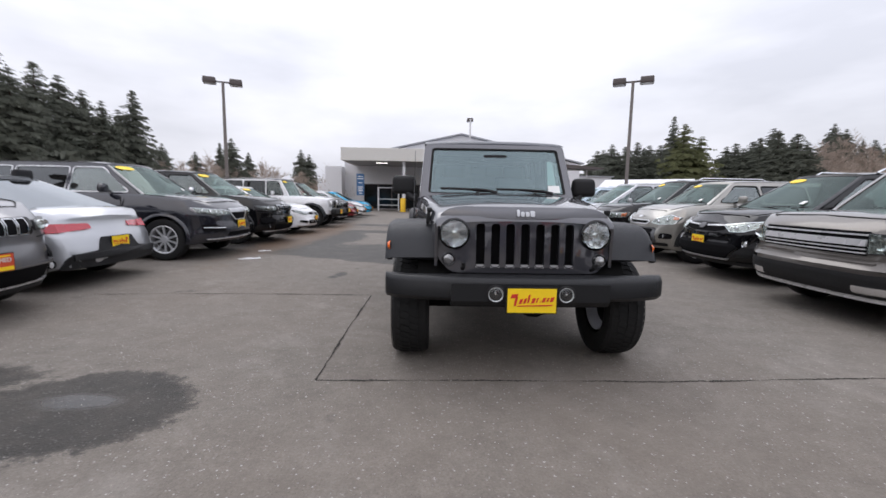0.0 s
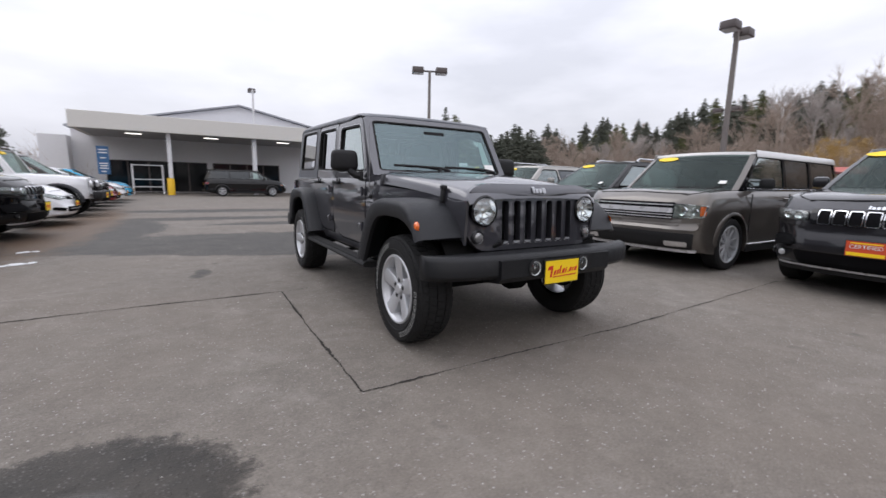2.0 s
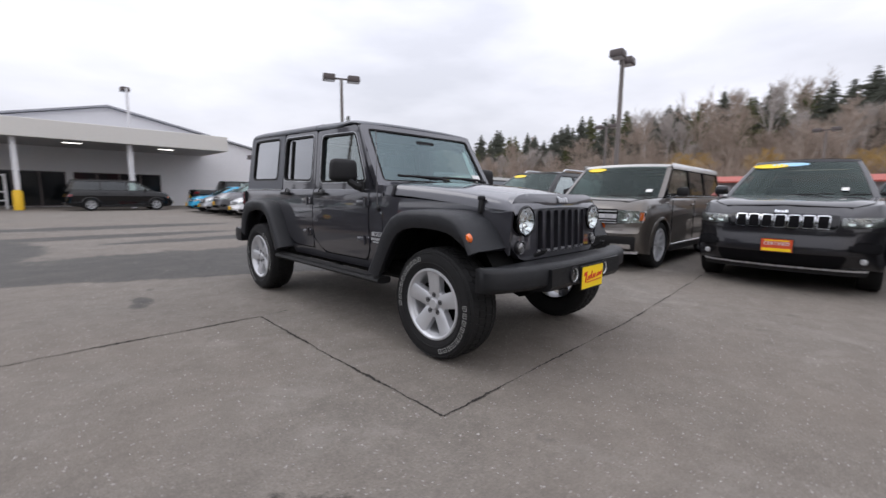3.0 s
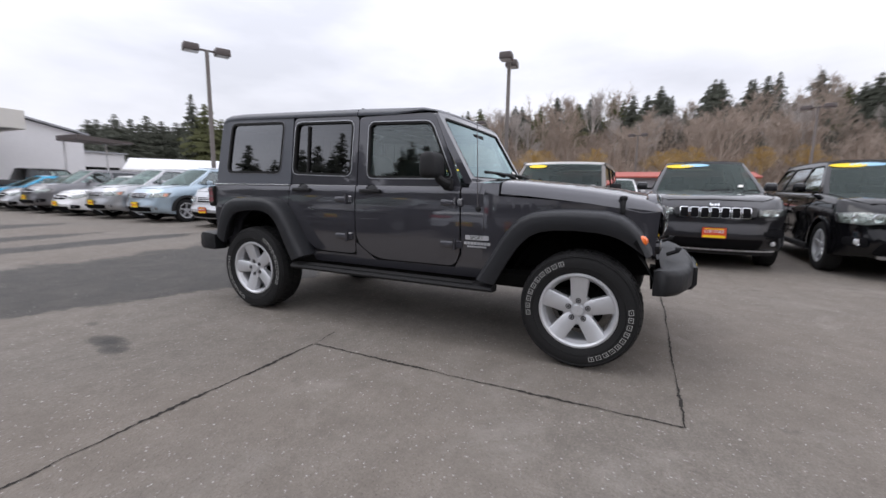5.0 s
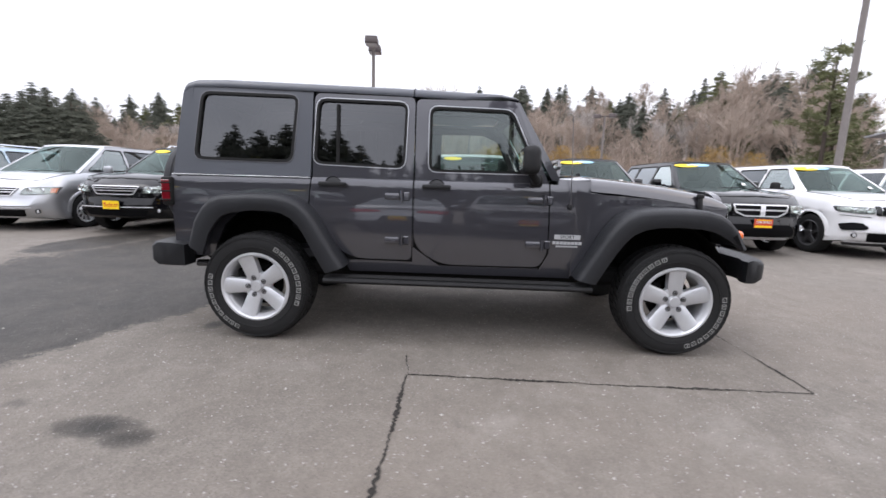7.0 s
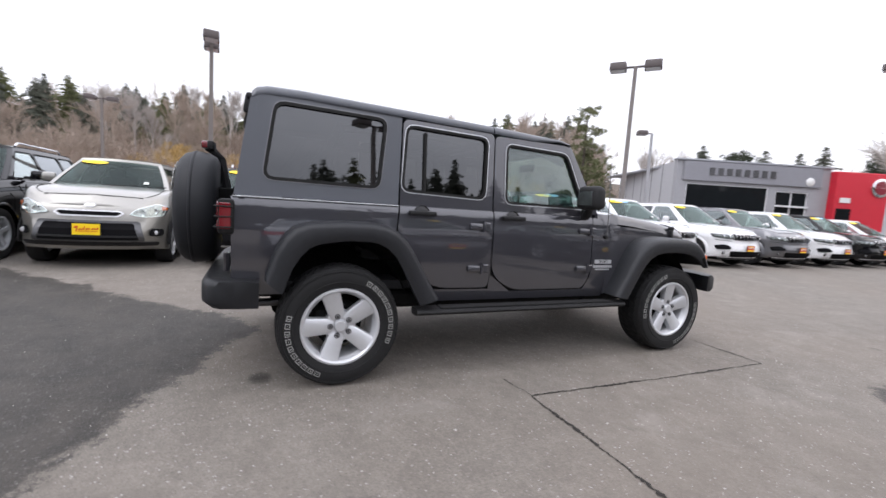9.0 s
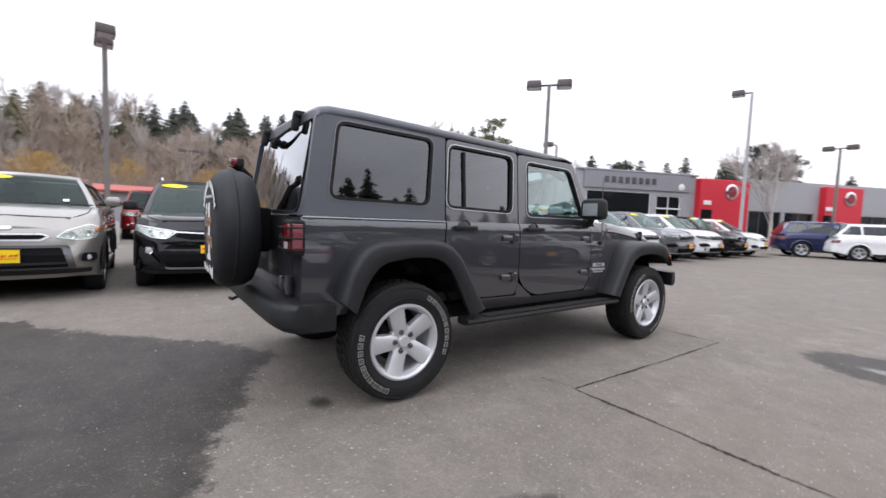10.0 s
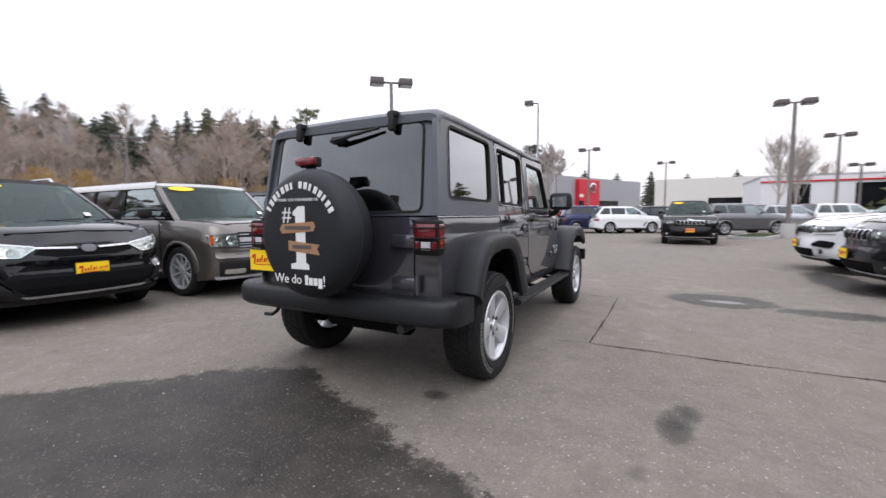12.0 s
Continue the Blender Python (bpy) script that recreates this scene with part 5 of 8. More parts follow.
WEST = [
    (-5.7, "suv", "white_paint", "white suv with a slotted grille", dict(nose="slots", spokes=10)),
    (-2.9, "suv", "graphite", "dark grey suv", dict(nose="slots")),
    (0.42, "suv", "midgrey", "mid-grey suv with a slotted grille", dict(nose="slots", card="orange")),
    (5.2, "suv", "navy_black", "blue-black suv with a pentagon chrome grille", dict(nose="pent", spokes=10)),
    (7.9, "suv", "black_paint", "black suv with slotted grille and bright mirrors", dict(nose="slots", spokes=10, bright_mirror=True)),
    (10.6, "sedan", "white_paint", "white saloon car", dict(nose="slim")),
    (13.2, "trail", "white_paint", "white boxy off-road car with a black top", dict(two_tone="black_paint")),
    (15.8, "suv", "black_paint", "black suv", dict(nose="slots", sticker=False)),
    (18.2, "sedan", "maroon", "dark red saloon car", dict(nose="slim", sticker=False)),
    (20.8, "sedan", "white_paint", "white saloon car", dict(nose="slim", sticker=False)),
    (23.4, "sedan", "turquoise", "turquoise small car", dict(nose="slim", sticker=False)),
]


def tidy(kw):
    return {k: v for k, v in kw.items() if k not in ("H", "dx")}


for y, kind, colour, label, kw in EAST:
    car(kind, colour, pose(NOSE_E + kw.get("dx", 0.0), y, 0, 0, 0, RIGHT), label + " parked in a row", group="cars in the east row", detail=-8 < y < 16, **tidy(kw))
for y, kind, colour, label, kw in WEST:
    car(kind, colour, pose(NOSE_W, y, 0, 0, 0, LEFT), label + " parked in a row", group="cars in the west row", detail=-12 < y < 14, **tidy(kw))
for y, kind, colour, label in ((8.6, "suv", "silver", "silver suv parked in the second row"), (6.2, "van", "black_paint", "black minivan parked in the second row"), (3.9, "pickup", "maroon", "dark red pickup parked in the second row"),
                               (0.75, "crossover", "white_paint", "white crossover parked in the second row"), (-3.0, "suv", "black_paint", "black suv parked in the second row"), (-5.6, "sedan", "midgrey", "grey saloon parked in the second row"), (11.0, "crossover", "white_paint", "white crossover in the second row")):
    car(kind, colour, pose(9.75 + CARS[kind]["L"], y, 0, 0, 0, -90), label, group="cars in the second row", sticker=False, nose="bar")
car("coupe", "silver", pose(-4.86 - 4.48, 2.55, 0, 0, 0, RIGHT), "silver coupe parked tail out in a row", group="cars in the west row", sticker=False, nose="slim")
car("suv", "black_paint", pose(-2.72, -12.6, 0, 0, 0, 180), "black suv with a slotted grille standing in the aisle", nose="slots", card="orange", sticker=True)
car("van", "black_paint", pose(3.9, 29.5, 0, 0, 0, 90), "dark minivan parked before the showroom", nose="bar", sticker=False)
car("pickup", "black_paint", pose(10.8, 29.6, 0, 0, 0, 90), "black pickup parked beside the showroom", nose="bar", sticker=False)
for kind, colour, x, y, label in (("suv", "navy", 0.3, -24.6, "navy suv"), ("crossover", "white_paint", -1.5, -24.7, "white crossover"), ("crossover", "black_paint", -3.7, -26.0, "black crossover"), ("suv", "midgrey", -7.6, -24.4, "grey suv"), ("crossover", "silver", -10.0, -26.2, "silver crossover"),
                                   ("suv", "white_paint", -12.8, -27.6, "white suv"), ("sedan", "black_paint", -15.6, -29.0, "black saloon"), ("crossover", "white_paint", -5.9, -32.5, "white crossover"), ("suv", "silver", -10.6, -34.5, "silver suv"), ("suv", "graphite", -0.6, -33.0, "dark grey suv")):
    car(kind, colour, pose(x, y, 0, 0, 0, -60), label + " parked at the end of the lot", nose="bar", sticker=False, detail=False, group="cars at the end of the lot")


# ---- lamp posts ----
def lamp_post(x, y, h, turn, heads=2, post="pole"):
    root = empty("lamp_post", pose(x, y, 0, 0, 0, turn), label="dark bronze twin-headed lamp post" if heads == 2 else "single-headed lamp post on a tall pale grey pole", category="lamp post", group="lamp posts of the lot")
    if heads == 2:
        part("footing", lathe([(0.001, 0.7), (0.27, 0.7), (0.29, 0.66), (0.30, 0.0)], 18, "z"), M["concrete"], root)
    part("pole", loft([[(sx * r, sy * r, z) for sx, sy in ((1, 1), (-1, 1), (-1, -1), (1, -1))] for r, z in ((0.075, 0.7 if heads == 2 else 0.0), (0.07, h * 0.6), (0.06, h - 0.05))]), M[post], root)
    part("base_plate", box((0, 0, 0.715 if heads == 2 else 0.015), (0.30, 0.30, 0.03), 0.006), M["bronze"], root)
    for sg in (1, -1)[:heads]:
        part("arm", box((sg * 0.18, 0, h - 0.06), (0.36, 0.07, 0.07), 0.01), M["bronze"], root)
        hd = part("lamp_head", box((sg * 0.56, 0, h - 0.04), (0.56, 0.50, 0.27), 0.035, 2, taper=(0.95, 0.95)), M["bronze"], root)
        part("lens", box((sg * 0.56, 0, h - 0.18), (0.46, 0.40, 0.015), 0.004), M["lamp_lens"], hd)
    return root


LAMP = 6.43
for x, y, turn, post in ((14.05, 5.17, 5, "pole"), (8.17, 15.84, -25, "pole"), (7.9, -8.4, 40, "pole"), (3.84, -30.5, 0, "pole"), (-10.6, 17.6, 22, "pole"), (-7.13, -20.1, 12, "pole"), (-12.05, -32.2, 8, "pole"), (-1.67, -43.5, 0, "pole"), (30.3, -9.5, 60, "pole"), (41.4, 0.7, 80, "pole"), (29.3, 12.6, 90, "pole"), (-13.0, -0.3, 70, "pole")):
    lamp_post(x, y, LAMP + 0.06, turn, 2, post)
lamp_post(2.35, 31.6, 7.6, 90, 1, "white_wall")
lamp_post(-16.2, -42.2, 5.3, 10, 2, "pole")
for x, y, h, turn in ((5.3, -20.4, 8.1, 15), (15.0, -17.6, 6.3, 60)):
    lamp_post(x, y, h, turn, 1, "galvanised")


# ---- showroom ----
showroom = empty("showroom", pose(0, 31, 0), label="white low showroom with a deep flat canopy and gable roof", category="building")
part("fascia", box((0.0, 0.15, 4.55), (16.0, 0.30, 1.02), 0.02), M["cream"], showroom)
part("fascia_side", box((-7.85, 3.3, 4.55), (0.30, 6.0, 1.02), 0.02), M["cream"], showroom)
part("fascia_side", box((7.85, 3.3, 4.55), (0.30, 6.0, 1.02), 0.02), M["cream"], showroom)
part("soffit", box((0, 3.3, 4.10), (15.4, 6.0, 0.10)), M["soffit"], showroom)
part("canopy_roof", box((0, 3.3, 4.98), (15.4, 6.0, 0.06)), M["roofing"], showroom)
for x in (-3.0, 2.25):
    part("column", box((x, 0.6, 2.02), (0.24, 0.24, 4.04), 0.01), M["white_wall"], showroom)
bm = sheet([[(-9.0, 0), (13.5, 0), (13.5, 4.6), (2.0, 7.1), (-9.0, 4.6)], rect(-7.2, 0.02, -0.6, 2.4), rect(-0.2, 0.02, 5.0, 2.4)], flat("y", 6.4), 0.3)
part("front_wall", bm, M["white_wall"], showroom)
part("side_wall", box((13.35, 16, 2.3), (0.3, 19, 4.6)), M["white_wall"], showroom)
part("side_wall", box((-8.85, 16, 2.3), (0.3, 19, 4.6)), M["white_wall"], showroom)
part("back_wall", box((2.25, 25.6, 2.3), (22.5, 0.3, 4.6)), M["white_wall"], showroom)
for x0, z0, x1, z1 in ((-9.3, 4.6, 2.0, 7.13), (2.0, 7.13, 13.8, 4.6)):
    part("roof", loft([[(x0, y, z0), (x1, y, z1), (x1, y, z1 + 0.12), (x0, y, z0 + 0.12)] for y in (6.1, 25.9)]), M["roofing"], showroom)
for x0, x1, k in ((-7.2, -0.6, 5), (-0.2, 5.0, 4)):
    for i in range(k):
        a, b = x0 + (x1 - x0) * i / k, x0 + (x1 - x0) * (i + 1) / k
        wdw = part("window", sheet([rect(a, 0.02, b, 2.4), rect(a + 0.05, 0.1, b - 0.05, 2.34)], flat("y", 6.5), 0.08), M["bronze"], showroom)
        part("pane", sheet([rect(a + 0.04, 0.09, b - 0.04, 2.35)], flat("y", 6.54), 0.02), M["store_glass"], wdw)
for x in (-5.0, -0.4, 4.6):
    part("canopy_lamp", box((x, 2.2, 4.04), (0.9, 0.25, 0.04), 0.01), M["lamp_glow"], showroom)
part("wing", box((-9.75, 9.0, 1.95), (1.5, 8.0, 3.9)), M["white_wall"], showroom)
part("low_wing", box((-11.05, 9.0, 1.2), (1.1, 5.0, 2.4)), M["white_wall"], showroom)
banner = tagged(part("banner", box((-6.55, 31.6, 2.15), (0.62, 0.04, 1.75), 0.005), M["blue_sign"]), "blue upright banner panel with pale lines by the entrance", "sign")
for z, w in ((2.80, 0.40), (2.62, 0.46), (2.30, 0.30), (1.95, 0.44), (1.80, 0.36), (1.65, 0.42), (1.45, 0.25)):
    part("banner_line", box((-6.55, 31.575, z), (w, 0.006, 0.07)), M["white_ink"], banner)
bol = empty("bollard", pose(-3.02, 30.9, 0), label="yellow bollard guarding a canopy column", category="bollard")
part("post", lathe([(0.001, 1.12), (0.16, 1.10), (0.21, 1.02), (0.22, 0.0)], 16, "z"), M["bollard_yellow"], bol)
gate = empty("gate", pose(-5.2, 32.5, 0), label="white framed gate standing open at the entrance", category="gate")
for x in (0, 1.7):
    part("post", box((x, 0, 1.0), (0.10, 0.10, 2.0), 0.01), M["white_wall"], gate)
for z in (0.5, 1.0, 1.95):
    part("rail", box((0.85, 0, z), (1.6, 0.05, 0.06), 0.005), M["white_wall"], gate)

# ---- red and grey dealership ----
ang = math.degrees(math.atan2(-0.913, -0.407))
deal = empty("dealership", pose(14.88, -19.85, 0, 0, 0, ang), label="grey flat-roofed dealership with red entrance blocks", category="building")
# local x runs along the front from the near corner, local y goes away from the lot
def front_wall(x0, x1, h, holes):
    return sheet([rect(x0, 0, x1, h), *[rect(*q) for q in holes]], flat("y", 0), 0.3)
HOLES = ((0.7, 0.3, 5.75, 3.62), (6.2, 0.05, 8.2, 3.45), (14.2, 0.3, 17.2, 2.7), (17.5, 0.3, 20.3, 2.7), (25.0, 0.3, 29.0, 2.7))
part("wall", front_wall(0, 9.36, 4.98, HOLES[:2]), M["grey_wall"], deal)
part("wall", front_wall(13.57, 34, 5.05, HOLES[2:]), M["grey_wall"], deal)
part("sign_band", box((4.6, -0.06, 4.36), (8.4, 0.12, 1.18), 0.02), plain("dark_cladding", (0.25, 0.25, 0.275), 0.6, 0, 0.08, 5.0), deal)
part("coping", box((4.68, 0.1, 5.02), (9.5, 0.5, 0.10), 0.01), M["roofing"], deal)
part("side_wall", loft([[(0.15, 0.3, z), (0.45, 0.3, z), (2.1, 13.0, z), (1.8, 13.0, z)] for z in (0.0, 4.96)]), plain("pale_cladding", (0.43, 0.43, 0.45), 0.6, 0, 0.08, 5.0), deal)
for i in range(6):
    part("cladding_joint", box((0.13 + 0.013 + 0.26 * i, 2.0 + 2.0 * i, 2.48), (0.02, 0.03, 4.9)), M["dark_alloy"], deal)
part("roof", box((17, 6.6, 4.85), (33.0, 12.4, 0.1)), M["roofing"], deal)
part("back_wall", box((17.9, 12.9, 2.4), (31.8, 0.3, 4.8)), M["grey_wall"], deal)
for x0, x1 in ((9.36, 13.57), (20.7, 24.4)):
    xm = (x0 + x1) / 2
    rb = part("red_block", box((xm, 0.9, 2.40), (x1 - x0, 2.8, 4.80), 0.03), M["red_clad"], deal)
    part("round_sign", lathe([(0.001, -0.10), (0.48, -0.10), (0.56, -0.06), (0.56, 0.0)], 24, "y", (xm + 0.5, -0.5, 3.95)), M["chrome"], deal)
    part("sign_face", lathe([(0.001, -0.12), (0.40, -0.12), (0.41, -0.10)], 24, "y", (xm + 0.5, -0.5, 3.95)), plain("sign_red", (0.22, 0.01, 0.025), 0.35), deal)
    part("sign_panel", box((xm - 1.5, -0.53, 3.1), (0.62, 0.06, 0.30), 0.01), M["white_ink"], deal)
    part("red_doorway", box((xm - 1.5, -0.506, 1.3), (0.9, 0.02, 2.6), 0.004), M["store_glass"], deal)
for x0, z0, x1, z1 in HOLES:
    k = 1 if x0 < 1 else max(2, round((x1 - x0) / 1.15))
    wd = (x1 - x0 - 0.06) / k
    wdw = part("window", sheet([rect(x0, z0, x1, z1), *[rect(x0 + 0.06 + wd * i, z0 + 0.06, x0 + wd * (i + 1), z1 - 0.06) for i in range(k)]], flat("y", 0.05), 0.1), M["white_wall"] if x0 < 8 else M["bronze"], deal)
    part("pane", sheet([rect(x0 + 0.02, z0 + 0.02, x1 - 0.02, z1 - 0.02)], flat("y", 0.1), 0.02), M["store_glass"], wdw)
part("transom", box((7.2, 0.0, 2.55), (2.0, 0.14, 0.10)), M["white_wall"], deal)
for i in range(8):
    part("letter_bar", box((2.10 + 0.53 * i, -0.15, 4.38), (0.30, 0.06, 0.42), 0.01), M["dark_alloy"], deal)
part("round_badge", lathe([(0.001, -0.16), (0.20, -0.16), (0.26, -0.12)], 20, "y", (8.1, 0, 4.1)), M["white_ink"], deal)

# ---- far building and tents ----
far = empty("far_building", pose(-14, -72, 0, 0, 0, 0), label="long cream flat-roofed building with dark openings", category="building")
part("wall", sheet([rect(-18, 0, 14, 6.8), *[rect(2.0 - 6 * i, 2.6, 6.5 - 6 * i, 3.7) for i in range(4)]], flat("y", 0, -1), 0.3), M["cream"], far)
part("side_wall", box((13.8, -8, 3.4), (0.3, 15, 6.8)), M["cream"], far)
part("roof", box((-2, -8, 6.6), (31, 15, 0.1)), M["roofing"], far)
for i in range(4):
    part("window", box((4.25 - 6 * i, -0.15, 3.15), (4.5, 0.05, 1.1)), M["store_glass"], far)
tent = empty("storage_tent", pose(17.2, 31.6, 0, 0, 0, -38), label="low white storage tent behind the cars", category="tent")
part("canvas", loft([[(x, -2.5, 0), (x, -2.5, 2.1), (x, 0, 3.0), (x, 2.5, 2.1), (x, 2.5, 0)] for x in (-3.4, 3.4)]), M["white_wall"], tent)

shed = empty("shed", pose(26, 0.5, 0), label="long low shed with a red roof behind the cars", category="building")
part("wall", box((2.0, 0, 1.0), (4.0, 13.0, 2.0)), M["grey_wall"], shed)
part("roof", loft([[(-0.4, y, 2.08), (2.0, y, 2.45), (4.4, y, 2.08), (4.4, y, 2.0), (-0.4, y, 2.0)] for y in (-6.7, 6.7)]), M["red_roof"], shed, smooth=0)
stall = empty("lean_to", pose(12.0, 30.2, 0), label="dark thin canopy standing beside the showroom", category="canopy")
part("canopy", loft([[(-2.4, y, 3.62), (-2.4, y, 3.92), (0.6, y, 3.72), (0.6, y, 3.62)] for y in (-0.8, 1.6)]), M["bronze"], stall, smooth=0)
for x in (-2.2, 0.0):
    part("post", box((x, 1.2, 1.85), (0.08, 0.08, 3.7)), M["white_wall"], stall)
hall = empty("workshop", pose(15.6, 42, 0), label="low white workshop with a dark band of openings", category="building")
part("wall", sheet([rect(-3.2, 0, 3.0, 3.7), rect(-2.8, 1.9, 2.6, 2.5)], flat("y", 0), 0.3), M["white_wall"], hall)
part("window", box((-0.1, 0.2, 2.2), (5.4, 0.05, 0.6)), M["store_glass"], hall)
part("roof", box((-0.1, 3.0, 3.75), (6.6, 6.4, 0.12)), M["roofing"], hall)
shop = empty("shop", pose(-16, -50, 0), label="white flat-roofed shop with a thin red fascia line", category="building")
part("wall", sheet([rect(-12, 0, 5.4, 5.0), rect(-10.5, 0.05, -2.2, 4.2), rect(1.2, 1.6, 2.8, 4.2)], flat("y", 0, -1), 0.3), M["white_wall"], shop)
part("side_wall", box((5.25, -6, 2.5), (0.3, 11.4, 5.0)), M["white_wall"], shop)
part("roof", box((-3.3, -6, 5.05), (17.6, 12, 0.1)), M["roofing"], shop)
part("fascia_line", box((-3.3, 0.06, 4.5), (17.4, 0.08, 0.16)), M["red_clad"], shop)
for x, w in ((-6.35, 8.3), (2.0, 1.6)):
    part("window", box((x, -0.2, 2.5), (w, 0.06, 4.0)), M["store_glass"], shop)


# ---- trees ----
def crown(root, verts, faces, mat):
    me = bpy.data.meshes.new("crown")
    me.from_pydata([tuple(v) for v in verts], [], faces)
    me.materials.append(mat)
    cr = new("crown", me)
    cr.parent = root
    return root


def conifer(seed, h, spread, mat, whorls=34, bare=0.08):
    """A fir: whorls of drooping fronds of many needle clumps round a tapered trunk."""
    rnd = random.Random(seed)
    root = empty("conifer", label="dark green conifer with a ragged crown", category="tree")
    part("trunk", tube([(0, 0, -0.5), (0.03 * h * 0.1, 0, h * 0.4), (0, 0.02, h * 0.97)], [0.03 * h * 0.6, 0.02 * h * 0.6, 0.02], 6), M["bark"], root)
    verts, faces = [], []
    lean = [rnd.uniform(0.75, 1.15) for _ in range(24)]
    for i in range(whorls):
        for b in range(rnd.randint(8, 11)):
            f = min(0.995, (i + rnd.random() * 2.2) / whorls)
            z = h * (bare + (0.99 - bare) * f)
            reach = spread * (1 - f) ** 0.75 * lean[int(f * 23)] + 0.14
            a = rnd.uniform(0, 2 * math.pi)
            ln = reach * rnd.uniform(0.5, 1.12)
            d = Vector((math.cos(a), math.sin(a), 0))
            t = Vector((-d.y, d.x, 0))
            for k in range(7):
                q = (k + rnd.random()) / 7
                p = d * ln * q + Vector((0, 0, z - 0.36 * ln * q * q + 0.10 * ln * q))
                w = (0.42 * ln + 0.10) * (1.05 - q * 0.7)
                c = len(verts)
                for sd in (1, -1):
                    e = p + t * sd * w * rnd.uniform(0.5, 1.1) + d * ln * rnd.uniform(-0.02, 0.20) + Vector((0, 0, rnd.uniform(-0.20, 0.02) * ln))
                    verts += [p + Vector((0, 0, 0.05 * ln)), p - Vector((0, 0, rnd.uniform(0.10, 0.26) * ln)) + t * sd * w * 0.3, e]
                faces += [(c, c + 1, c + 2), (c + 3, c + 5, c + 4)]
    return crown(root, verts, faces, mat)


def pine(seed, h, spread, mat):
    """An open-crowned pine: rising limbs that end in loose clumps of needles."""
    rnd = random.Random(seed)
    root = empty("pine", label="open-crowned green pine behind the dealership", category="tree")
    part("trunk", tube([(0, 0, -0.3), (0.10, 0.05, h * 0.45), (-0.05, 0.1, h * 0.95)], [0.20, 0.15, 0.03], 7), M["bark"], root)
    verts, faces = [], []
    for i in range(64):
        f = rnd.uniform(0.20, 1.0)
        a = rnd.uniform(0, 6.283)
        reach = spread * (1.1 - 0.75 * f) * rnd.uniform(0.45, 1.1)
        base = Vector((0.03, 0.03, h * f * 0.93))
        tip = base + Vector((math.cos(a) * reach, math.sin(a) * reach, rnd.uniform(-0.05, 0.45) * reach))
        c = len(verts)
        verts += [base + Vector((0, 0, 0.05)), base - Vector((0, 0, 0.05)), tip]
        faces.append((c, c + 1, c + 2))
        for k in range(4):
            m_ = base.lerp(tip, 0.5 + 0.17 * k) + Vector((rnd.gauss(0, 0.18), rnd.gauss(0, 0.18), rnd.gauss(0, 0.10)))
            for _ in range(34):
                d = Vector((rnd.gauss(0, 1), rnd.gauss(0, 1), rnd.gauss(0.25, 0.8))).normalized()
                p = m_ + d * rnd.uniform(0.02, 0.20)
                w = d.orthogonal().normalized() * rnd.uniform(0.02, 0.05)
                c = len(verts)
                verts += [p + w, p - w, p + d * rnd.uniform(0.14, 0.32)]
                faces.append((c, c + 1, c + 2))
    return crown(root, verts, faces, mat)


def bare_tree(seed, h, mat, spread=0.5, kind="bare_tree", label="leafless winter tree with fine twigs", twigs=5):
    """A leafless tree: trunk, forking limbs and a haze of fine twigs."""
    rnd = random.Random(seed)
    root = empty(kind, label=label, category="tree")
    bm = tube([(0, 0, -0.5), (0.05, 0, h * 0.35), (rnd.uniform(-0.3, 0.3), rnd.uniform(-0.3, 0.3), h * 0.8)], [0.014 * h, 0.010 * h, 0.004 * h], 6)
    part("trunk", bm, mat, root)
    verts, faces = [], []

    def stick(p, q, r0, r1):
        d = (q - p).normalized()
        a = d.orthogonal().normalized()
        b = d.cross(a)
        c = len(verts)
        for k in range(3):
            an = 2 * math.pi * k / 3
            o = a * math.cos(an) + b * math.sin(an)
            verts.extend((p + o * r0, q + o * r1))
        for k in range(3):
            i, j = c + 2 * k, c + 2 * ((k + 1) % 3)
            faces.append((i, j, j + 1, i + 1))

    def twig(p, d, ln):
        c = len(verts)
        s = d.orthogonal().normalized() * ln * 0.035
        e = Vector((rnd.uniform(-1, 1), rnd.uniform(-1, 1), rnd.uniform(-1, 1))).normalized()
        s = d.cross(e).normalized() * max(0.010, ln * 0.017)
        verts.extend((p + s, p - s, p + d * ln))
        faces.append((c, c + 1, c + 2))

    def grow(p, d, ln, r, level):
        q = p + d * ln
        stick(p, q, r, r * 0.6)
        for _ in range(twigs if level < 2 else 2):
            nd = (d + Vector((rnd.uniform(-1, 1), rnd.uniform(-1, 1), rnd.uniform(-0.4, 0.9)))).normalized()
            twig(p + d * ln * rnd.random(), nd, ln * rnd.uniform(0.5, 1.1))
        if level == 0:
            return
        for _ in range(rnd.randint(3, 4)):
            nd = (d + Vector((rnd.uniform(-1, 1), rnd.uniform(-1, 1), rnd.uniform(-0.35, 0.8))) * spread * 1.5).normalized()
            grow(p + d * ln * rnd.uniform(0.4, 1.0), nd, ln * rnd.uniform(0.5, 0.75), max(0.008, r * 0.55), level - 1)

    for i in range(12):
        f = 0.18 + 0.6 * i / 12
        a = rnd.uniform(0, 6.28)
        grow(Vector((0, 0, h * f)), Vector((math.cos(a) * spread, math.sin(a) * spread, 0.8)).normalized(), h * (0.98 - f) * rnd.uniform(0.32, 0.48), 0.0045 * h, 3)
    return crown(root, verts, faces, mat)


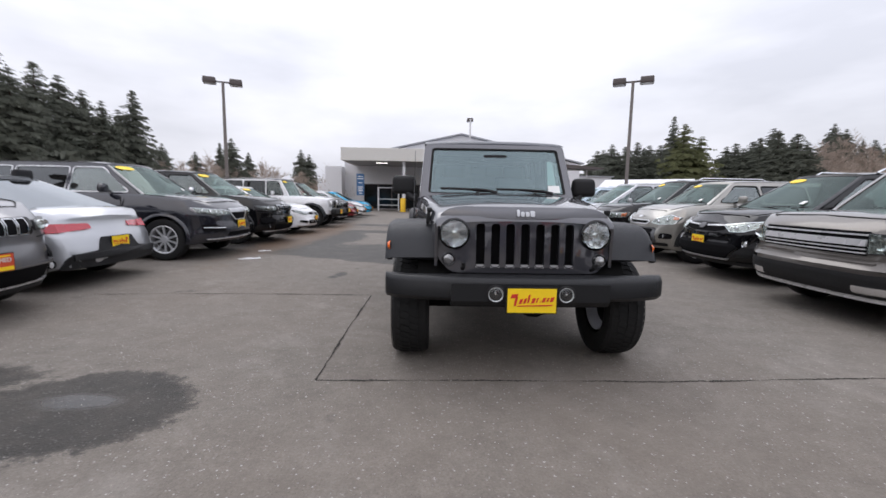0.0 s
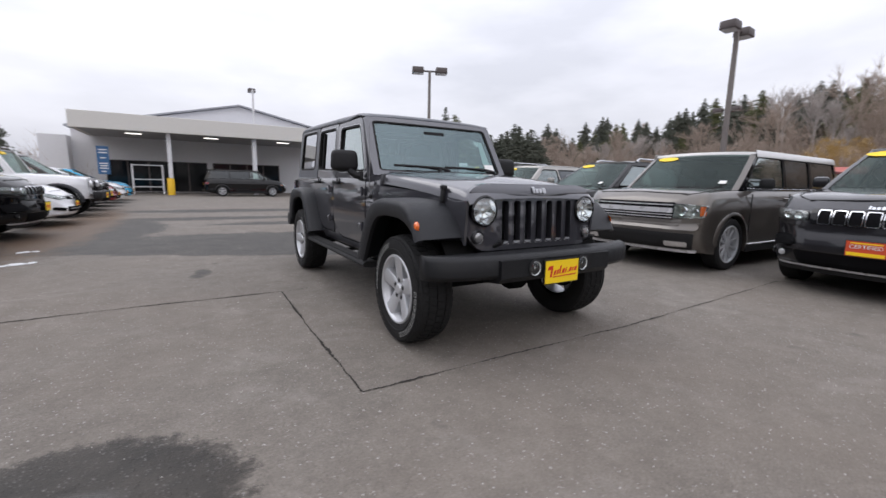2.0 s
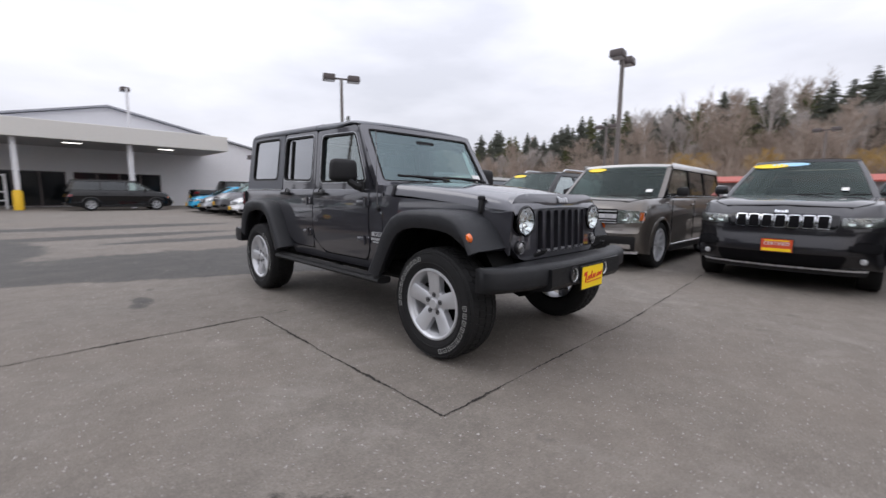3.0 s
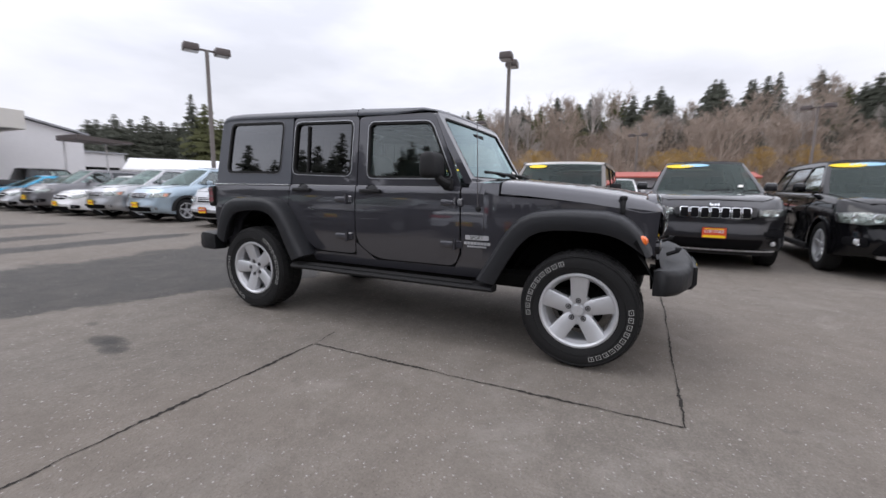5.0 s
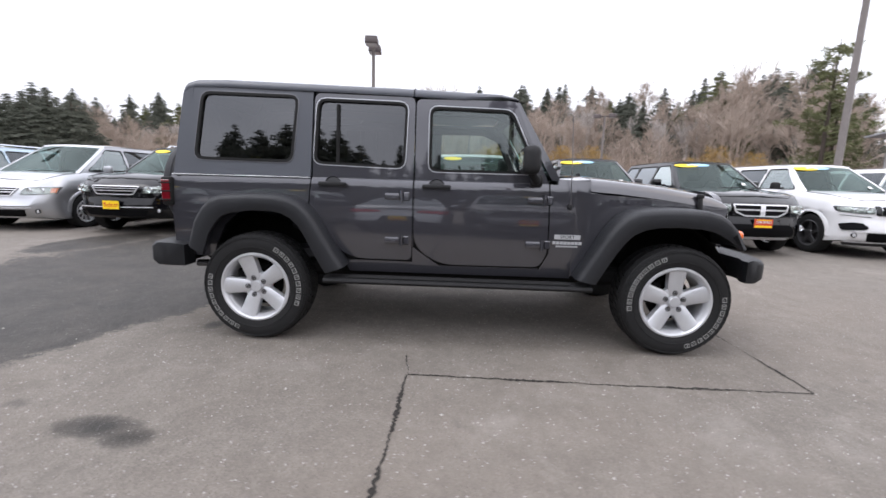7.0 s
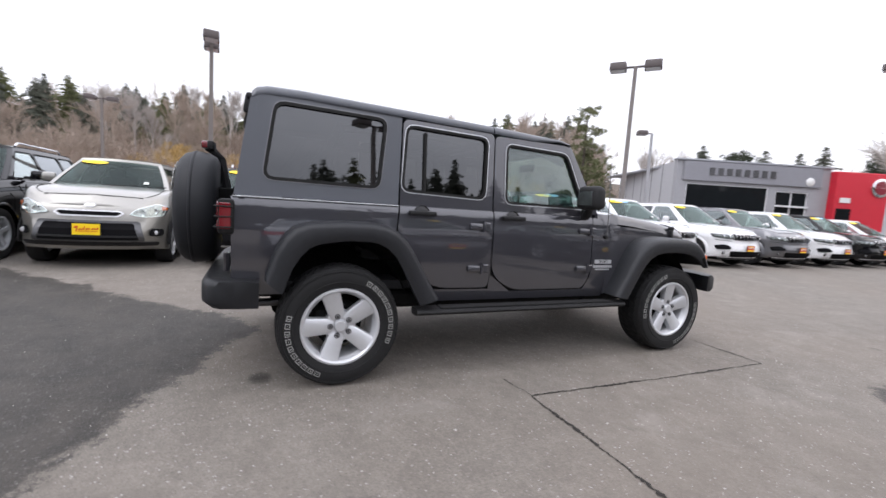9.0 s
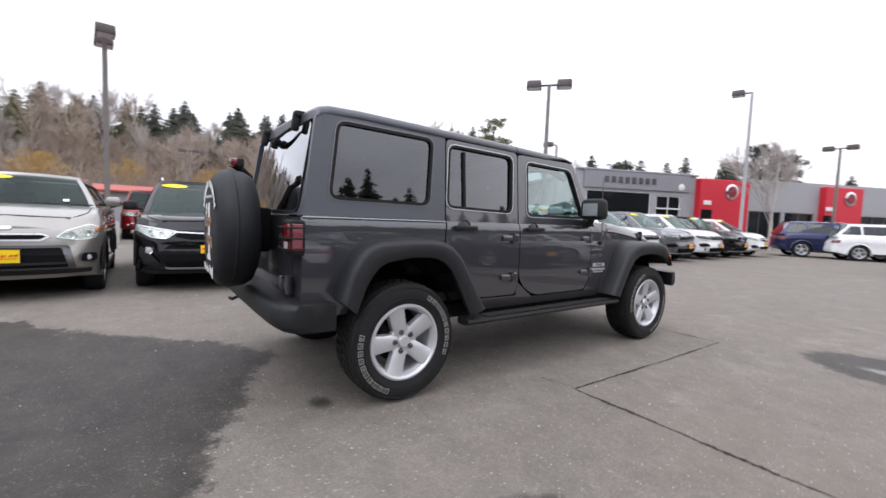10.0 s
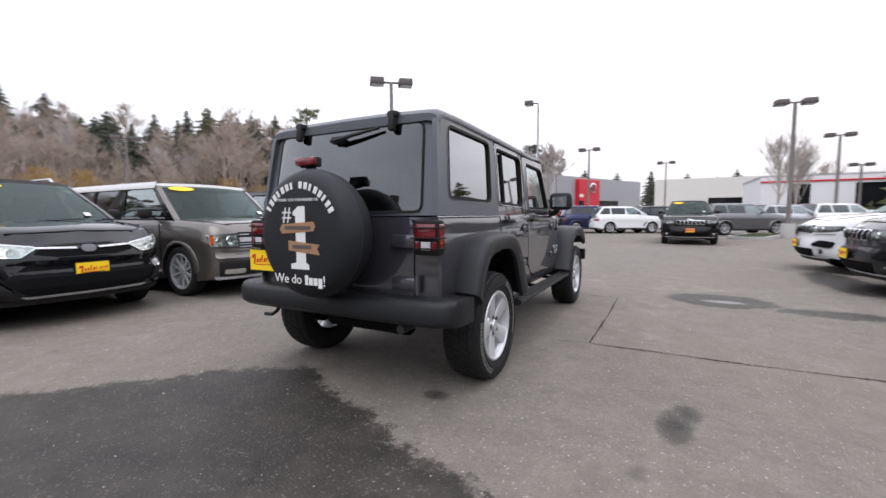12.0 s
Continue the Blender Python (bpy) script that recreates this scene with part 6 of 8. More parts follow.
def place(protos, spots):
    """Each prototype stands at the first spot of its kind, the others are copies."""
    used = set()
    for i, x, y, s, turn, wide in spots:
        m = Matrix.Translation((x, y, hill(x, y))) @ Euler((0, 0, turn)).to_matrix().to_4x4() @ Matrix.Diagonal((s * wide, s * wide, s, 1))
        ob = protos[i]
        if i not in used:
            used.add(i)
            ob.matrix_basis = m
        else:
            c = copy_thing(ob, Matrix())
            c.matrix_basis = m


rnd = random.Random(5)
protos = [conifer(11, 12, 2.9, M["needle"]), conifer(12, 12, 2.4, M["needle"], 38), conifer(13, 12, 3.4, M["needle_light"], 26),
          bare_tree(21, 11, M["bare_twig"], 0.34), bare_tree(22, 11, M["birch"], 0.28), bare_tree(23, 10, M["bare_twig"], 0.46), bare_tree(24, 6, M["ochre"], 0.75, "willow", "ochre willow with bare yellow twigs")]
spots = []


def polar(az, dist):
    return (-2 + dist * math.cos(radians(az)), 1 + dist * math.sin(radians(az)))


def tree(i, az, dist, top_deg, base=12.0, wide=1.0):
    """A tree of which the top stands at an elevation, seen from the middle of the walk."""
    x, y = polar(az, dist)
    z = 1.16 + dist * math.tan(radians(top_deg)) - hill(x, y)
    spots.append((i, x, y, max(0.3, z / base), rnd.uniform(0, 6.28), wide))


# tall firs to the north-west and west
for az, top_deg, d in ((134.5, 13.4, 40), (132.5, 12.4, 42), (130.5, 11.2, 44), (129, 10.4, 41), (126, 11.9, 44), (127.3, 9.5, 47), (136.5, 12.5, 38), (115.5, 7.2, 60), (116.8, 6.5, 62), (107, 6.2, 75), (106, 5.6, 76), (123, 6.0, 60), (113.5, 5.5, 66), (119.5, 5.2, 66)):
    tree(rnd.choice((0, 1)), az, d, top_deg, wide=rnd.uniform(1.25, 1.7))
for i in range(56):
    az = 138 + i * 2.15 + rnd.uniform(-0.8, 0.8)
    if az > 246:
        break
    tall = float(np.interp(az, (176, 186, 205, 213, 246), (1.0, 1.14, 1.12, 0.80, 0.6)))
    tree(rnd.choice((0, 0, 1, 2)), az, rnd.uniform(36, 48), rnd.uniform(10.5, 16.0) * tall, wide=rnd.uniform(1.1, 1.5) / max(0.6, tall))
for i in range(60):
    az = 150 + i * 1.6 + rnd.uniform(-0.7, 0.7)
    tree(rnd.choice((0, 0, 1)), az, rnd.uniform(40, 54), rnd.uniform(9.5, 13.0) * float(np.interp(az, (176, 186, 205, 213, 245), (1.0, 1.24, 1.2, 0.84, 0.64))), wide=rnd.uniform(1.3, 1.9))
for i in range(40):
    az = 108 + i * 2.2 + rnd.uniform(-1, 1)
    tree(rnd.choice((3, 4, 5)), az, rnd.uniform(46, 60), (4.6 if az < 125 else 8.5) * rnd.uniform(0.85, 1.15), 11.0)
for az, top_deg in ((150, 15.5), (153.5, 17.0), (157, 17.8), (160.5, 16.8), (164, 15.0)):
    tree(0, az, 34 + (az % 3), top_deg, wide=2.1)
# dark firs to the north-east
for i in range(13):
    tree(rnd.choice((0, 0, 1)), 66 - i * 0.72, rnd.uniform(50, 58), rnd.uniform(6.4, 8.0), wide=rnd.uniform(1.8, 2.6))
for i in range(10):
    tree(rnd.choice((0, 1)), 51.5 - i * 0.85, rnd.uniform(50, 58), (6.6, 6.9, 6.3, 7.0, 7.4, 8.3, 8.0, 7.2, 7.6, 6.6)[i], wide=rnd.uniform(1.8, 2.5))
tree(1, 56.5, 47, 10.6)
tree(2, 55.2, 46, 9.6, wide=1.7)
tree(2, 53.4, 47, 8.0, wide=1.8)
# wooded bank to the east
for i in range(132):
    az = 44 - i * 0.65 + rnd.uniform(-0.6, 0.6)
    el = float(np.interp(az, (-42, -32, -20, -8, 4, 20, 30, 43), (12.0, 12.8, 11.8, 12.8, 12.2, 10.6, 9.3, 8.0)))
    tree(rnd.choice((0, 0, 1, 2)), az, rnd.uniform(68, 90), el * (rnd.uniform(0.86, 1.05) if rnd.random() < 0.45 else rnd.uniform(0.62, 0.90)), wide=rnd.uniform(1.2, 1.9))
for i in range(190):
    az = 46 - i * 0.47 + rnd.uniform(-0.6, 0.6)
    el = float(np.interp(az, (-42, -32, -20, -8, 0, 10, 20, 30, 43), (11.5, 12.2, 11.8, 12.4, 11.6, 10.4, 9.2, 7.6, 6.3)))
    tree(rnd.choice((3, 3, 4, 5)), az, rnd.uniform(54, 86), el * (rnd.uniform(0.60, 0.95) if rnd.random() < 0.86 else rnd.uniform(1.0, 1.2)), 11.0)
for i in range(34):
    az = 44 - i * 2.55 + rnd.uniform(-1, 1)
    tree(rnd.choice((6, 6, 5)) if az < 16 else 5, az, rnd.uniform(46, 56), rnd.uniform(4.0, 6.4), 6.0 if az < 16 else 10.0)
# trees over the dealership
for az, top_deg, d in ((-54, 9.3, 70), (-57, 8.0, 75), (-60, 8.6, 72), (-63, 8.2, 74), (-65, 8.8, 72), (-72, 9.0, 62), (-73.5, 8.6, 64), (-70, 8, 70), (-80, 6, 95), (-84, 5.5, 100), (-88, 5.5, 100), (-92, 5.0, 105), (-97, 5.2, 105)):
    tree(rnd.choice((0, 1)), az, d, top_deg, wide=1.7)
for az, top_deg, d in ((-48, 9.5, 60), (-51, 9, 62), (-75, 7.5, 46), (-101.5, 10.0, 42), (-103, 8.6, 44), (-68, 7.2, 60), (-78, 5.5, 80), (-86, 4.8, 80), (-94, 4.8, 90), (-105, 6, 70), (-112, 5.5, 75), (-120, 6, 70)):
    tree(rnd.choice((3, 4)), az, d, top_deg, 11.0)
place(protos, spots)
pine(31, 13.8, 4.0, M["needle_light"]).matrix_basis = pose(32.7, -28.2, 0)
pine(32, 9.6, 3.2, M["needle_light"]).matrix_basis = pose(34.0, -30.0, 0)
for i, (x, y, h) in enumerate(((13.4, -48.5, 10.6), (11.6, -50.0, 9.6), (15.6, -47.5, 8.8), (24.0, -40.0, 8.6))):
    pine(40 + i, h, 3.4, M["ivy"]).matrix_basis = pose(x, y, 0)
bare_tree(51, 7.6, M["birch"], 0.42, label="leafless street tree before the dealership").matrix_basis = pose(6.0, -27.2, 0)


def island(x, y, a, b, turn):
    """A kerbed planting bed with dry grass."""
    root = empty("planting_bed", pose(x, y, 0, 0, 0, turn), label="kerbed planting bed with short green grass", category="planting bed")
    o = rounded(rect(-a, -b, a, b), min(a, b) * 0.9, 6)
    part("kerb", hoop(o, inset(o, 0.15), lambda u, v, d: (u, v, 0.15 - d), 0.15), M["concrete"], root)
    part("soil", sheet([inset(o, 0.15)], flat("z", 0.12, -1), 0.10), M["grass"], root)
    rnd = random.Random(4)
    verts, faces = [], []
    for _ in range(900):
        gx, gy = rnd.uniform(-a + 0.2, a - 0.2), rnd.uniform(-b + 0.2, b - 0.2)
        c, e = len(verts), rnd.uniform(0, 3.14)
        verts += [(gx - 0.012 * math.cos(e), gy - 0.012 * math.sin(e), 0.11), (gx + 0.012 * math.cos(e), gy + 0.012 * math.sin(e), 0.11), (gx + rnd.gauss(0, 0.03), gy + rnd.gauss(0, 0.03), rnd.uniform(0.16, 0.24))]
        faces.append((c, c + 1, c + 2))
    me = bpy.data.meshes.new("grass")
    me.from_pydata(verts, [], faces)
    me.materials.append(M["grass"])
    new("grass", me).parent = root


island(-5.9, -19.6, 2.6, 0.8, 70)


def thicket(name, az0, az1, d0, d1, count, h0, h1, mat, seed, label, blades=95):
    """A mass of leafless bushes, each a spray of slender blades."""
    rnd = random.Random(seed)
    verts, faces = [], []
    for _ in range(count):
        az, d = rnd.uniform(az0, az1), rnd.uniform(d0, d1)
        x, y = polar(az, d)
        z = hill(x, y)
        h = rnd.uniform(h0, h1) * (0.75 + 0.5 * noise.noise((az * 0.2, d * 0.1, seed)))
        wide = h * rnd.uniform(0.35, 0.6)
        for _ in range(blades):
            a, q = rnd.uniform(0, 6.28), rnd.random() ** 0.5
            bx, by, bz = x + wide * q * math.cos(a) * 0.8, y + wide * q * math.sin(a) * 0.8, z + h * rnd.uniform(0.0, 0.72) * (1.05 - 0.5 * q)
            w, ln, e = rnd.uniform(0.010, 0.030), h * rnd.uniform(0.08, 0.24), rnd.uniform(0, 3.14)
            c = len(verts)
            verts += [(bx - w * math.cos(e), by - w * math.sin(e), bz), (bx + w * math.cos(e), by + w * math.sin(e), bz), (bx + ln * 0.6 * math.cos(a) * q + rnd.gauss(0, 0.30), by + ln * 0.6 * math.sin(a) * q + rnd.gauss(0, 0.30), bz + ln * rnd.uniform(0.35, 1.0))]
            faces.append((c, c + 1, c + 2))
    me = bpy.data.meshes.new(name)
    me.from_pydata(verts, [], faces)
    me.materials.append(mat)
    return tagged(new(name, me), label, "brush", kind="stuff")


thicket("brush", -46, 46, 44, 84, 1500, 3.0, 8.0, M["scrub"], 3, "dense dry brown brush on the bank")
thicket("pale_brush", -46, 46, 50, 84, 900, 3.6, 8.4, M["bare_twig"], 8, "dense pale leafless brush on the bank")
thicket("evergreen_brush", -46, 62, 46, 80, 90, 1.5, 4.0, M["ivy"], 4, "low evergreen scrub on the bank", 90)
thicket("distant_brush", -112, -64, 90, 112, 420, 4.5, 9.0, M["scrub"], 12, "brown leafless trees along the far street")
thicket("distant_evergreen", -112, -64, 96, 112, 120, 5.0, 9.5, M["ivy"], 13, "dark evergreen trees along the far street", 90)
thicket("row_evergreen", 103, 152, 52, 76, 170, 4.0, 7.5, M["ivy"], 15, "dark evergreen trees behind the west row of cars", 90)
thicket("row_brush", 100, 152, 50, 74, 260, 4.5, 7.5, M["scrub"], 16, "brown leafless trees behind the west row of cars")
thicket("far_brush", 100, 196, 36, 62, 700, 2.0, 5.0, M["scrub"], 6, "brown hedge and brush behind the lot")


# ---- loose grit and litter on the asphalt ----
def grit():
    rnd = random.Random(9)
    verts, faces = [], []
    for _ in range(1500):
        x, y = rnd.uniform(-4.2, 4.0), rnd.uniform(-3.2, 6.5)
        s = rnd.uniform(0.0022, 0.0055) if rnd.random() < 0.96 else rnd.uniform(0.006, 0.011)
        c = len(verts)
        a = rnd.uniform(0, 6.28)
        for k in range(4):
            verts.append((x + s * math.cos(a + k * 1.57) * rnd.uniform(0.7, 1.3), y + s * math.sin(a + k * 1.57) * rnd.uniform(0.7, 1.3), 0.0))
        verts.append((x, y, s * 0.9))
        faces += [(c + k, c + (k + 1) % 4, c + 4) for k in range(4)]
    me = bpy.data.meshes.new("grit")
    me.from_pydata(verts, [], faces)
    me.materials.append(plain("pale_grit", (0.42, 0.40, 0.37), 0.9, 0, 0.3, 30.0))
    return tagged(new("grit", me), "pale loose grit scattered over the asphalt", "grit", kind="stuff")


grit()


def lump(x, y, a, b, h, seed, turn):
    rnd = random.Random(seed)
    rings = []
    for f, z in ((1.0, 0.0), (0.92, 0.5), (0.6, 0.9), (0.15, 1.0)):
        rings.append([(a * f * math.cos(q) * rnd.uniform(0.85, 1.1), b * f * math.sin(q) * rnd.uniform(0.85, 1.1), h * z) for q in [2 * math.pi * i / 14 for i in range(14)]])
    ob = part("snow_lump", loft(rings), plain("old_snow", (0.72, 0.73, 0.75), 0.8, 0, 0.2, 30.0, 0.5), smooth=60)
    ob.matrix_basis = pose(x, y, 0, 0, 0, turn)
    return tagged(ob, "small dirty white lump melting on the asphalt", "snow")


lump(-4.05, 4.62, 0.11, 0.06, 0.020, 1, 20)
lump(-3.92, 4.70, 0.07, 0.04, 0.014, 3, 60)
lump(-4.17, 4.56, 0.05, 0.03, 0.012, 4, 0)
lump(-4.25, 5.75, 0.09, 0.045, 0.016, 2, 40)
lump(-4.13, 5.79, 0.05, 0.03, 0.012, 5, 10)


# ---- the four-door off-road car in the middle of the aisle ----
hero = empty("offroad_car", pose(0, 0, 0), label="dark grey four-door off-road car with black flares standing in the aisle", category="car")
PAINT, FLARE, TOPM, TRIM, GASK = M["gunmetal"], M["flare"], M["hardtop"], M["trim"], M["gasket"]


def side_out(z):
    """Half width of the body at a height."""
    return float(np.interp(z, (0.48, 0.56, 0.70, 0.85, 1.05, 1.14, 1.166, 1.172, 1.70, 1.78), (0.742, 0.764, 0.780, 0.785, 0.782, 0.774, 0.764, 0.752, 0.705, 0.695)))


def on_side(sg, lift=0.0):
    return lambda u, v, d: (sg * (side_out(v) + lift - d), u, v)


def fender_x(y):
    return float(np.interp(y, (-0.46, -0.40, 0.0, 0.35, 0.62, 0.75), (0.600, 0.612, 0.672, 0.732, 0.780, 0.783)))


ZC = (0.56, 0.63, 0.70, 0.78, 0.85, 0.95, 1.05, 1.11, 1.14, 1.166, 1.172, 1.3, 1.45, 1.6)
R_DOOR = rounded([(2.548, 1.756), (2.562, 1.17), (2.585, 0.93), (2.335, 0.60), (1.845, 0.598), (1.840, 1.742)], [0.05, 0.0, 0.10, 0.16, 0.05, 0.05], 5)
F_DOOR = rounded([(1.831, 1.728), (1.831, 0.70), (1.64, 0.574), (0.93, 0.578), (0.880, 0.68), (0.893, 1.17), (1.145, 1.728)], [0.04, 0.12, 0.12, 0.06, 0.05, 0.0, 0.05], 5)
R_WIN = rounded([(2.516, 1.706), (2.542, 1.280), (1.918, 1.263), (1.903, 1.691)], 0.05)
F_WIN = rounded([(1.722, 1.668), (1.722, 1.247), (0.985, 1.247), (1.172, 1.652)], [0.045, 0.045, 0.03, 0.05])
Q_WIN = rounded([(3.350, 1.741), (3.410, 1.288), (2.715, 1.281), (2.672, 1.726)], 0.055)

for sg in (1, -1):
    arch = [(2.30, 0.50), (2.36, 0.62), (2.44, 0.74), (2.54, 0.85), (2.66, 0.92), (2.9, 0.94), (3.08, 0.92), (3.2, 0.82), (3.28, 0.66), (3.30, 0.58)]
    out = [(0.70, 0.50), *arch, (3.575, 0.58), (3.585, 1.166), (2.572, 1.166), (2.595, 0.925), (2.34, 0.588), (1.839, 0.586), (1.8365, 1.166), (1.8345, 1.166), (1.8345, 0.695), (1.645, 0.562), (0.925, 0.566), (0.868, 0.675), (0.883, 1.166), (0.70, 1.166)]
    part("side_panel", sheet([out], on_side(sg), 0.02, vcuts=ZC), PAINT, hero)
    # dark inner skin behind the door gaps
    part("inner_panel", sheet([[(0.72, 0.50), (2.30, 0.50), (2.50, 0.86), (2.62, 0.95), (2.62, 1.16), (0.72, 1.16)]], on_side(sg, -0.03), 0.01, vcuts=ZC), GASK, hero)
    for nm, o, wn_, hinge_y, handle_y, gl in (("front_door", F_DOOR, F_WIN, 0.955, 1.675, "door_glass"), ("rear_door", R_DOOR, R_WIN, 1.955, 2.408, "privacy")):
        dr = part(nm, sheet([o, wn_], on_side(sg, 0.004), 0.035, vcuts=ZC), PAINT, hero)
        part("glass", sheet([inset(wn_, -0.01)], on_side(sg, -0.014), 0.004, vcuts=ZC, back=False), M[gl], dr, "clear green-tinted glass" if gl == "door_glass" else "dark privacy glass")
        part("window_seal", hoop(inset(wn_, -0.015), inset(wn_, 0.004), on_side(sg, 0.009), 0.022), GASK, dr)
        # the seal's edge highlight, put in as a thin silver hoop
        part("seal_highlight", hoop(inset(wn_, -0.021), inset(wn_, -0.0145), on_side(sg, 0.009), 0.010), M["silver"], dr)
        hx = side_out(1.12) + 0.004
        part("handle_dish", lathe([(0.001, 0.001), (0.052, 0.001), (0.060, 0.006), (0.064, 0.0)], 20, "x", (sg * hx, handle_y, 1.118)), M["black_paint"], dr)
        bm = box((sg * (hx + 0.028), handle_y, 1.128), (0.022, 0.200, 0.030), 0.010, 2)
        for q in (-0.08, 0.08):
            add_box(bm, (sg * (hx + 0.012), handle_y + q, 1.128), (0.03, 0.035, 0.028), 0.008)
        part("door_handle", bm, TRIM, dr)
        if nm == "front_door":
            part("lock", lathe([(0.001, 0.008), (0.012, 0.008), (0.015, 0.004), (0.016, 0.0)], 14, "x", (sg * hx if sg > 0 else -hx - 0.004, handle_y + 0.095, 1.055)), M["chrome"], dr)
        for z in (1.055, 0.745):
            hx2 = side_out(z)
            bm = box((sg * (hx2 + 0.016), hinge_y + 0.03, z), (0.022, 0.105, 0.044), 0.007, 2, taper=(0.7, 0.96))
            add_tube(bm, [(sg * (hx2 + 0.022), hinge_y - 0.035, z - 0.040), (sg * (hx2 + 0.022), hinge_y - 0.035, z + 0.040)], 0.012, 10)
            add_box(bm, (sg * (hx2 + 0.010), hinge_y - 0.070, z), (0.016, 0.045, 0.060), 0.006)
            part("hinge", bm, PAINT, dr)
    part("division_bar", box((sg * (side_out(1.47) - 0.006), 2.385, 1.475), (0.020, 0.022, 0.415), 0.004, 1, pose(0, 0, 0, 0, sg * -5.0, 0)), GASK, hero)
    # hardtop quarter
    qo = rounded([(2.560, 1.778), (2.576, 1.176), (3.572, 1.176), (3.486, 1.794)], [0.02, 0.0, 0.0, 0.06])
    qp = part("hardtop_side", sheet([qo, Q_WIN], on_side(sg, 0.008), 0.03, vcuts=ZC), TOPM, hero)
    part("quarter_glass", sheet([inset(Q_WIN, -0.012)], on_side(sg, -0.004), 0.004, vcuts=ZC, back=False), M["privacy"], qp, "dark privacy glass")
    part("quarter_seal", hoop(inset(Q_WIN, -0.012), inset(Q_WIN, 0.008), on_side(sg, 0.013), 0.016), GASK, qp)
    # edge highlight again, put in as a grey hoop
    part("seal_highlight", hoop(inset(Q_WIN, -0.017), inset(Q_WIN, -0.0125), on_side(sg, 0.012), 0.010), M["midgrey"], qp)
    part("belt_moulding", box((sg * 0.768, 3.075, 1.168), (0.022, 1.00, 0.007), 0.002), M["alloy"], hero, "thin bright belt strip")
    # wing beside the bonnet, flares
    fo_ = [(0.705, 0.52), (0.60, 0.66), (0.48, 0.84), (0.34, 0.95), (0.1, 0.96), (-0.12, 0.95), (-0.30, 0.88), (-0.42, 0.74), (-0.44, 1.03), (0.0, 1.075), (0.4, 1.10), (0.705, 1.118)]
    part("front_wing", sheet([fo_], lambda u, v, d: (sg * (fender_x(u) - d - 0.02 * max(0, 0.75 - v)), u, v), 0.02, ucuts=(-0.3, -0.15, 0.0, 0.2, 0.35, 0.5, 0.62)), PAINT, hero)
    part("cowl_side", sheet([[(0.598, 1.105), (0.705, 1.112), (0.705, 1.166), (0.83, 1.166), (0.82, 1.205), (0.598, 1.195)]], lambda u, v, d: (sg * (0.766 - 0.5 * max(0, v - 1.17) - d), u, v), 0.03), PAINT, hero)
    for ox in ([(0.70, 0.53), (0.64, 0.63), (0.58, 0.73), (0.53, 0.82), (0.47, 0.905), (0.40, 0.972), (0.32, 1.008), (0.21, 1.024), (0.05, 1.03), (-0.13, 1.024), (-0.22, 1.002), (-0.28, 0.965), (-0.335, 0.91), (-0.405, 0.79)],
               [(2.30, 0.56), (2.365, 0.66), (2.425, 0.76), (2.485, 0.86), (2.54, 0.94), (2.61, 1.003), (2.69, 1.037), (2.785, 1.050), (2.95, 1.051), (3.16, 1.034), (3.24, 1.003), (3.295, 0.945), (3.345, 0.86), (3.395, 0.69)]):
        rear = ox[0][0] > 1
        ix = ([(0.565, 0.50), (0.525, 0.575), (0.48, 0.655), (0.435, 0.73), (0.39, 0.795), (0.335, 0.85), (0.265, 0.885), (0.18, 0.902), (0.05, 0.908), (-0.09, 0.902), (-0.17, 0.888), (-0.225, 0.868), (-0.285, 0.835), (-0.375, 0.77)] if not rear else
              [(2.43, 0.51), (2.48, 0.595), (2.525, 0.68), (2.57, 0.765), (2.615, 0.838), (2.67, 0.890), (2.73, 0.920), (2.795, 0.933), (2.94, 0.935), (3.10, 0.910), (3.155, 0.884), (3.20, 0.835), (3.245, 0.765), (3.30, 0.61)])
        rings = []
        for (y, z), (yi, zi) in zip(ox, ix):
            x0 = (side_out(z) if rear else fender_x(y)) - 0.03
            n_ = Vector((y - yi, z - zi)).normalized() * 0.022
            xe = 0.945
            rings.append([(sg * x0, y, z), (sg * (x0 + 0.05), y, z + 0.004), (sg * (xe - 0.045), y, z), (sg * (xe - 0.012), y - n_.x * 0.6, z - n_.y * 0.6), (sg * xe, y - n_.x * 1.7, z - n_.y * 1.7),
                          (sg * (xe - 0.012), yi + n_.x, zi + n_.y), (sg * (xe - 0.02), yi, zi), (sg * (xe - 0.05), yi, zi), (sg * (xe - 0.055), yi + n_.x * 1.5, zi + n_.y * 1.5), (sg * x0, y - n_.x * 1.6, z - n_.y * 1.6)])
        part("fender_flare", loft(rings), FLARE, hero, smooth=50)
        # wheel housing
        cy, r_ = (2.946, 0.50) if rear else (0.03, 0.50)
        rr = [[(sg * x, cy + r_ * math.cos(a), 0.36 + (0.56 if not rear else 0.54) * math.sin(a)) for a in [radians(24 + 11 * i) for i in range(13)]] for x in (0.48, 0.60, 0.72 if not rear else 0.76)]
        bm = loft(rr, closed=False, caps=False)
        bm.faces.new([bm.verts.new(p) for p in rr[0]])
        part("wheel_housing", bm, M["under"], hero)
    part("marker_lamp", lathe([(0.001, 0.022), (0.020, 0.018), (0.030, 0.006), (0.032, 0.0)] if sg > 0 else [(0.001, -0.022), (0.020, -0.018), (0.030, -0.006), (0.032, 0.0)], 18, "x", (sg * 0.912, -0.345, 0.868)), M["amber"], hero, "round amber side marker")
    # mirrors
    bm = box((sg * 0.912, 1.055, 1.322), (0.245, 0.12, 0.186), 0.045, 3, taper=(0.93, 0.9))
    mr = part("door_mirror", bm, TRIM, hero, "black folding door mirror")
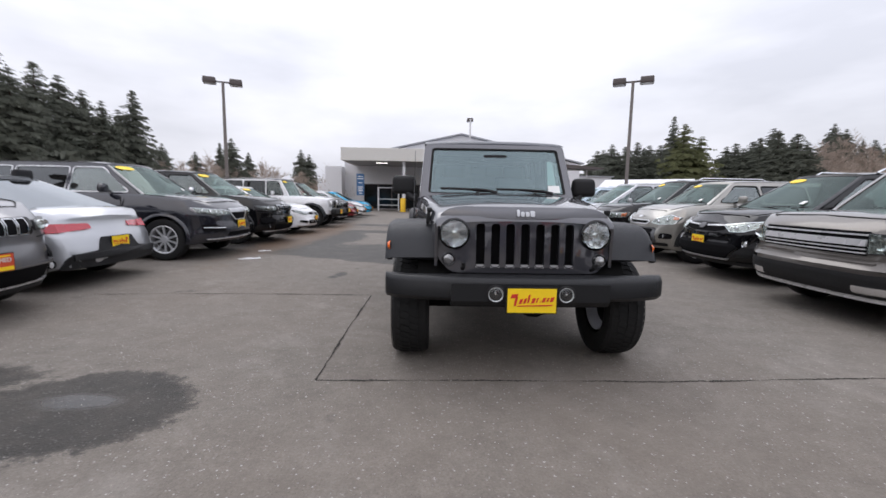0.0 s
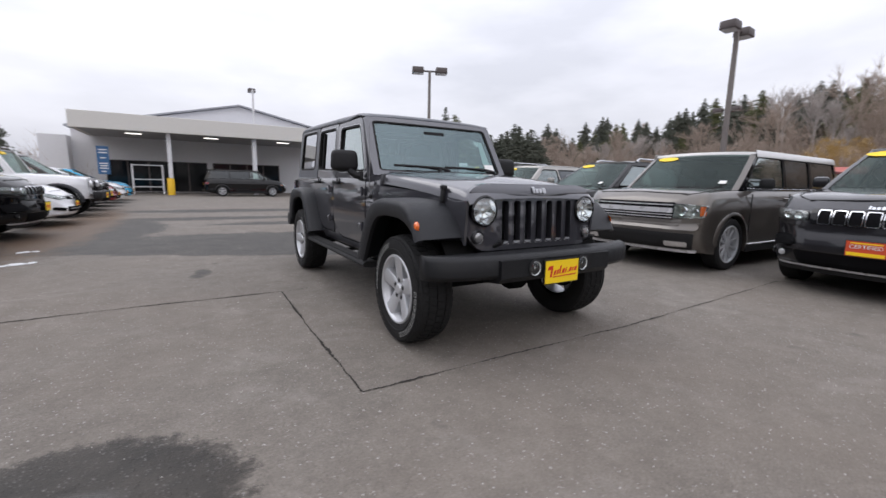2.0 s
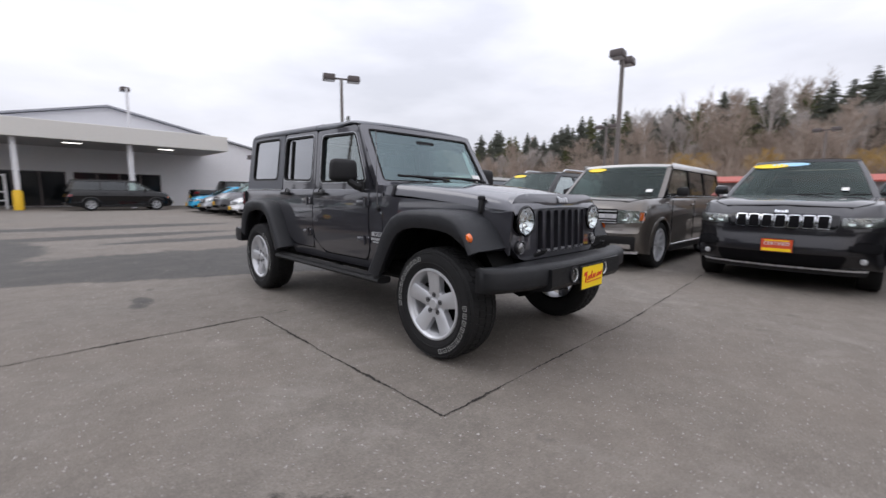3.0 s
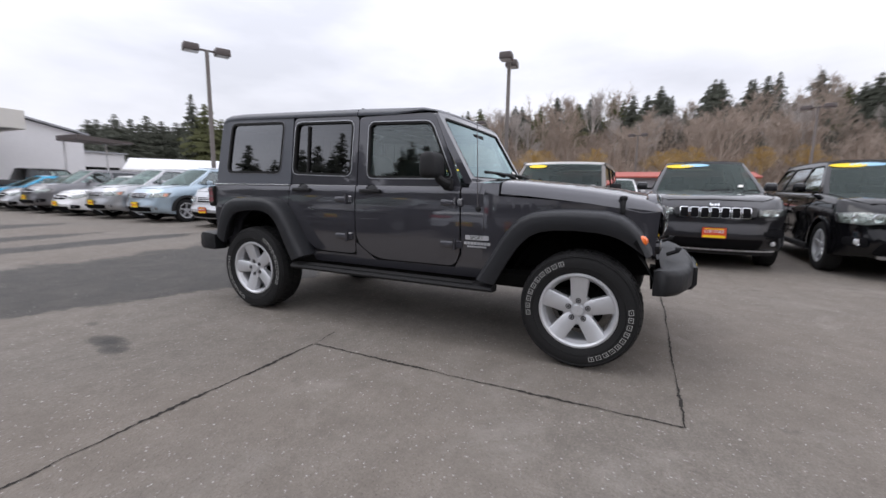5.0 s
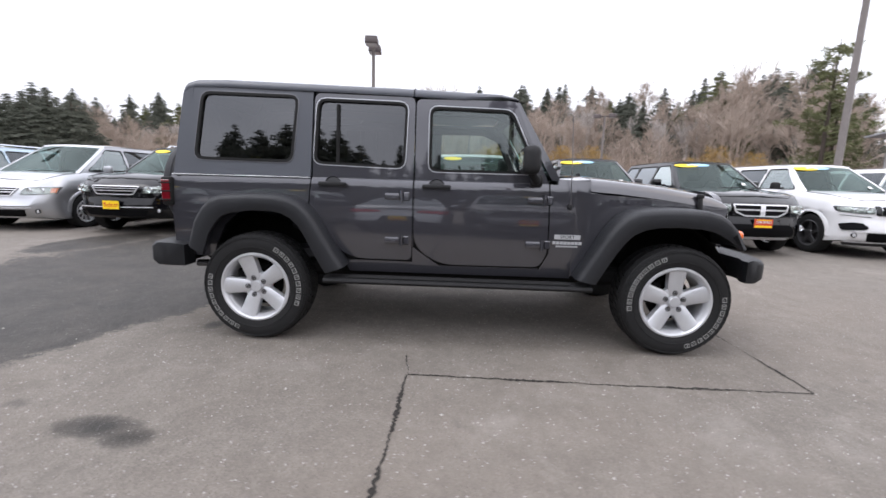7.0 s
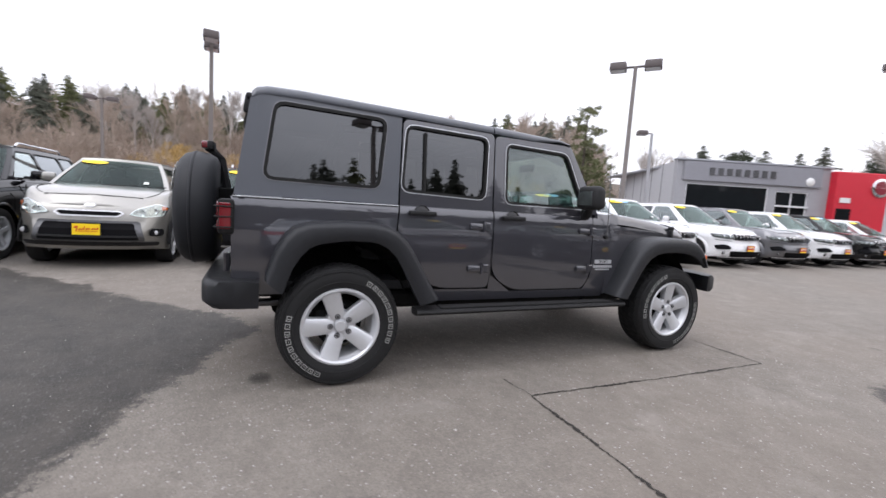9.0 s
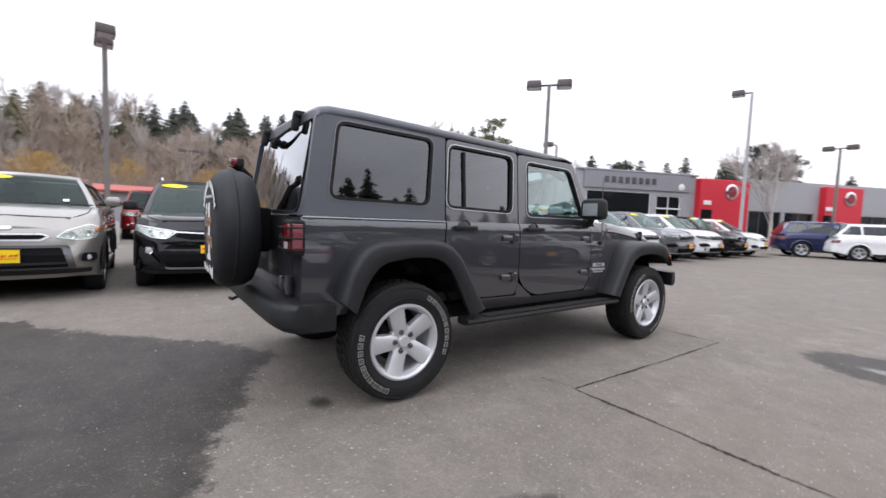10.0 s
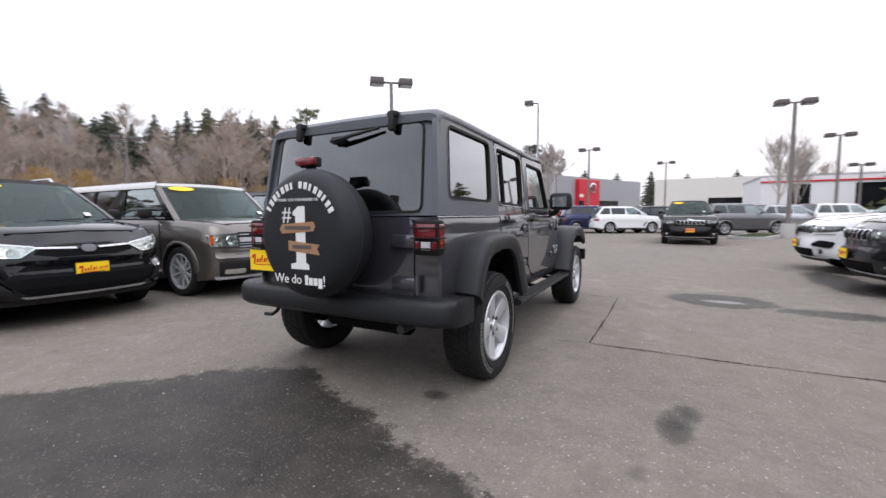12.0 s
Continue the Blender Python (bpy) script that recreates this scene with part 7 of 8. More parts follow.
    part("mirror_glass", box((sg * 0.912, 1.1140, 1.318), (0.150, 0.003, 0.110)), M["chrome"], mr)
    bm = tube([(sg * 0.775, 0.985, 1.190), (sg * 0.83, 0.995, 1.195), (sg * 0.865, 1.02, 1.225), (sg * 0.875, 1.045, 1.27)], [0.036, 0.033, 0.03, 0.03], 10)
    add_box(bm, (sg * 0.785, 0.985, 1.19), (0.03, 0.085, 0.085), 0.015, 2)
    part("mirror_arm", bm, TRIM, mr)
    # step
    bm = B()
    add_loft(bm, [[(sg * x, y, z) for x, z in ((0.79, 0.465), (0.80, 0.484), (0.89, 0.485), (0.915, 0.474), (0.922, 0.458), (0.908, 0.440), (0.85, 0.432), (0.80, 0.436))] for y in (0.58, 0.60, 1.5, 2.42, 2.45)])
    st_ = part("side_step", bm, TRIM, hero, "black tubular side step")
    part("tread_pad", box((sg * 0.865, 1.5, 0.487), (0.085, 1.55, 0.008), 0.003), M["rubber"], st_)
    for y in (0.85, 1.5, 2.2):
        part("bracket", box((sg * 0.74, y, 0.45), (0.16, 0.04, 0.03), 0.006), M["under"], st_)
    # bonnet latch
    bm = box((sg * 0.652, -0.215, 1.062), (0.026, 0.032, 0.105), 0.010, 2, pose(0, 0, 0, 0, sg * -6, 0))
    add_box(bm, (sg * 0.644, -0.215, 1.112), (0.040, 0.048, 0.034), 0.012, 2)
    part("bonnet_latch", bm, TRIM, hero)
    # tail lamps
    bm = box((sg * 0.716, 3.607, 1.045), (0.172, 0.085, 0.206), 0.018, 2)
    tl = part("tail_light", bm, M["gasket"], hero)
    part("red_lens", box((sg * 0.716, 3.650, 1.083), (0.140, 0.016, 0.092), 0.012, 2), M["red_lens"], tl)
    part("reverse_lens", box((sg * 0.716, 3.648, 0.998), (0.070, 0.014, 0.055), 0.008, 1), M["white_lens"], tl)
    part("red_lens", box((sg * (0.716 + 0.054), 3.648, 0.998), (0.032, 0.014, 0.055), 0.006, 1), M["red_lens"], tl)
    part("red_lens", box((sg * (0.716 - 0.054), 3.648, 0.998), (0.032, 0.014, 0.055), 0.006, 1), M["red_lens"], tl)
    part("side_lens", box((sg * 0.803, 3.612, 1.05), (0.006, 0.06, 0.15), 0.003), M["red_lens"], tl)
    bm = B()
    for z in (0.985, 1.045, 1.105):
        add_tube(bm, [(sg * 0.615, 3.64, z), (sg * 0.625, 3.668, z), (sg * 0.79, 3.668, z), (sg * 0.808, 3.65, z), (sg * 0.808, 3.57, z)], 0.0045, 5)
    part("lamp_guard", bm, GASK, tl)

# badges on the wing
for sg in (-1, 1):
    rz_ = -90 if sg < 0 else 90
    bp = part("badge", sheet([rounded(rect(0.655, 0.788, 0.835, 0.820), 0.004)], lambda u, v, d: (sg * (0.7915 - d), u, v), 0.010), M["alloy"], hero, "bright model badge plate")
    lettering("badge_lettering", "SPORT", 0.034, pose(sg * 0.7920, 0.745, 0.804, 90, 0, rz_), M["black_ink"], bp, 0.001)
    for i in range(8):
        part("badge_bar", sheet([rect(0.845 - 0.026 * i - 0.020, 0.752, 0.845 - 0.026 * i, 0.772)], lambda u, v, d: (sg * (0.7900 - d), u, v), 0.010), M["alloy"], bp)
    for i in range(9):
        part("badge_bar", sheet([rect(0.82 - 0.017 * i - 0.012, 0.732, 0.82 - 0.017 * i, 0.743)], lambda u, v, d: (sg * (0.7900 - d), u, v), 0.010), M["alloy"], bp)

# bonnet, cowl and windscreen
rings = []
for y, hx, ze, cr in ((0.590, 0.735, 1.214, 0.030), (0.4, 0.722, 1.202, 0.032), (0.2, 0.697, 1.183, 0.034), (0.0, 0.668, 1.162, 0.036), (-0.2, 0.638, 1.134, 0.036), (-0.34, 0.615, 1.108, 0.034), (-0.41, 0.604, 1.088, 0.030), (-0.445, 0.594, 1.062, 0.026), (-0.458, 0.585, 1.032, 0.018)):
    dz = 0.088 if y > -0.4 else 0.06 if y > -0.43 else 0.03
    half = [(hx + 0.006, ze - dz), (hx - 0.002, ze - dz * 0.6), (hx - 0.014, ze - 0.022), (hx - 0.036, ze - 0.007), (hx - 0.075, ze + 0.001), (hx * 0.74, ze + cr * 0.38), (hx * 0.50, ze + cr * 0.78), (hx * 0.25, ze + cr * 0.95), (0.0, ze + cr)]
    rings.append([(x, y, z) for x, z in half] + [(-x, y, z) for x, z in reversed(half[:-1])])
bm = loft(rings, closed=False, caps=False)
part("bonnet", bm, PAINT, hero, smooth=50)
part("cowl", loft([[(x, y, 1.205 + 0.035 * (1 - (x / 0.73) ** 4) - dz) for x in (-0.73, -0.70, -0.5, 0, 0.5, 0.70, 0.73)] + [(0.73, y, 1.10), (-0.73, y, 1.10)] for y, dz in ((0.602, 0), (0.72, 0.006), (0.83, 0.012))]), PAINT, hero, smooth=50)
part("cowl_vent", loft([[(x, y, z + 0.038 * (1 - (x / 0.73) ** 4)) for x in (-0.52, -0.3, 0, 0.3, 0.52)] for y, z in ((0.66, 1.206), (0.79, 1.200))], closed=False, caps=False), TRIM, hero)


def on_screen(lift=0.0):
    return lambda u, v, d: (u, 0.805 + 0.325 * v + d - lift - 0.02 * (1 - (u / 0.72) ** 2), 1.195 + 0.545 * v + 0.5 * lift)


UC = (-0.5, -0.25, 0.0, 0.25, 0.5)
scr_o = rounded([(-0.735, 0.0), (0.735, 0.0), (0.700, 1.0), (-0.700, 1.0)], [0, 0, 0.06, 0.06])
scr_i = rounded([(-0.668, 0.085), (0.668, 0.085), (0.636, 0.925), (-0.636, 0.925)], 0.05)
fr = part("windscreen_frame", sheet([scr_o, scr_i], on_screen(), 0.06, ucuts=UC), PAINT, hero)
part("windscreen", sheet([inset(scr_i, -0.012)], on_screen(-0.012), 0.004, ucuts=UC, back=False), M["screen"], fr, "green-tinted windscreen")
part("windscreen_seal", sheet([inset(scr_i, -0.008), inset(scr_i, 0.022)], on_screen(-0.004), 0.012, ucuts=UC), GASK, fr)
part("window_slip", sheet([rect(0.500, 0.13, 0.615, 0.26)], on_screen(-0.006), 0.001), M["paper"], fr, "white paper slip inside the glass")
part("window_sheet", sheet([[(0.505, 0.28), (0.59, 0.27), (0.575, 0.70), (0.525, 0.72)]], on_screen(-0.02), 0.001), M["paper"], fr, "pale paper sheet inside the glass")
for x0, x1 in ((-0.45, -0.02), (0.08, 0.50)):
    bm = tube([(x1, 0.70, 1.252), (x1 - 0.10, 0.725, 1.276), (x0 + 0.12, 0.758, 1.286)], [0.018, 0.014, 0.011], 6)
    add_tube(bm, [(x0 - 0.10, 0.782, 1.288), (x0 + 0.12, 0.766, 1.286), (x0 + 0.34, 0.766, 1.266)], 0.012, 6)
    part("wiper", bm, TRIM, hero)
for x in (-0.22, 0.30):
    part("washer_jet", box((x, 0.55, 1.252), (0.03, 0.035, 0.02), 0.006), TRIM, hero)


# roof panels
def roof_part(name, ys, split=False):
    rings = []
    for y in ys:
        z = float(np.interp(y, (1.122, 1.145, 1.25, 1.9, 3.2, 3.40, 3.46, 3.49), (1.739, 1.757, 1.780, 1.806, 1.843, 1.840, 1.824, 1.794)))
        rx = float(np.interp(y, (1.08, 1.3, 2.6, 3.45), (0.690, 0.700, 0.702, 0.695)))
        k = float(np.interp(y, (1.122, 1.145, 1.5), (0.12, 0.35, 1.0)))
        half = [(rx + 0.012, z - 0.062 * k), (rx + 0.016, z - 0.045 * k), (rx + 0.004, z - 0.020 * k), (rx - 0.03, z - 0.004), (rx - 0.09, z + 0.002), (rx * 0.5, z + 0.012), (0.0, z + 0.015)]
        low_ = [(0.0, z - 0.03 * k), (rx - 0.06, z - 0.045 * k)]
        rings.append([(x, y, zz) for x, zz in half] + [(-x, y, zz) for x, zz in reversed(half[:-1])] + [(-low_[1][0], y, low_[1][1]), (low_[1][0], y, low_[1][1])])
    return part(name, loft(rings), TOPM, hero, smooth=45)


roof_part("front_roof_panel", (1.122, 1.132, 1.145, 1.18, 1.25, 1.5, 1.845))
roof_part("hardtop_roof", (1.853, 2.2, 2.6, 3.0, 3.2, 3.40, 3.46, 3.485))
part("roof_gutter", box((0.0, 1.849, 1.80), (1.30, 0.012, 0.02)), GASK, hero)

# tail: hardtop rear frame, lift glass, tailgate
def on_tail(lift=0.0):
    return lambda u, v, d: (u, 3.580 - 0.105 * max(0.0, (v - 1.17) / 0.58) - 0.035 * (abs(u) / 0.75) ** 6 + lift - d, v)


TC_ = (-0.7, -0.66, -0.6, 0.6, 0.66, 0.7)
to = [(-0.752, 1.176), (0.752, 1.176), (0.706, 1.798), (-0.706, 1.798)]
gi = rounded([(-0.640, 1.200), (0.640, 1.200), (0.609, 1.752), (-0.609, 1.752)], 0.05)
tf = part("hardtop_rear", sheet([to, inset(gi, 0.03)], on_tail(), 0.03, ucuts=TC_), TOPM, hero)
part("lift_glass", sheet([gi], on_tail(0.008), 0.004, back=False), M["privacy"], tf, "dark lift-up rear glass")
part("glass_border", hoop(inset(gi, -0.006), inset(gi, 0.006), on_tail(0.010), 0.010), GASK, tf)
for x in (-0.40, 0.40):
    bm = box((x, 3.512, 1.766), (0.042, 0.050, 0.120), 0.014, 2, pose(0, 0, 0, 8))
    add_box(bm, (x, 3.482, 1.814), (0.07, 0.09, 0.04), 0.014, 2)
    part("glass_hinge", bm, TRIM, tf)
bm = tube([(0.02, 3.512, 1.690), (0.05, 3.538, 1.682), (-0.10, 3.538, 1.705), (-0.26, 3.523, 1.728)], [0.020, 0.018, 0.012, 0.008], 6)
add_box(bm, (0.05, 3.513, 1.687), (0.09, 0.05, 0.05), 0.015, 2)
add_tube(bm, [(0.10, 3.528, 1.682), (-0.12, 3.533, 1.713), (-0.30, 3.518, 1.735)], 0.010, 6)
part("rear_wiper", bm, TRIM, tf)
part("rear_panel", sheet([[(-0.765, 0.60), (0.765, 0.60), (0.770, 1.166), (-0.770, 1.166)], rect(-0.600, 0.625, 0.600, 1.150)], on_tail(0.005), 0.03, ucuts=TC_), PAINT, hero)
tg = part("tailgate", sheet([rounded(rect(-0.592, 0.632, 0.592, 1.150), 0.03)], on_tail(0.010), 0.03), PAINT, hero)
for z in (1.02, 0.76):
    bm = box((-0.55, 3.607, z), (0.20, 0.03, 0.08), 0.01, 2)
    add_tube(bm, [(-0.635, 3.612, z - 0.055), (-0.635, 3.612, z + 0.055)], 0.018, 8)
    part("hinge", bm, PAINT, tg)
part("gate_handle", box((0.50, 3.612, 1.05), (0.16, 0.04, 0.05), 0.014, 2), TRIM, tg)
plate_card(hero, lambda u, v, d: (0.690 - u, 3.625 - d, 0.850 + v), "yellow", "red_ink")

# spare wheel with its cover, brake lamp
SX, SZ = -0.03, 1.066
prof = [(0.001, 3.955), (0.20, 3.955), (0.30, 3.950), (0.350, 3.935), (0.385, 3.905), (0.402, 3.86), (0.404, 3.82), (0.396, 3.765), (0.372, 3.720), (0.33, 3.70), (0.001, 3.70)]
prof = [(r_ * 0.970, y) for r_, y in prof]
sw = part("spare_wheel_cover", lathe(prof, 56, "y", (SX, 0, SZ)), M["vinyl"], hero, "black vinyl spare wheel cover with printed lettering", smooth=50)
part("cover_seam", lathe([(0.391, 3.835), (0.396, 3.842), (0.396, 3.850), (0.389, 3.857)], 56, "y", (SX, 0, SZ)), M["vinyl"], sw)
part("spare_carrier", box((SX, 3.655, SZ), (0.22, 0.13, 0.30), 0.02, 2), M["under"], sw)
bm = box((0.055, 3.80, 1.515), (0.150, 0.050, 0.052), 0.012, 2)
bl = part("brake_lamp", bm, M["red_lens"], hero, "red high brake lamp on a stalk")
bm = tube([(0.055, 3.66, 1.20), (0.055, 3.70, 1.42), (0.055, 3.785, 1.505)], [0.03, 0.03, 0.035], 8)
add_box(bm, (0.055, 3.764, 1.513), (0.160, 0.045, 0.062), 0.012, 2)
part("stalk", bm, TRIM, bl)
PY = 3.957


def print_on_cover(name, loops, mat, lift=0.0):
    bm = B()
    for lp in loops:
        add_sheet(bm, [lp], lambda u, v, d: (SX - u, PY + lift - d, SZ + v), 0.003)
    return part(name, bm, M[mat], sw)


# dealer's name in an arc as plain bars, the rest as it reads
arc = []
for a in [150 - 8.0 * i for i in range(7)] + [88 - 8.0 * i for i in range(8)]:
    a0, a1 = radians(a), radians(a - (5.0 if int(a) % 3 else 3.4))
    arc.append([(r_ * math.cos(q), r_ * math.sin(q)) for r_, q in ((0.272, a0), (0.272, a1), (0.312, a1), (0.312, a0))])
for bar in arc:
    print_on_cover("cover_lettering", [bar], "white_ink")
mt = lambda x, z, s=1: pose(SX - x, PY + 0.001, SZ + z, 90, 0, 180)
lettering("lettering", "THANK YOU FOR MAKING US", 0.0245, mt(-0.005, 0.205), M["white_ink"], sw, 0.001)
lettering("lettering", "#", 0.13, mt(-0.095, 0.120), M["white_ink"], sw, 0.001)
print_on_cover("numeral", [[(-0.045, 0.115), (-0.045, 0.135), (0.0, 0.168), (0.052, 0.168), (0.052, -0.165), (0.075, -0.175), (0.075, -0.205), (-0.07, -0.205), (-0.07, -0.175), (-0.025, -0.165), (-0.025, 0.110)]], "white_ink")
print_on_cover("ribbon", [[(-0.135, 0.005), (-0.155, 0.030), (-0.135, 0.062), (0.118, 0.078), (0.135, 0.050), (0.118, 0.022)]], "ribbon", 0.003)
print_on_cover("ribbon", [[(-0.085, -0.095), (-0.085, -0.035), (0.165, -0.055), (0.145, -0.080), (0.165, -0.115)]], "ribbon", 0.003)
print_on_cover("ribbon_bar", [rect(-0.11, 0.030, 0.10, 0.052)], "bronze", 0.005)
print_on_cover("ribbon_bar", [rect(-0.05, -0.082, 0.10, -0.060)], "bronze", 0.005)
lettering("lettering", "We do", 0.080, mt(-0.100, -0.268), M["white_ink"], sw, 0.001)
for bar in (rect(0.040, -0.295, 0.062, -0.238), rect(0.070, -0.295, 0.100, -0.252), rect(0.107, -0.295, 0.137, -0.252), rect(0.144, -0.310, 0.174, -0.252)):
    print_on_cover("cover_lettering", [bar], "white_ink")
lettering("lettering", "!", 0.088, mt(0.192, -0.268), M["white_ink"], sw, 0.001)

# bumpers
def bumper_ring(y_of, z0, z1, xs, back):
    rings = []
    for x in xs:
        y = y_of(abs(x))
        b = back(abs(x))
        sgn = -1 if b > y else 1
        c = 0.022
        rings.append([(x, y - sgn * c * 0.0, z0 + c * 1.2), (x, y, z0 + c * 1.6), (x, y, z1 - c * 1.6), (x, y - sgn * c, z1 - c * 0.3), (x, y - sgn * c * 2, z1), (x, b, z1 - 0.01), (x, b, z0), (x, y - sgn * c * 1.4, z0)])
    return loft(rings)


xs = (-0.930, -0.915, -0.86, -0.78, -0.62, -0.55, -0.53, -0.30, 0, 0.30, 0.53, 0.55, 0.62, 0.78, 0.86, 0.915, 0.930)
fy = lambda x: float(np.interp(x, (0, 0.30, 0.53, 0.55, 0.62, 0.78, 0.86, 0.915, 0.93), (-0.680, -0.676, -0.658, -0.648, -0.646, -0.608, -0.575, -0.525, -0.490)))
part("front_bumper", bumper_ring(fy, 0.550, 0.704, xs, lambda x: -0.46 if x < 0.8 else -0.42), M["bumper"], hero, smooth=40)
part("bumper_step", loft([[(x, y, z) for y, z in ((-0.685, 0.672), (-0.688, 0.560), (-0.66, 0.525), (-0.50, 0.505), (-0.50, 0.672))] for x in (-0.50, -0.46, 0.46, 0.50)]), M["bumper"], hero, smooth=40)
part("valance", loft([[(x, y, z) for y, z in ((-0.62, 0.53), (-0.58, 0.50), (-0.42, 0.48), (-0.42, 0.53))] for x in (-0.42, -0.36, 0.36, 0.42)]), M["under"], hero)
for x in (-0.222, 0.222):
    fl = part("fog_lamp", lathe([(0.058, -0.715), (0.060, -0.738), (0.050, -0.742), (0.046, -0.730)], 24, "y", (x, 0.042, 0.607)), TRIM, hero)
    part("fog_reflector", lathe([(0.001, -0.712), (0.02, -0.716), (0.038, -0.726), (0.047, -0.735)], 20, "y", (x, 0.042, 0.607)), M["white_lens"], fl)
    part("fog_lens", lathe([(0.001, -0.742), (0.030, -0.739), (0.046, -0.733)], 20, "y", (x, 0.042, 0.607)), M["clear"], fl)
    part("bulb_cap", lathe([(0.001, -0.730), (0.012, -0.728), (0.014, -0.714)], 12, "y", (x, 0.042, 0.607)), M["chrome"], fl)
plate_card(hero, lambda u, v, d: (u, -0.710 + d, 0.574 + v), "yellow", "red_ink")
for x in (-0.42, 0.44):
    part("tow_hook", tube([(x, -0.50, 0.735), (x, -0.57, 0.765), (x, -0.585, 0.775), (x, -0.55, 0.775)], 0.014, 6), TRIM, hero)
ry = lambda x: float(np.interp(x, (0, 0.45, 0.68, 0.72, 0.80, 0.87, 0.910, 0.925), (3.745, 3.743, 3.738, 3.735, 3.722, 3.695, 3.655, 3.56)))
xs = (-0.925, -0.910, -0.87, -0.80, -0.72, -0.68, -0.45, 0, 0.45, 0.68, 0.72, 0.80, 0.87, 0.910, 0.925)
part("rear_bumper", bumper_ring(ry, 0.532, 0.690, xs, lambda x: 3.50 if x < 0.75 else 3.425), M["bumper"], hero, smooth=40)
part("hitch", tube([(0.50, 3.66, 0.53), (0.50, 3.69, 0.50), (0.50, 3.73, 0.485), (0.56, 3.74, 0.485)], 0.013, 6), TRIM, hero, "black tow hook")
part("exhaust_tip", tube([(-0.50, 3.3, 0.47), (-0.50, 3.60, 0.465)], 0.028, 12), M["dark_alloy"], hero)

# grille
GZ = 1.155
go = rounded([(-0.500, 0.700), (0.500, 0.700), (0.590, 0.80), (0.612, 0.98), (0.560, GZ - 0.045), (0.45, GZ - 0.01), (-0.45, GZ - 0.01), (-0.560, GZ - 0.045), (-0.612, 0.98), (-0.590, 0.80)], 0.05)


def on_grille(lift=0.0):
    return lambda u, v, d: (u, -0.470 + 0.02 * (v - 0.7) / 0.45 + 0.05 * (abs(u) / 0.61) ** 3 - lift + d + 0.03 * max(0, (v - 1.08) / 0.07) ** 2, v)


slots = [rounded(rect(-0.3 + 0.1 * i - 0.032, 0.742, -0.3 + 0.1 * i + 0.032, 1.036), 0.026, 4) for i in range(7)]
holes = slots + [circle((s_ * 0.475, 0.965), 0.098, 28) for s_ in (-1, 1)]
GU = (-0.5, -0.4, 0.4, 0.5)
gr = part("grille", sheet([go, *holes], on_grille(), 0.05, ucuts=GU, vcuts=(0.8, 1.07, 1.1, 1.125)), PAINT, hero)
for s_ in slots:
    part("slot_rim", hoop(inset(s_, -0.004), inset(s_, 0.003), on_grille(0.004), 0.03), PAINT, gr)
    lo = [(u, v) for u, v in s_ if v < 0.78]
    part("slot_foot", sheet([rounded(rect(min(u for u, v in lo), 0.738, max(u for u, v in lo), 0.760), 0.010)], on_grille(0.003), 0.02), M["silver"], gr)
part("radiator", box((0, -0.385, 0.89), (0.80, 0.02, 0.36)), M["grille_dark"], gr)
em = [rounded(rect(u0, 1.083, u0 + w_, 1.083 + h_), 0.008) for u0, w_, h_ in ((-0.062, 0.020, 0.045), (-0.036, 0.026, 0.032), (-0.004, 0.026, 0.032), (0.028, 0.030, 0.038))]
bm = B()
for e_ in em:
    add_sheet(bm, [e_], on_grille(0.010), 0.008)
part("emblem", bm, M["silver"], gr, "bright raised maker's emblem")
for s_ in (-1, 1):
    x = s_ * 0.475
    hl = part("headlight", lathe([(0.099, -0.445), (0.104, -0.462), (0.094, -0.470), (0.088, -0.455)], 32, "y", (x, 0, 0.965)), M["black_paint"], hero)
    part("reflector", lathe([(0.001, -0.385), (0.03, -0.390), (0.06, -0.410), (0.080, -0.440), (0.090, -0.462)], 32, "y", (x, 0, 0.965)), M["lamp_cup"], hl)
    part("bulb_shield", lathe([(0.001, -0.445), (0.018, -0.440), (0.022, -0.425), (0.022, -0.390)], 16, "y", (x, 0, 0.965)), M["chrome"], hl)
    bm = B()
    for q in range(3):
        add_box(bm, (x, -0.432, 0.965), (0.150, 0.006, 0.006), 0, 1, pose(0, 0, 0, 0, 60 * q + 30, 0))
    part("reflector_rib", bm, M["lamp_cup"], hl)
    part("headlight_lens", lathe([(0.001, -0.492), (0.03, -0.490), (0.06, -0.483), (0.080, -0.473), (0.091, -0.462)], 32, "y", (x, 0, 0.965)), M["clear"], hl)
    tn = part("turn_lamp", lathe([(0.001, -0.485), (0.020, -0.482), (0.033, -0.474), (0.037, -0.455)], 20, "y", (s_ * 0.512, 0.018, 0.790)), M["headlamp"], hero)
    part("turn_rim", lathe([(0.036, -0.470), (0.042, -0.474), (0.047, -0.468), (0.047, -0.440)], 20, "y", (s_ * 0.512, 0.018, 0.790)), M["graphite"], tn)

# antenna
an = part("antenna", tube([(-0.785, 0.742, 1.02), (-0.800, 0.742, 1.06), (-0.795, 0.752, 1.35), (-0.790, 0.765, 1.63)], [0.008, 0.0042, 0.0032, 0.0028], 6), M["midgrey"], hero)
part("antenna_base", lathe([(0.001, -0.025), (0.016, -0.022), (0.022, 0.0)], 12, "x", (-0.782, 0.742, 1.015)), TRIM, an)

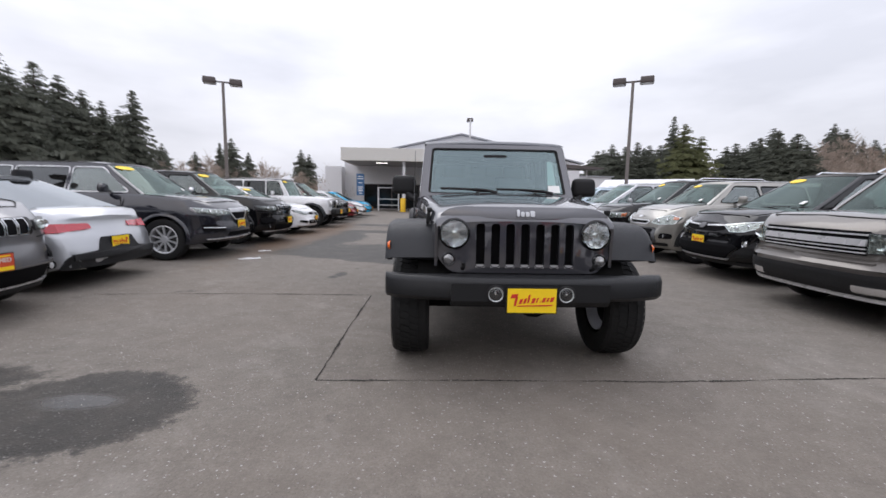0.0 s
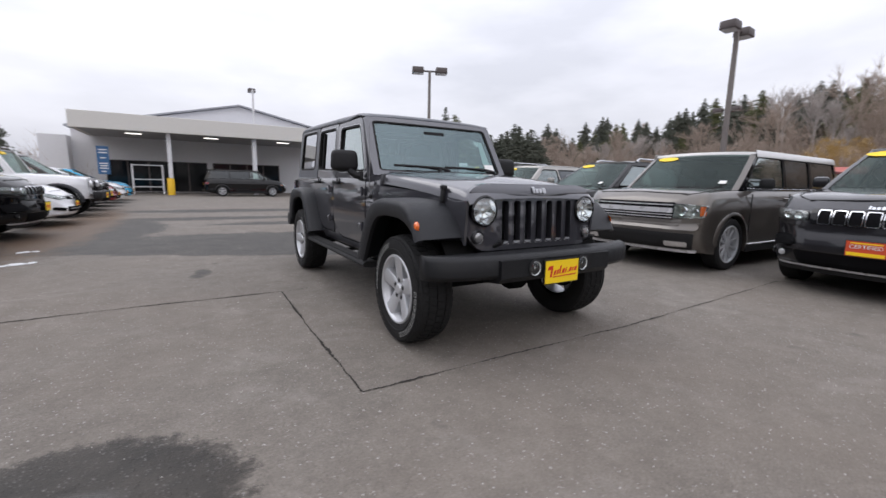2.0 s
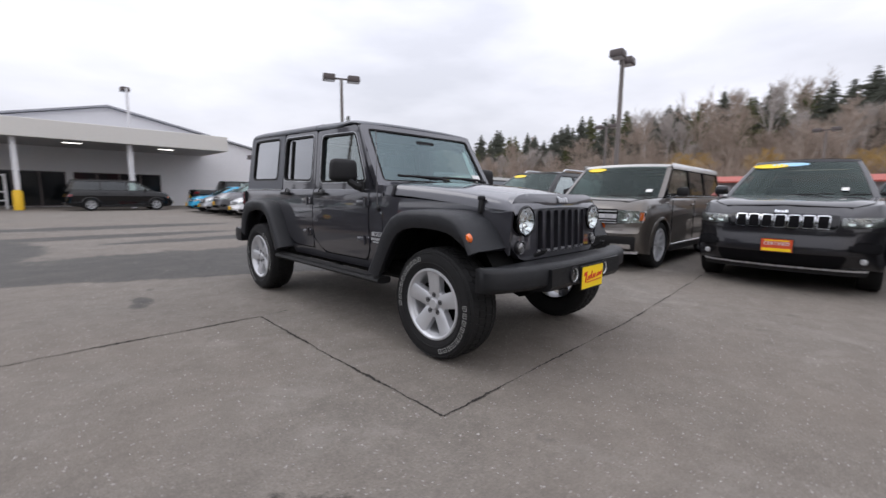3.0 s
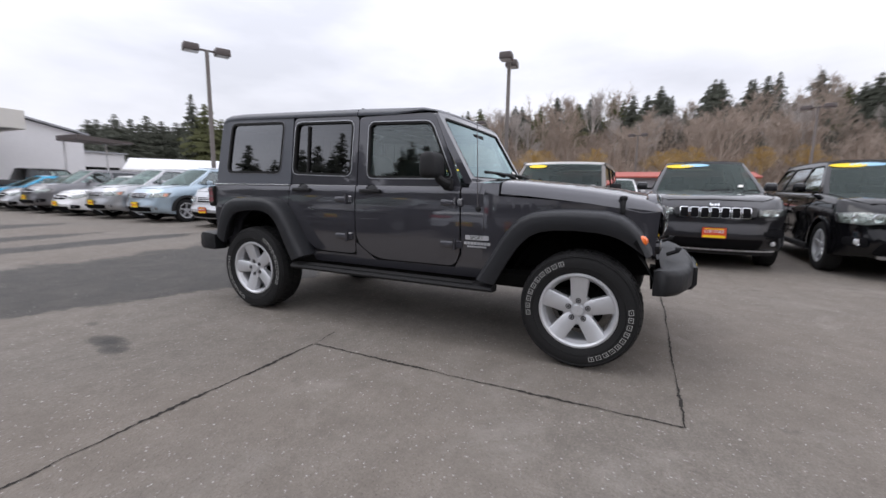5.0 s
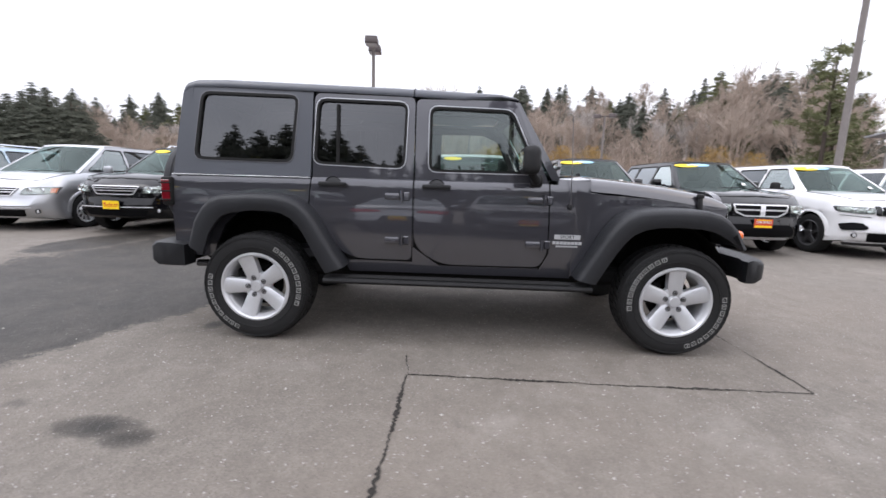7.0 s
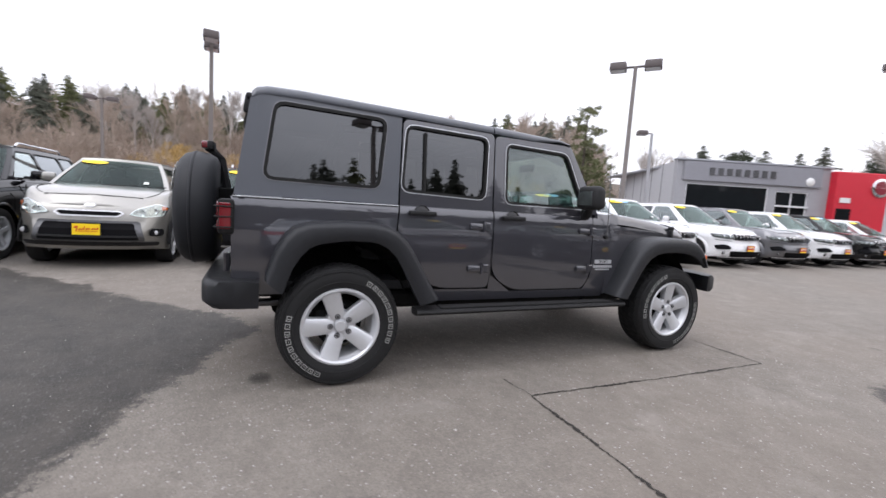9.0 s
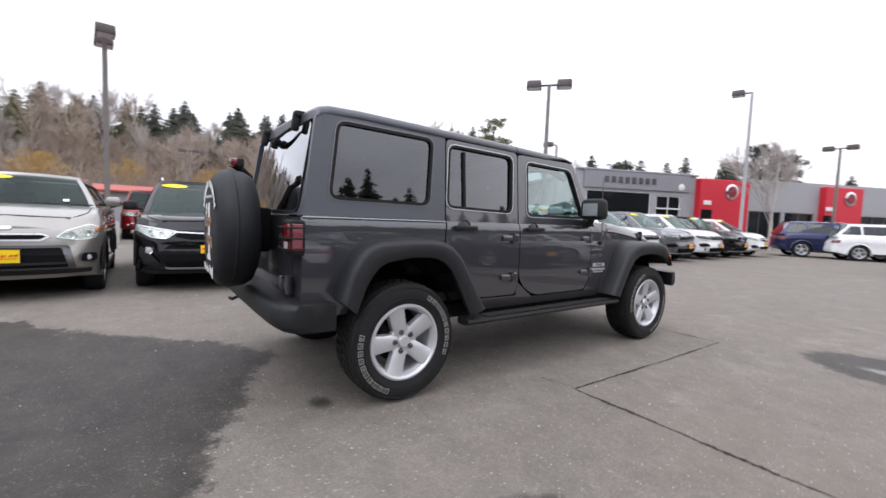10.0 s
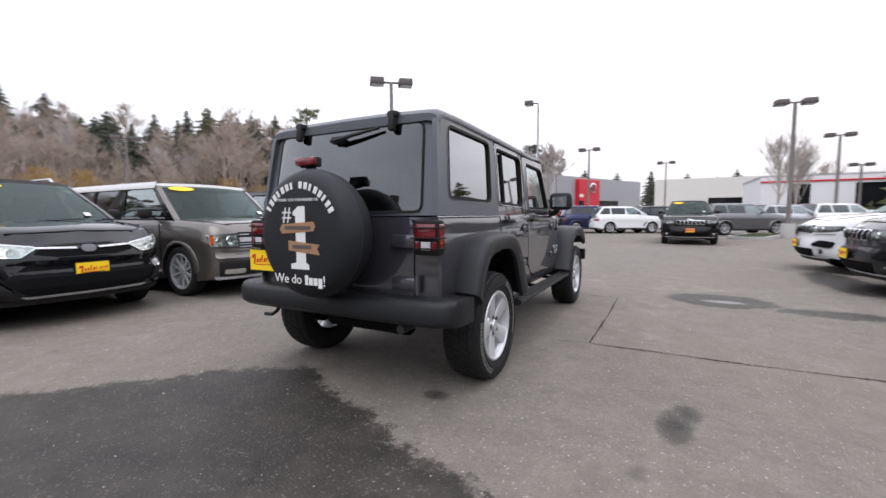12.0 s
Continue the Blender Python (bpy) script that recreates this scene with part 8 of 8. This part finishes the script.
# underbody, axles and cabin
bm = box((0, 1.55, 0.51), (1.40, 3.3, 0.13), 0.03)
add_box(bm, (0, 0.15, 0.80), (0.92, 1.05, 0.46), 0.03)
add_box(bm, (0, 3.2, 0.62), (1.0, 0.7, 0.24), 0.03)
for x in (-0.42, 0.42):
    add_box(bm, (x, 1.5, 0.50), (0.10, 3.5, 0.12), 0.01)
part("chassis", bm, M["under"], hero)
for y in (0.0, 2.946):
    bm = tube([(-0.75, y, 0.395), (0.75, y, 0.395)], 0.045, 10)
    add_lathe(bm, [(0.001, -0.14), (0.10, -0.10), (0.13, 0.0), (0.10, 0.10), (0.001, 0.14)], 14, "y", (0.18 if y < 1 else 0.0, y, 0.395))
    for x in (-0.45, 0.45):
        add_tube(bm, [(x, y + 0.10, 0.36), (x * 1.05, y + 0.16, 0.80)], 0.035, 8)
    part("axle", bm, M["under"], hero)
part("muffler", tube([(-0.35, 3.25, 0.42), (0.35, 3.25, 0.42)], 0.10, 12), M["under"], hero)
part("cabin_floor", box((0, 2.15, 0.62), (1.44, 2.75, 0.06)), M["seat"], hero)
part("firewall", box((0, 0.80, 0.85), (1.44, 0.06, 0.60)), M["seat"], hero)
bm = box((0, 1.02, 1.08), (1.40, 0.38, 0.24), 0.06, 2)
add_box(bm, (0.36, 1.12, 1.20), (0.42, 0.22, 0.10), 0.04, 2)
part("dashboard", bm, M["seat"], hero)
part("steering_wheel", add_lathe(B(), [(0.165, 0.0), (0.18, 0.014), (0.195, 0.0), (0.18, -0.014), (0.165, 0.0)], 24, "y", (0.36, 1.30, 1.13)), M["seat"], hero)
for x in (-0.36, 0.36):
    bm = box((x, 1.62, 0.86), (0.52, 0.52, 0.18), 0.07, 3)
    add_box(bm, (x, 1.90, 1.14), (0.48, 0.15, 0.62), 0.06, 3, pose(0, 0, 0, -12))
    add_box(bm, (x, 1.985, 1.50), (0.27, 0.10, 0.19), 0.045, 3)
    part("front_seat", bm, M["seat"], hero)
bm = box((0, 2.55, 0.86), (1.26, 0.50, 0.18), 0.06, 2)
add_box(bm, (0, 2.82, 1.10), (1.26, 0.15, 0.56), 0.06, 2, pose(0, 0, 0, -14))
for x in (-0.40, 0.40):
    add_box(bm, (x, 2.90, 1.44), (0.26, 0.10, 0.17), 0.04, 2)
part("rear_bench", bm, M["seat"], hero)
for sg in (-1, 1):
    part("roll_bar", tube([(sg * 0.66, 1.90, 0.65), (sg * 0.655, 1.90, 1.3), (sg * 0.62, 1.92, 1.66), (sg * 0.61, 2.4, 1.69), (sg * 0.61, 2.95, 1.66), (sg * 0.66, 3.2, 1.25), (sg * 0.67, 3.3, 0.75)], 0.035, 8), M["seat"], hero)
    part("roll_bar", tube([(sg * 0.61, 1.92, 1.66), (sg * 0.60, 1.3, 1.66), (sg * 0.64, 1.14, 1.60)], 0.032, 8), M["seat"], hero)
part("roll_bar", tube([(-0.62, 1.92, 1.67), (0.62, 1.92, 1.67)], 0.035, 8), M["seat"], hero)
part("rear_view_mirror", box((0, 1.06, 1.60), (0.24, 0.03, 0.07), 0.02, 2), M["seat"], hero)


# hero wheels: lettered all-terrain tyres on five-spoke rims
def hero_wheel(at, sg, turn, marks):
    w = empty("wheel")
    w.parent = hero
    w.location = at
    w.scale = (1.0, 0.978, 0.978)
    r, h, rr = 0.396, 0.128, 0.243
    prof = [(rr - 0.012, -h * 0.78), (rr + 0.010, -h * 0.93), (rr + 0.03, -h * 1.00), (0.315, -h * 1.05), (0.350, -h * 1.03), (0.372, -h * 0.97), (0.385, -h * 0.86), (0.388, -h * 0.6)]
    prof = prof + [(a, -b) for a, b in reversed(prof)]
    ty = part("tyre", lathe(prof, 64), M["rubber"], w)
    # tread blocks
    verts, faces = [], []
    k = 46
    for i in range(k):
        for x0, x1, ph in ((-1.0, -0.56, 0.0), (-0.50, -0.06, 0.5), (0.0, 0.44, 0.2), (0.50, 1.0, 0.6)):
            a0 = 2 * math.pi * (i + ph) / k
            a1 = a0 + 2 * math.pi / k * 0.74
            sk = 0.25 * 2 * math.pi / k
            c = len(verts)
            for lvl in (0, 1):
                for x, a in ((x0, a0), (x1, a0 + sk), (x1, a1 + sk), (x0, a1)):
                    rad = (r if lvl else 0.380) - (0.020 if abs(x) > 0.9 else 0.0)
                    xx = x * h * (0.985 if lvl else 1.0)
                    verts.append((xx, rad * math.cos(a), rad * math.sin(a)))
            faces += [(c + 4, c + 5, c + 6, c + 7), (c, c + 1, c + 5, c + 4), (c + 1, c + 2, c + 6, c + 5), (c + 2, c + 3, c + 7, c + 6), (c + 3, c, c + 4, c + 7)]
    me = bpy.data.meshes.new("tread")
    me.from_pydata(verts, [], faces)
    me.materials.append(M["rubber"])
    tr = new("tread", me)
    tr.parent = ty
    # raised sidewall marks as plain bars
    for start, cnt in zip(marks, (10, 10)):
        bm = B()
        for i in range(cnt):
            a = radians(start + i * 8.6)
            for q0, q1, r0, r1 in ((0.5, 1.1, 0.312, 0.342), (5.9, 6.5, 0.312, 0.342), (1.1, 5.9, 0.3385, 0.342), (1.1, 5.9, 0.312, 0.3155), (2.6, 3.4, 0.320, 0.334) if i % 2 else (2.4, 4.6, 0.3255, 0.3285)):
                lp = []
                for rad, q in ((r0, q0), (r0, q1), (r1, q1), (r1, q0)):
                    an = a + radians(q)
                    xx = sg * (h * float(np.interp(rad, (0.262, 0.315, 0.350), (1.0, 1.05, 1.03))) + 0.0015)
                    lp.append(bm.verts.new((xx, -sg * rad * math.cos(an), rad * math.sin(an))))
                bm.faces.new(lp)
        part("sidewall_lettering", bm, M["sidewall_ink"], ty, "raised outlined sidewall marks")
    bm = B()
    f = sg * h
    for rad in (0.296, 0.364):
        add_lathe(bm, [(rad - 0.003, f * 1.03), (rad, f * 1.062), (rad + 0.003, f * 1.03)], 64)
    part("sidewall_rib", bm, M["rubber"], ty)
    # rim
    bm = B()
    add_lathe(bm, [(rr + 0.012, f * 0.93), (rr + 0.008, f * 0.99), (rr - 0.004, f * 1.0), (rr - 0.014, f * 0.93), (rr - 0.022, f * 0.80), (rr - 0.030, f * 0.2), (rr - 0.030, -f * 0.7)], 64)
    add_lathe(bm, [(0.001, f * 0.86), (0.034, f * 0.86), (0.038, f * 0.82), (0.042, f * 0.70), (0.095, f * 0.72), (0.102, f * 0.66), (0.105, f * 0.4)], 40)
    add_lathe(bm, [(rr - 0.012, f * 0.90), (0.219, f * 0.74), (0.212, f * 0.66), (0.215, f * 0.30)], 64)
    for i in range(5):
        a = radians(turn) + 2 * math.pi * i / 5
        d, t = Vector((0, math.cos(a), math.sin(a))), Vector((0, -math.sin(a), math.cos(a)))
        rings = []
        for q, ww, ff in ((0.050, 0.070, 0.74), (0.09, 0.100, 0.775), (0.15, 0.108, 0.825), (0.20, 0.116, 0.875), (rr - 0.010, 0.124, 0.935)):
            p = d * q
            e = Vector((f, 0, 0))
            rings.append([p + t * ww * 0.52 + e * (ff - 0.40), p + t * ww * 0.50 + e * (ff - 0.05), p + t * ww * 0.40 + e * ff, p - t * ww * 0.40 + e * ff, p - t * ww * 0.50 + e * (ff - 0.05), p - t * ww * 0.52 + e * (ff - 0.40)])
        add_loft(bm, rings)
    rm = part("rim", bm, M["alloy"], w, "silver five-spoke alloy rim", smooth=40)
    for i in range(5):
        bm = B()
        a = radians(turn) + 2 * math.pi * i / 5
        c = (0, 0.066 * math.cos(a), 0.066 * math.sin(a))
        add_lathe(bm, [(0.001, f * 0.83), (0.008, f * 0.82), (0.010, f * 0.70)], 6, "x", c)
        add_lathe(bm, [(0.012, f * 0.775), (0.018, f * 0.782), (0.020, f * 0.70)], 12, "x", c)
        part("lug_nut", bm, M["dark_alloy"], rm)
    bm = lathe([(0.001, f * 0.02), (0.155, f * 0.02), (0.155, -f * 0.15), (0.001, -f * 0.15)], 36)
    add_box(bm, (f * 0.02, 0.12, 0.04), (0.10, 0.10, 0.16), 0.02)
    part("brake_disc", bm, M["under"], w)


for y, turns, marks in ((0.0, (18, 40), (-12, 170)), (2.946, (0, 10), (-68, 118))):
    hero_wheel((-0.772, y, 0.3865), -1, turns[0], marks)
    hero_wheel((0.772, y, 0.3865), 1, turns[1], marks)
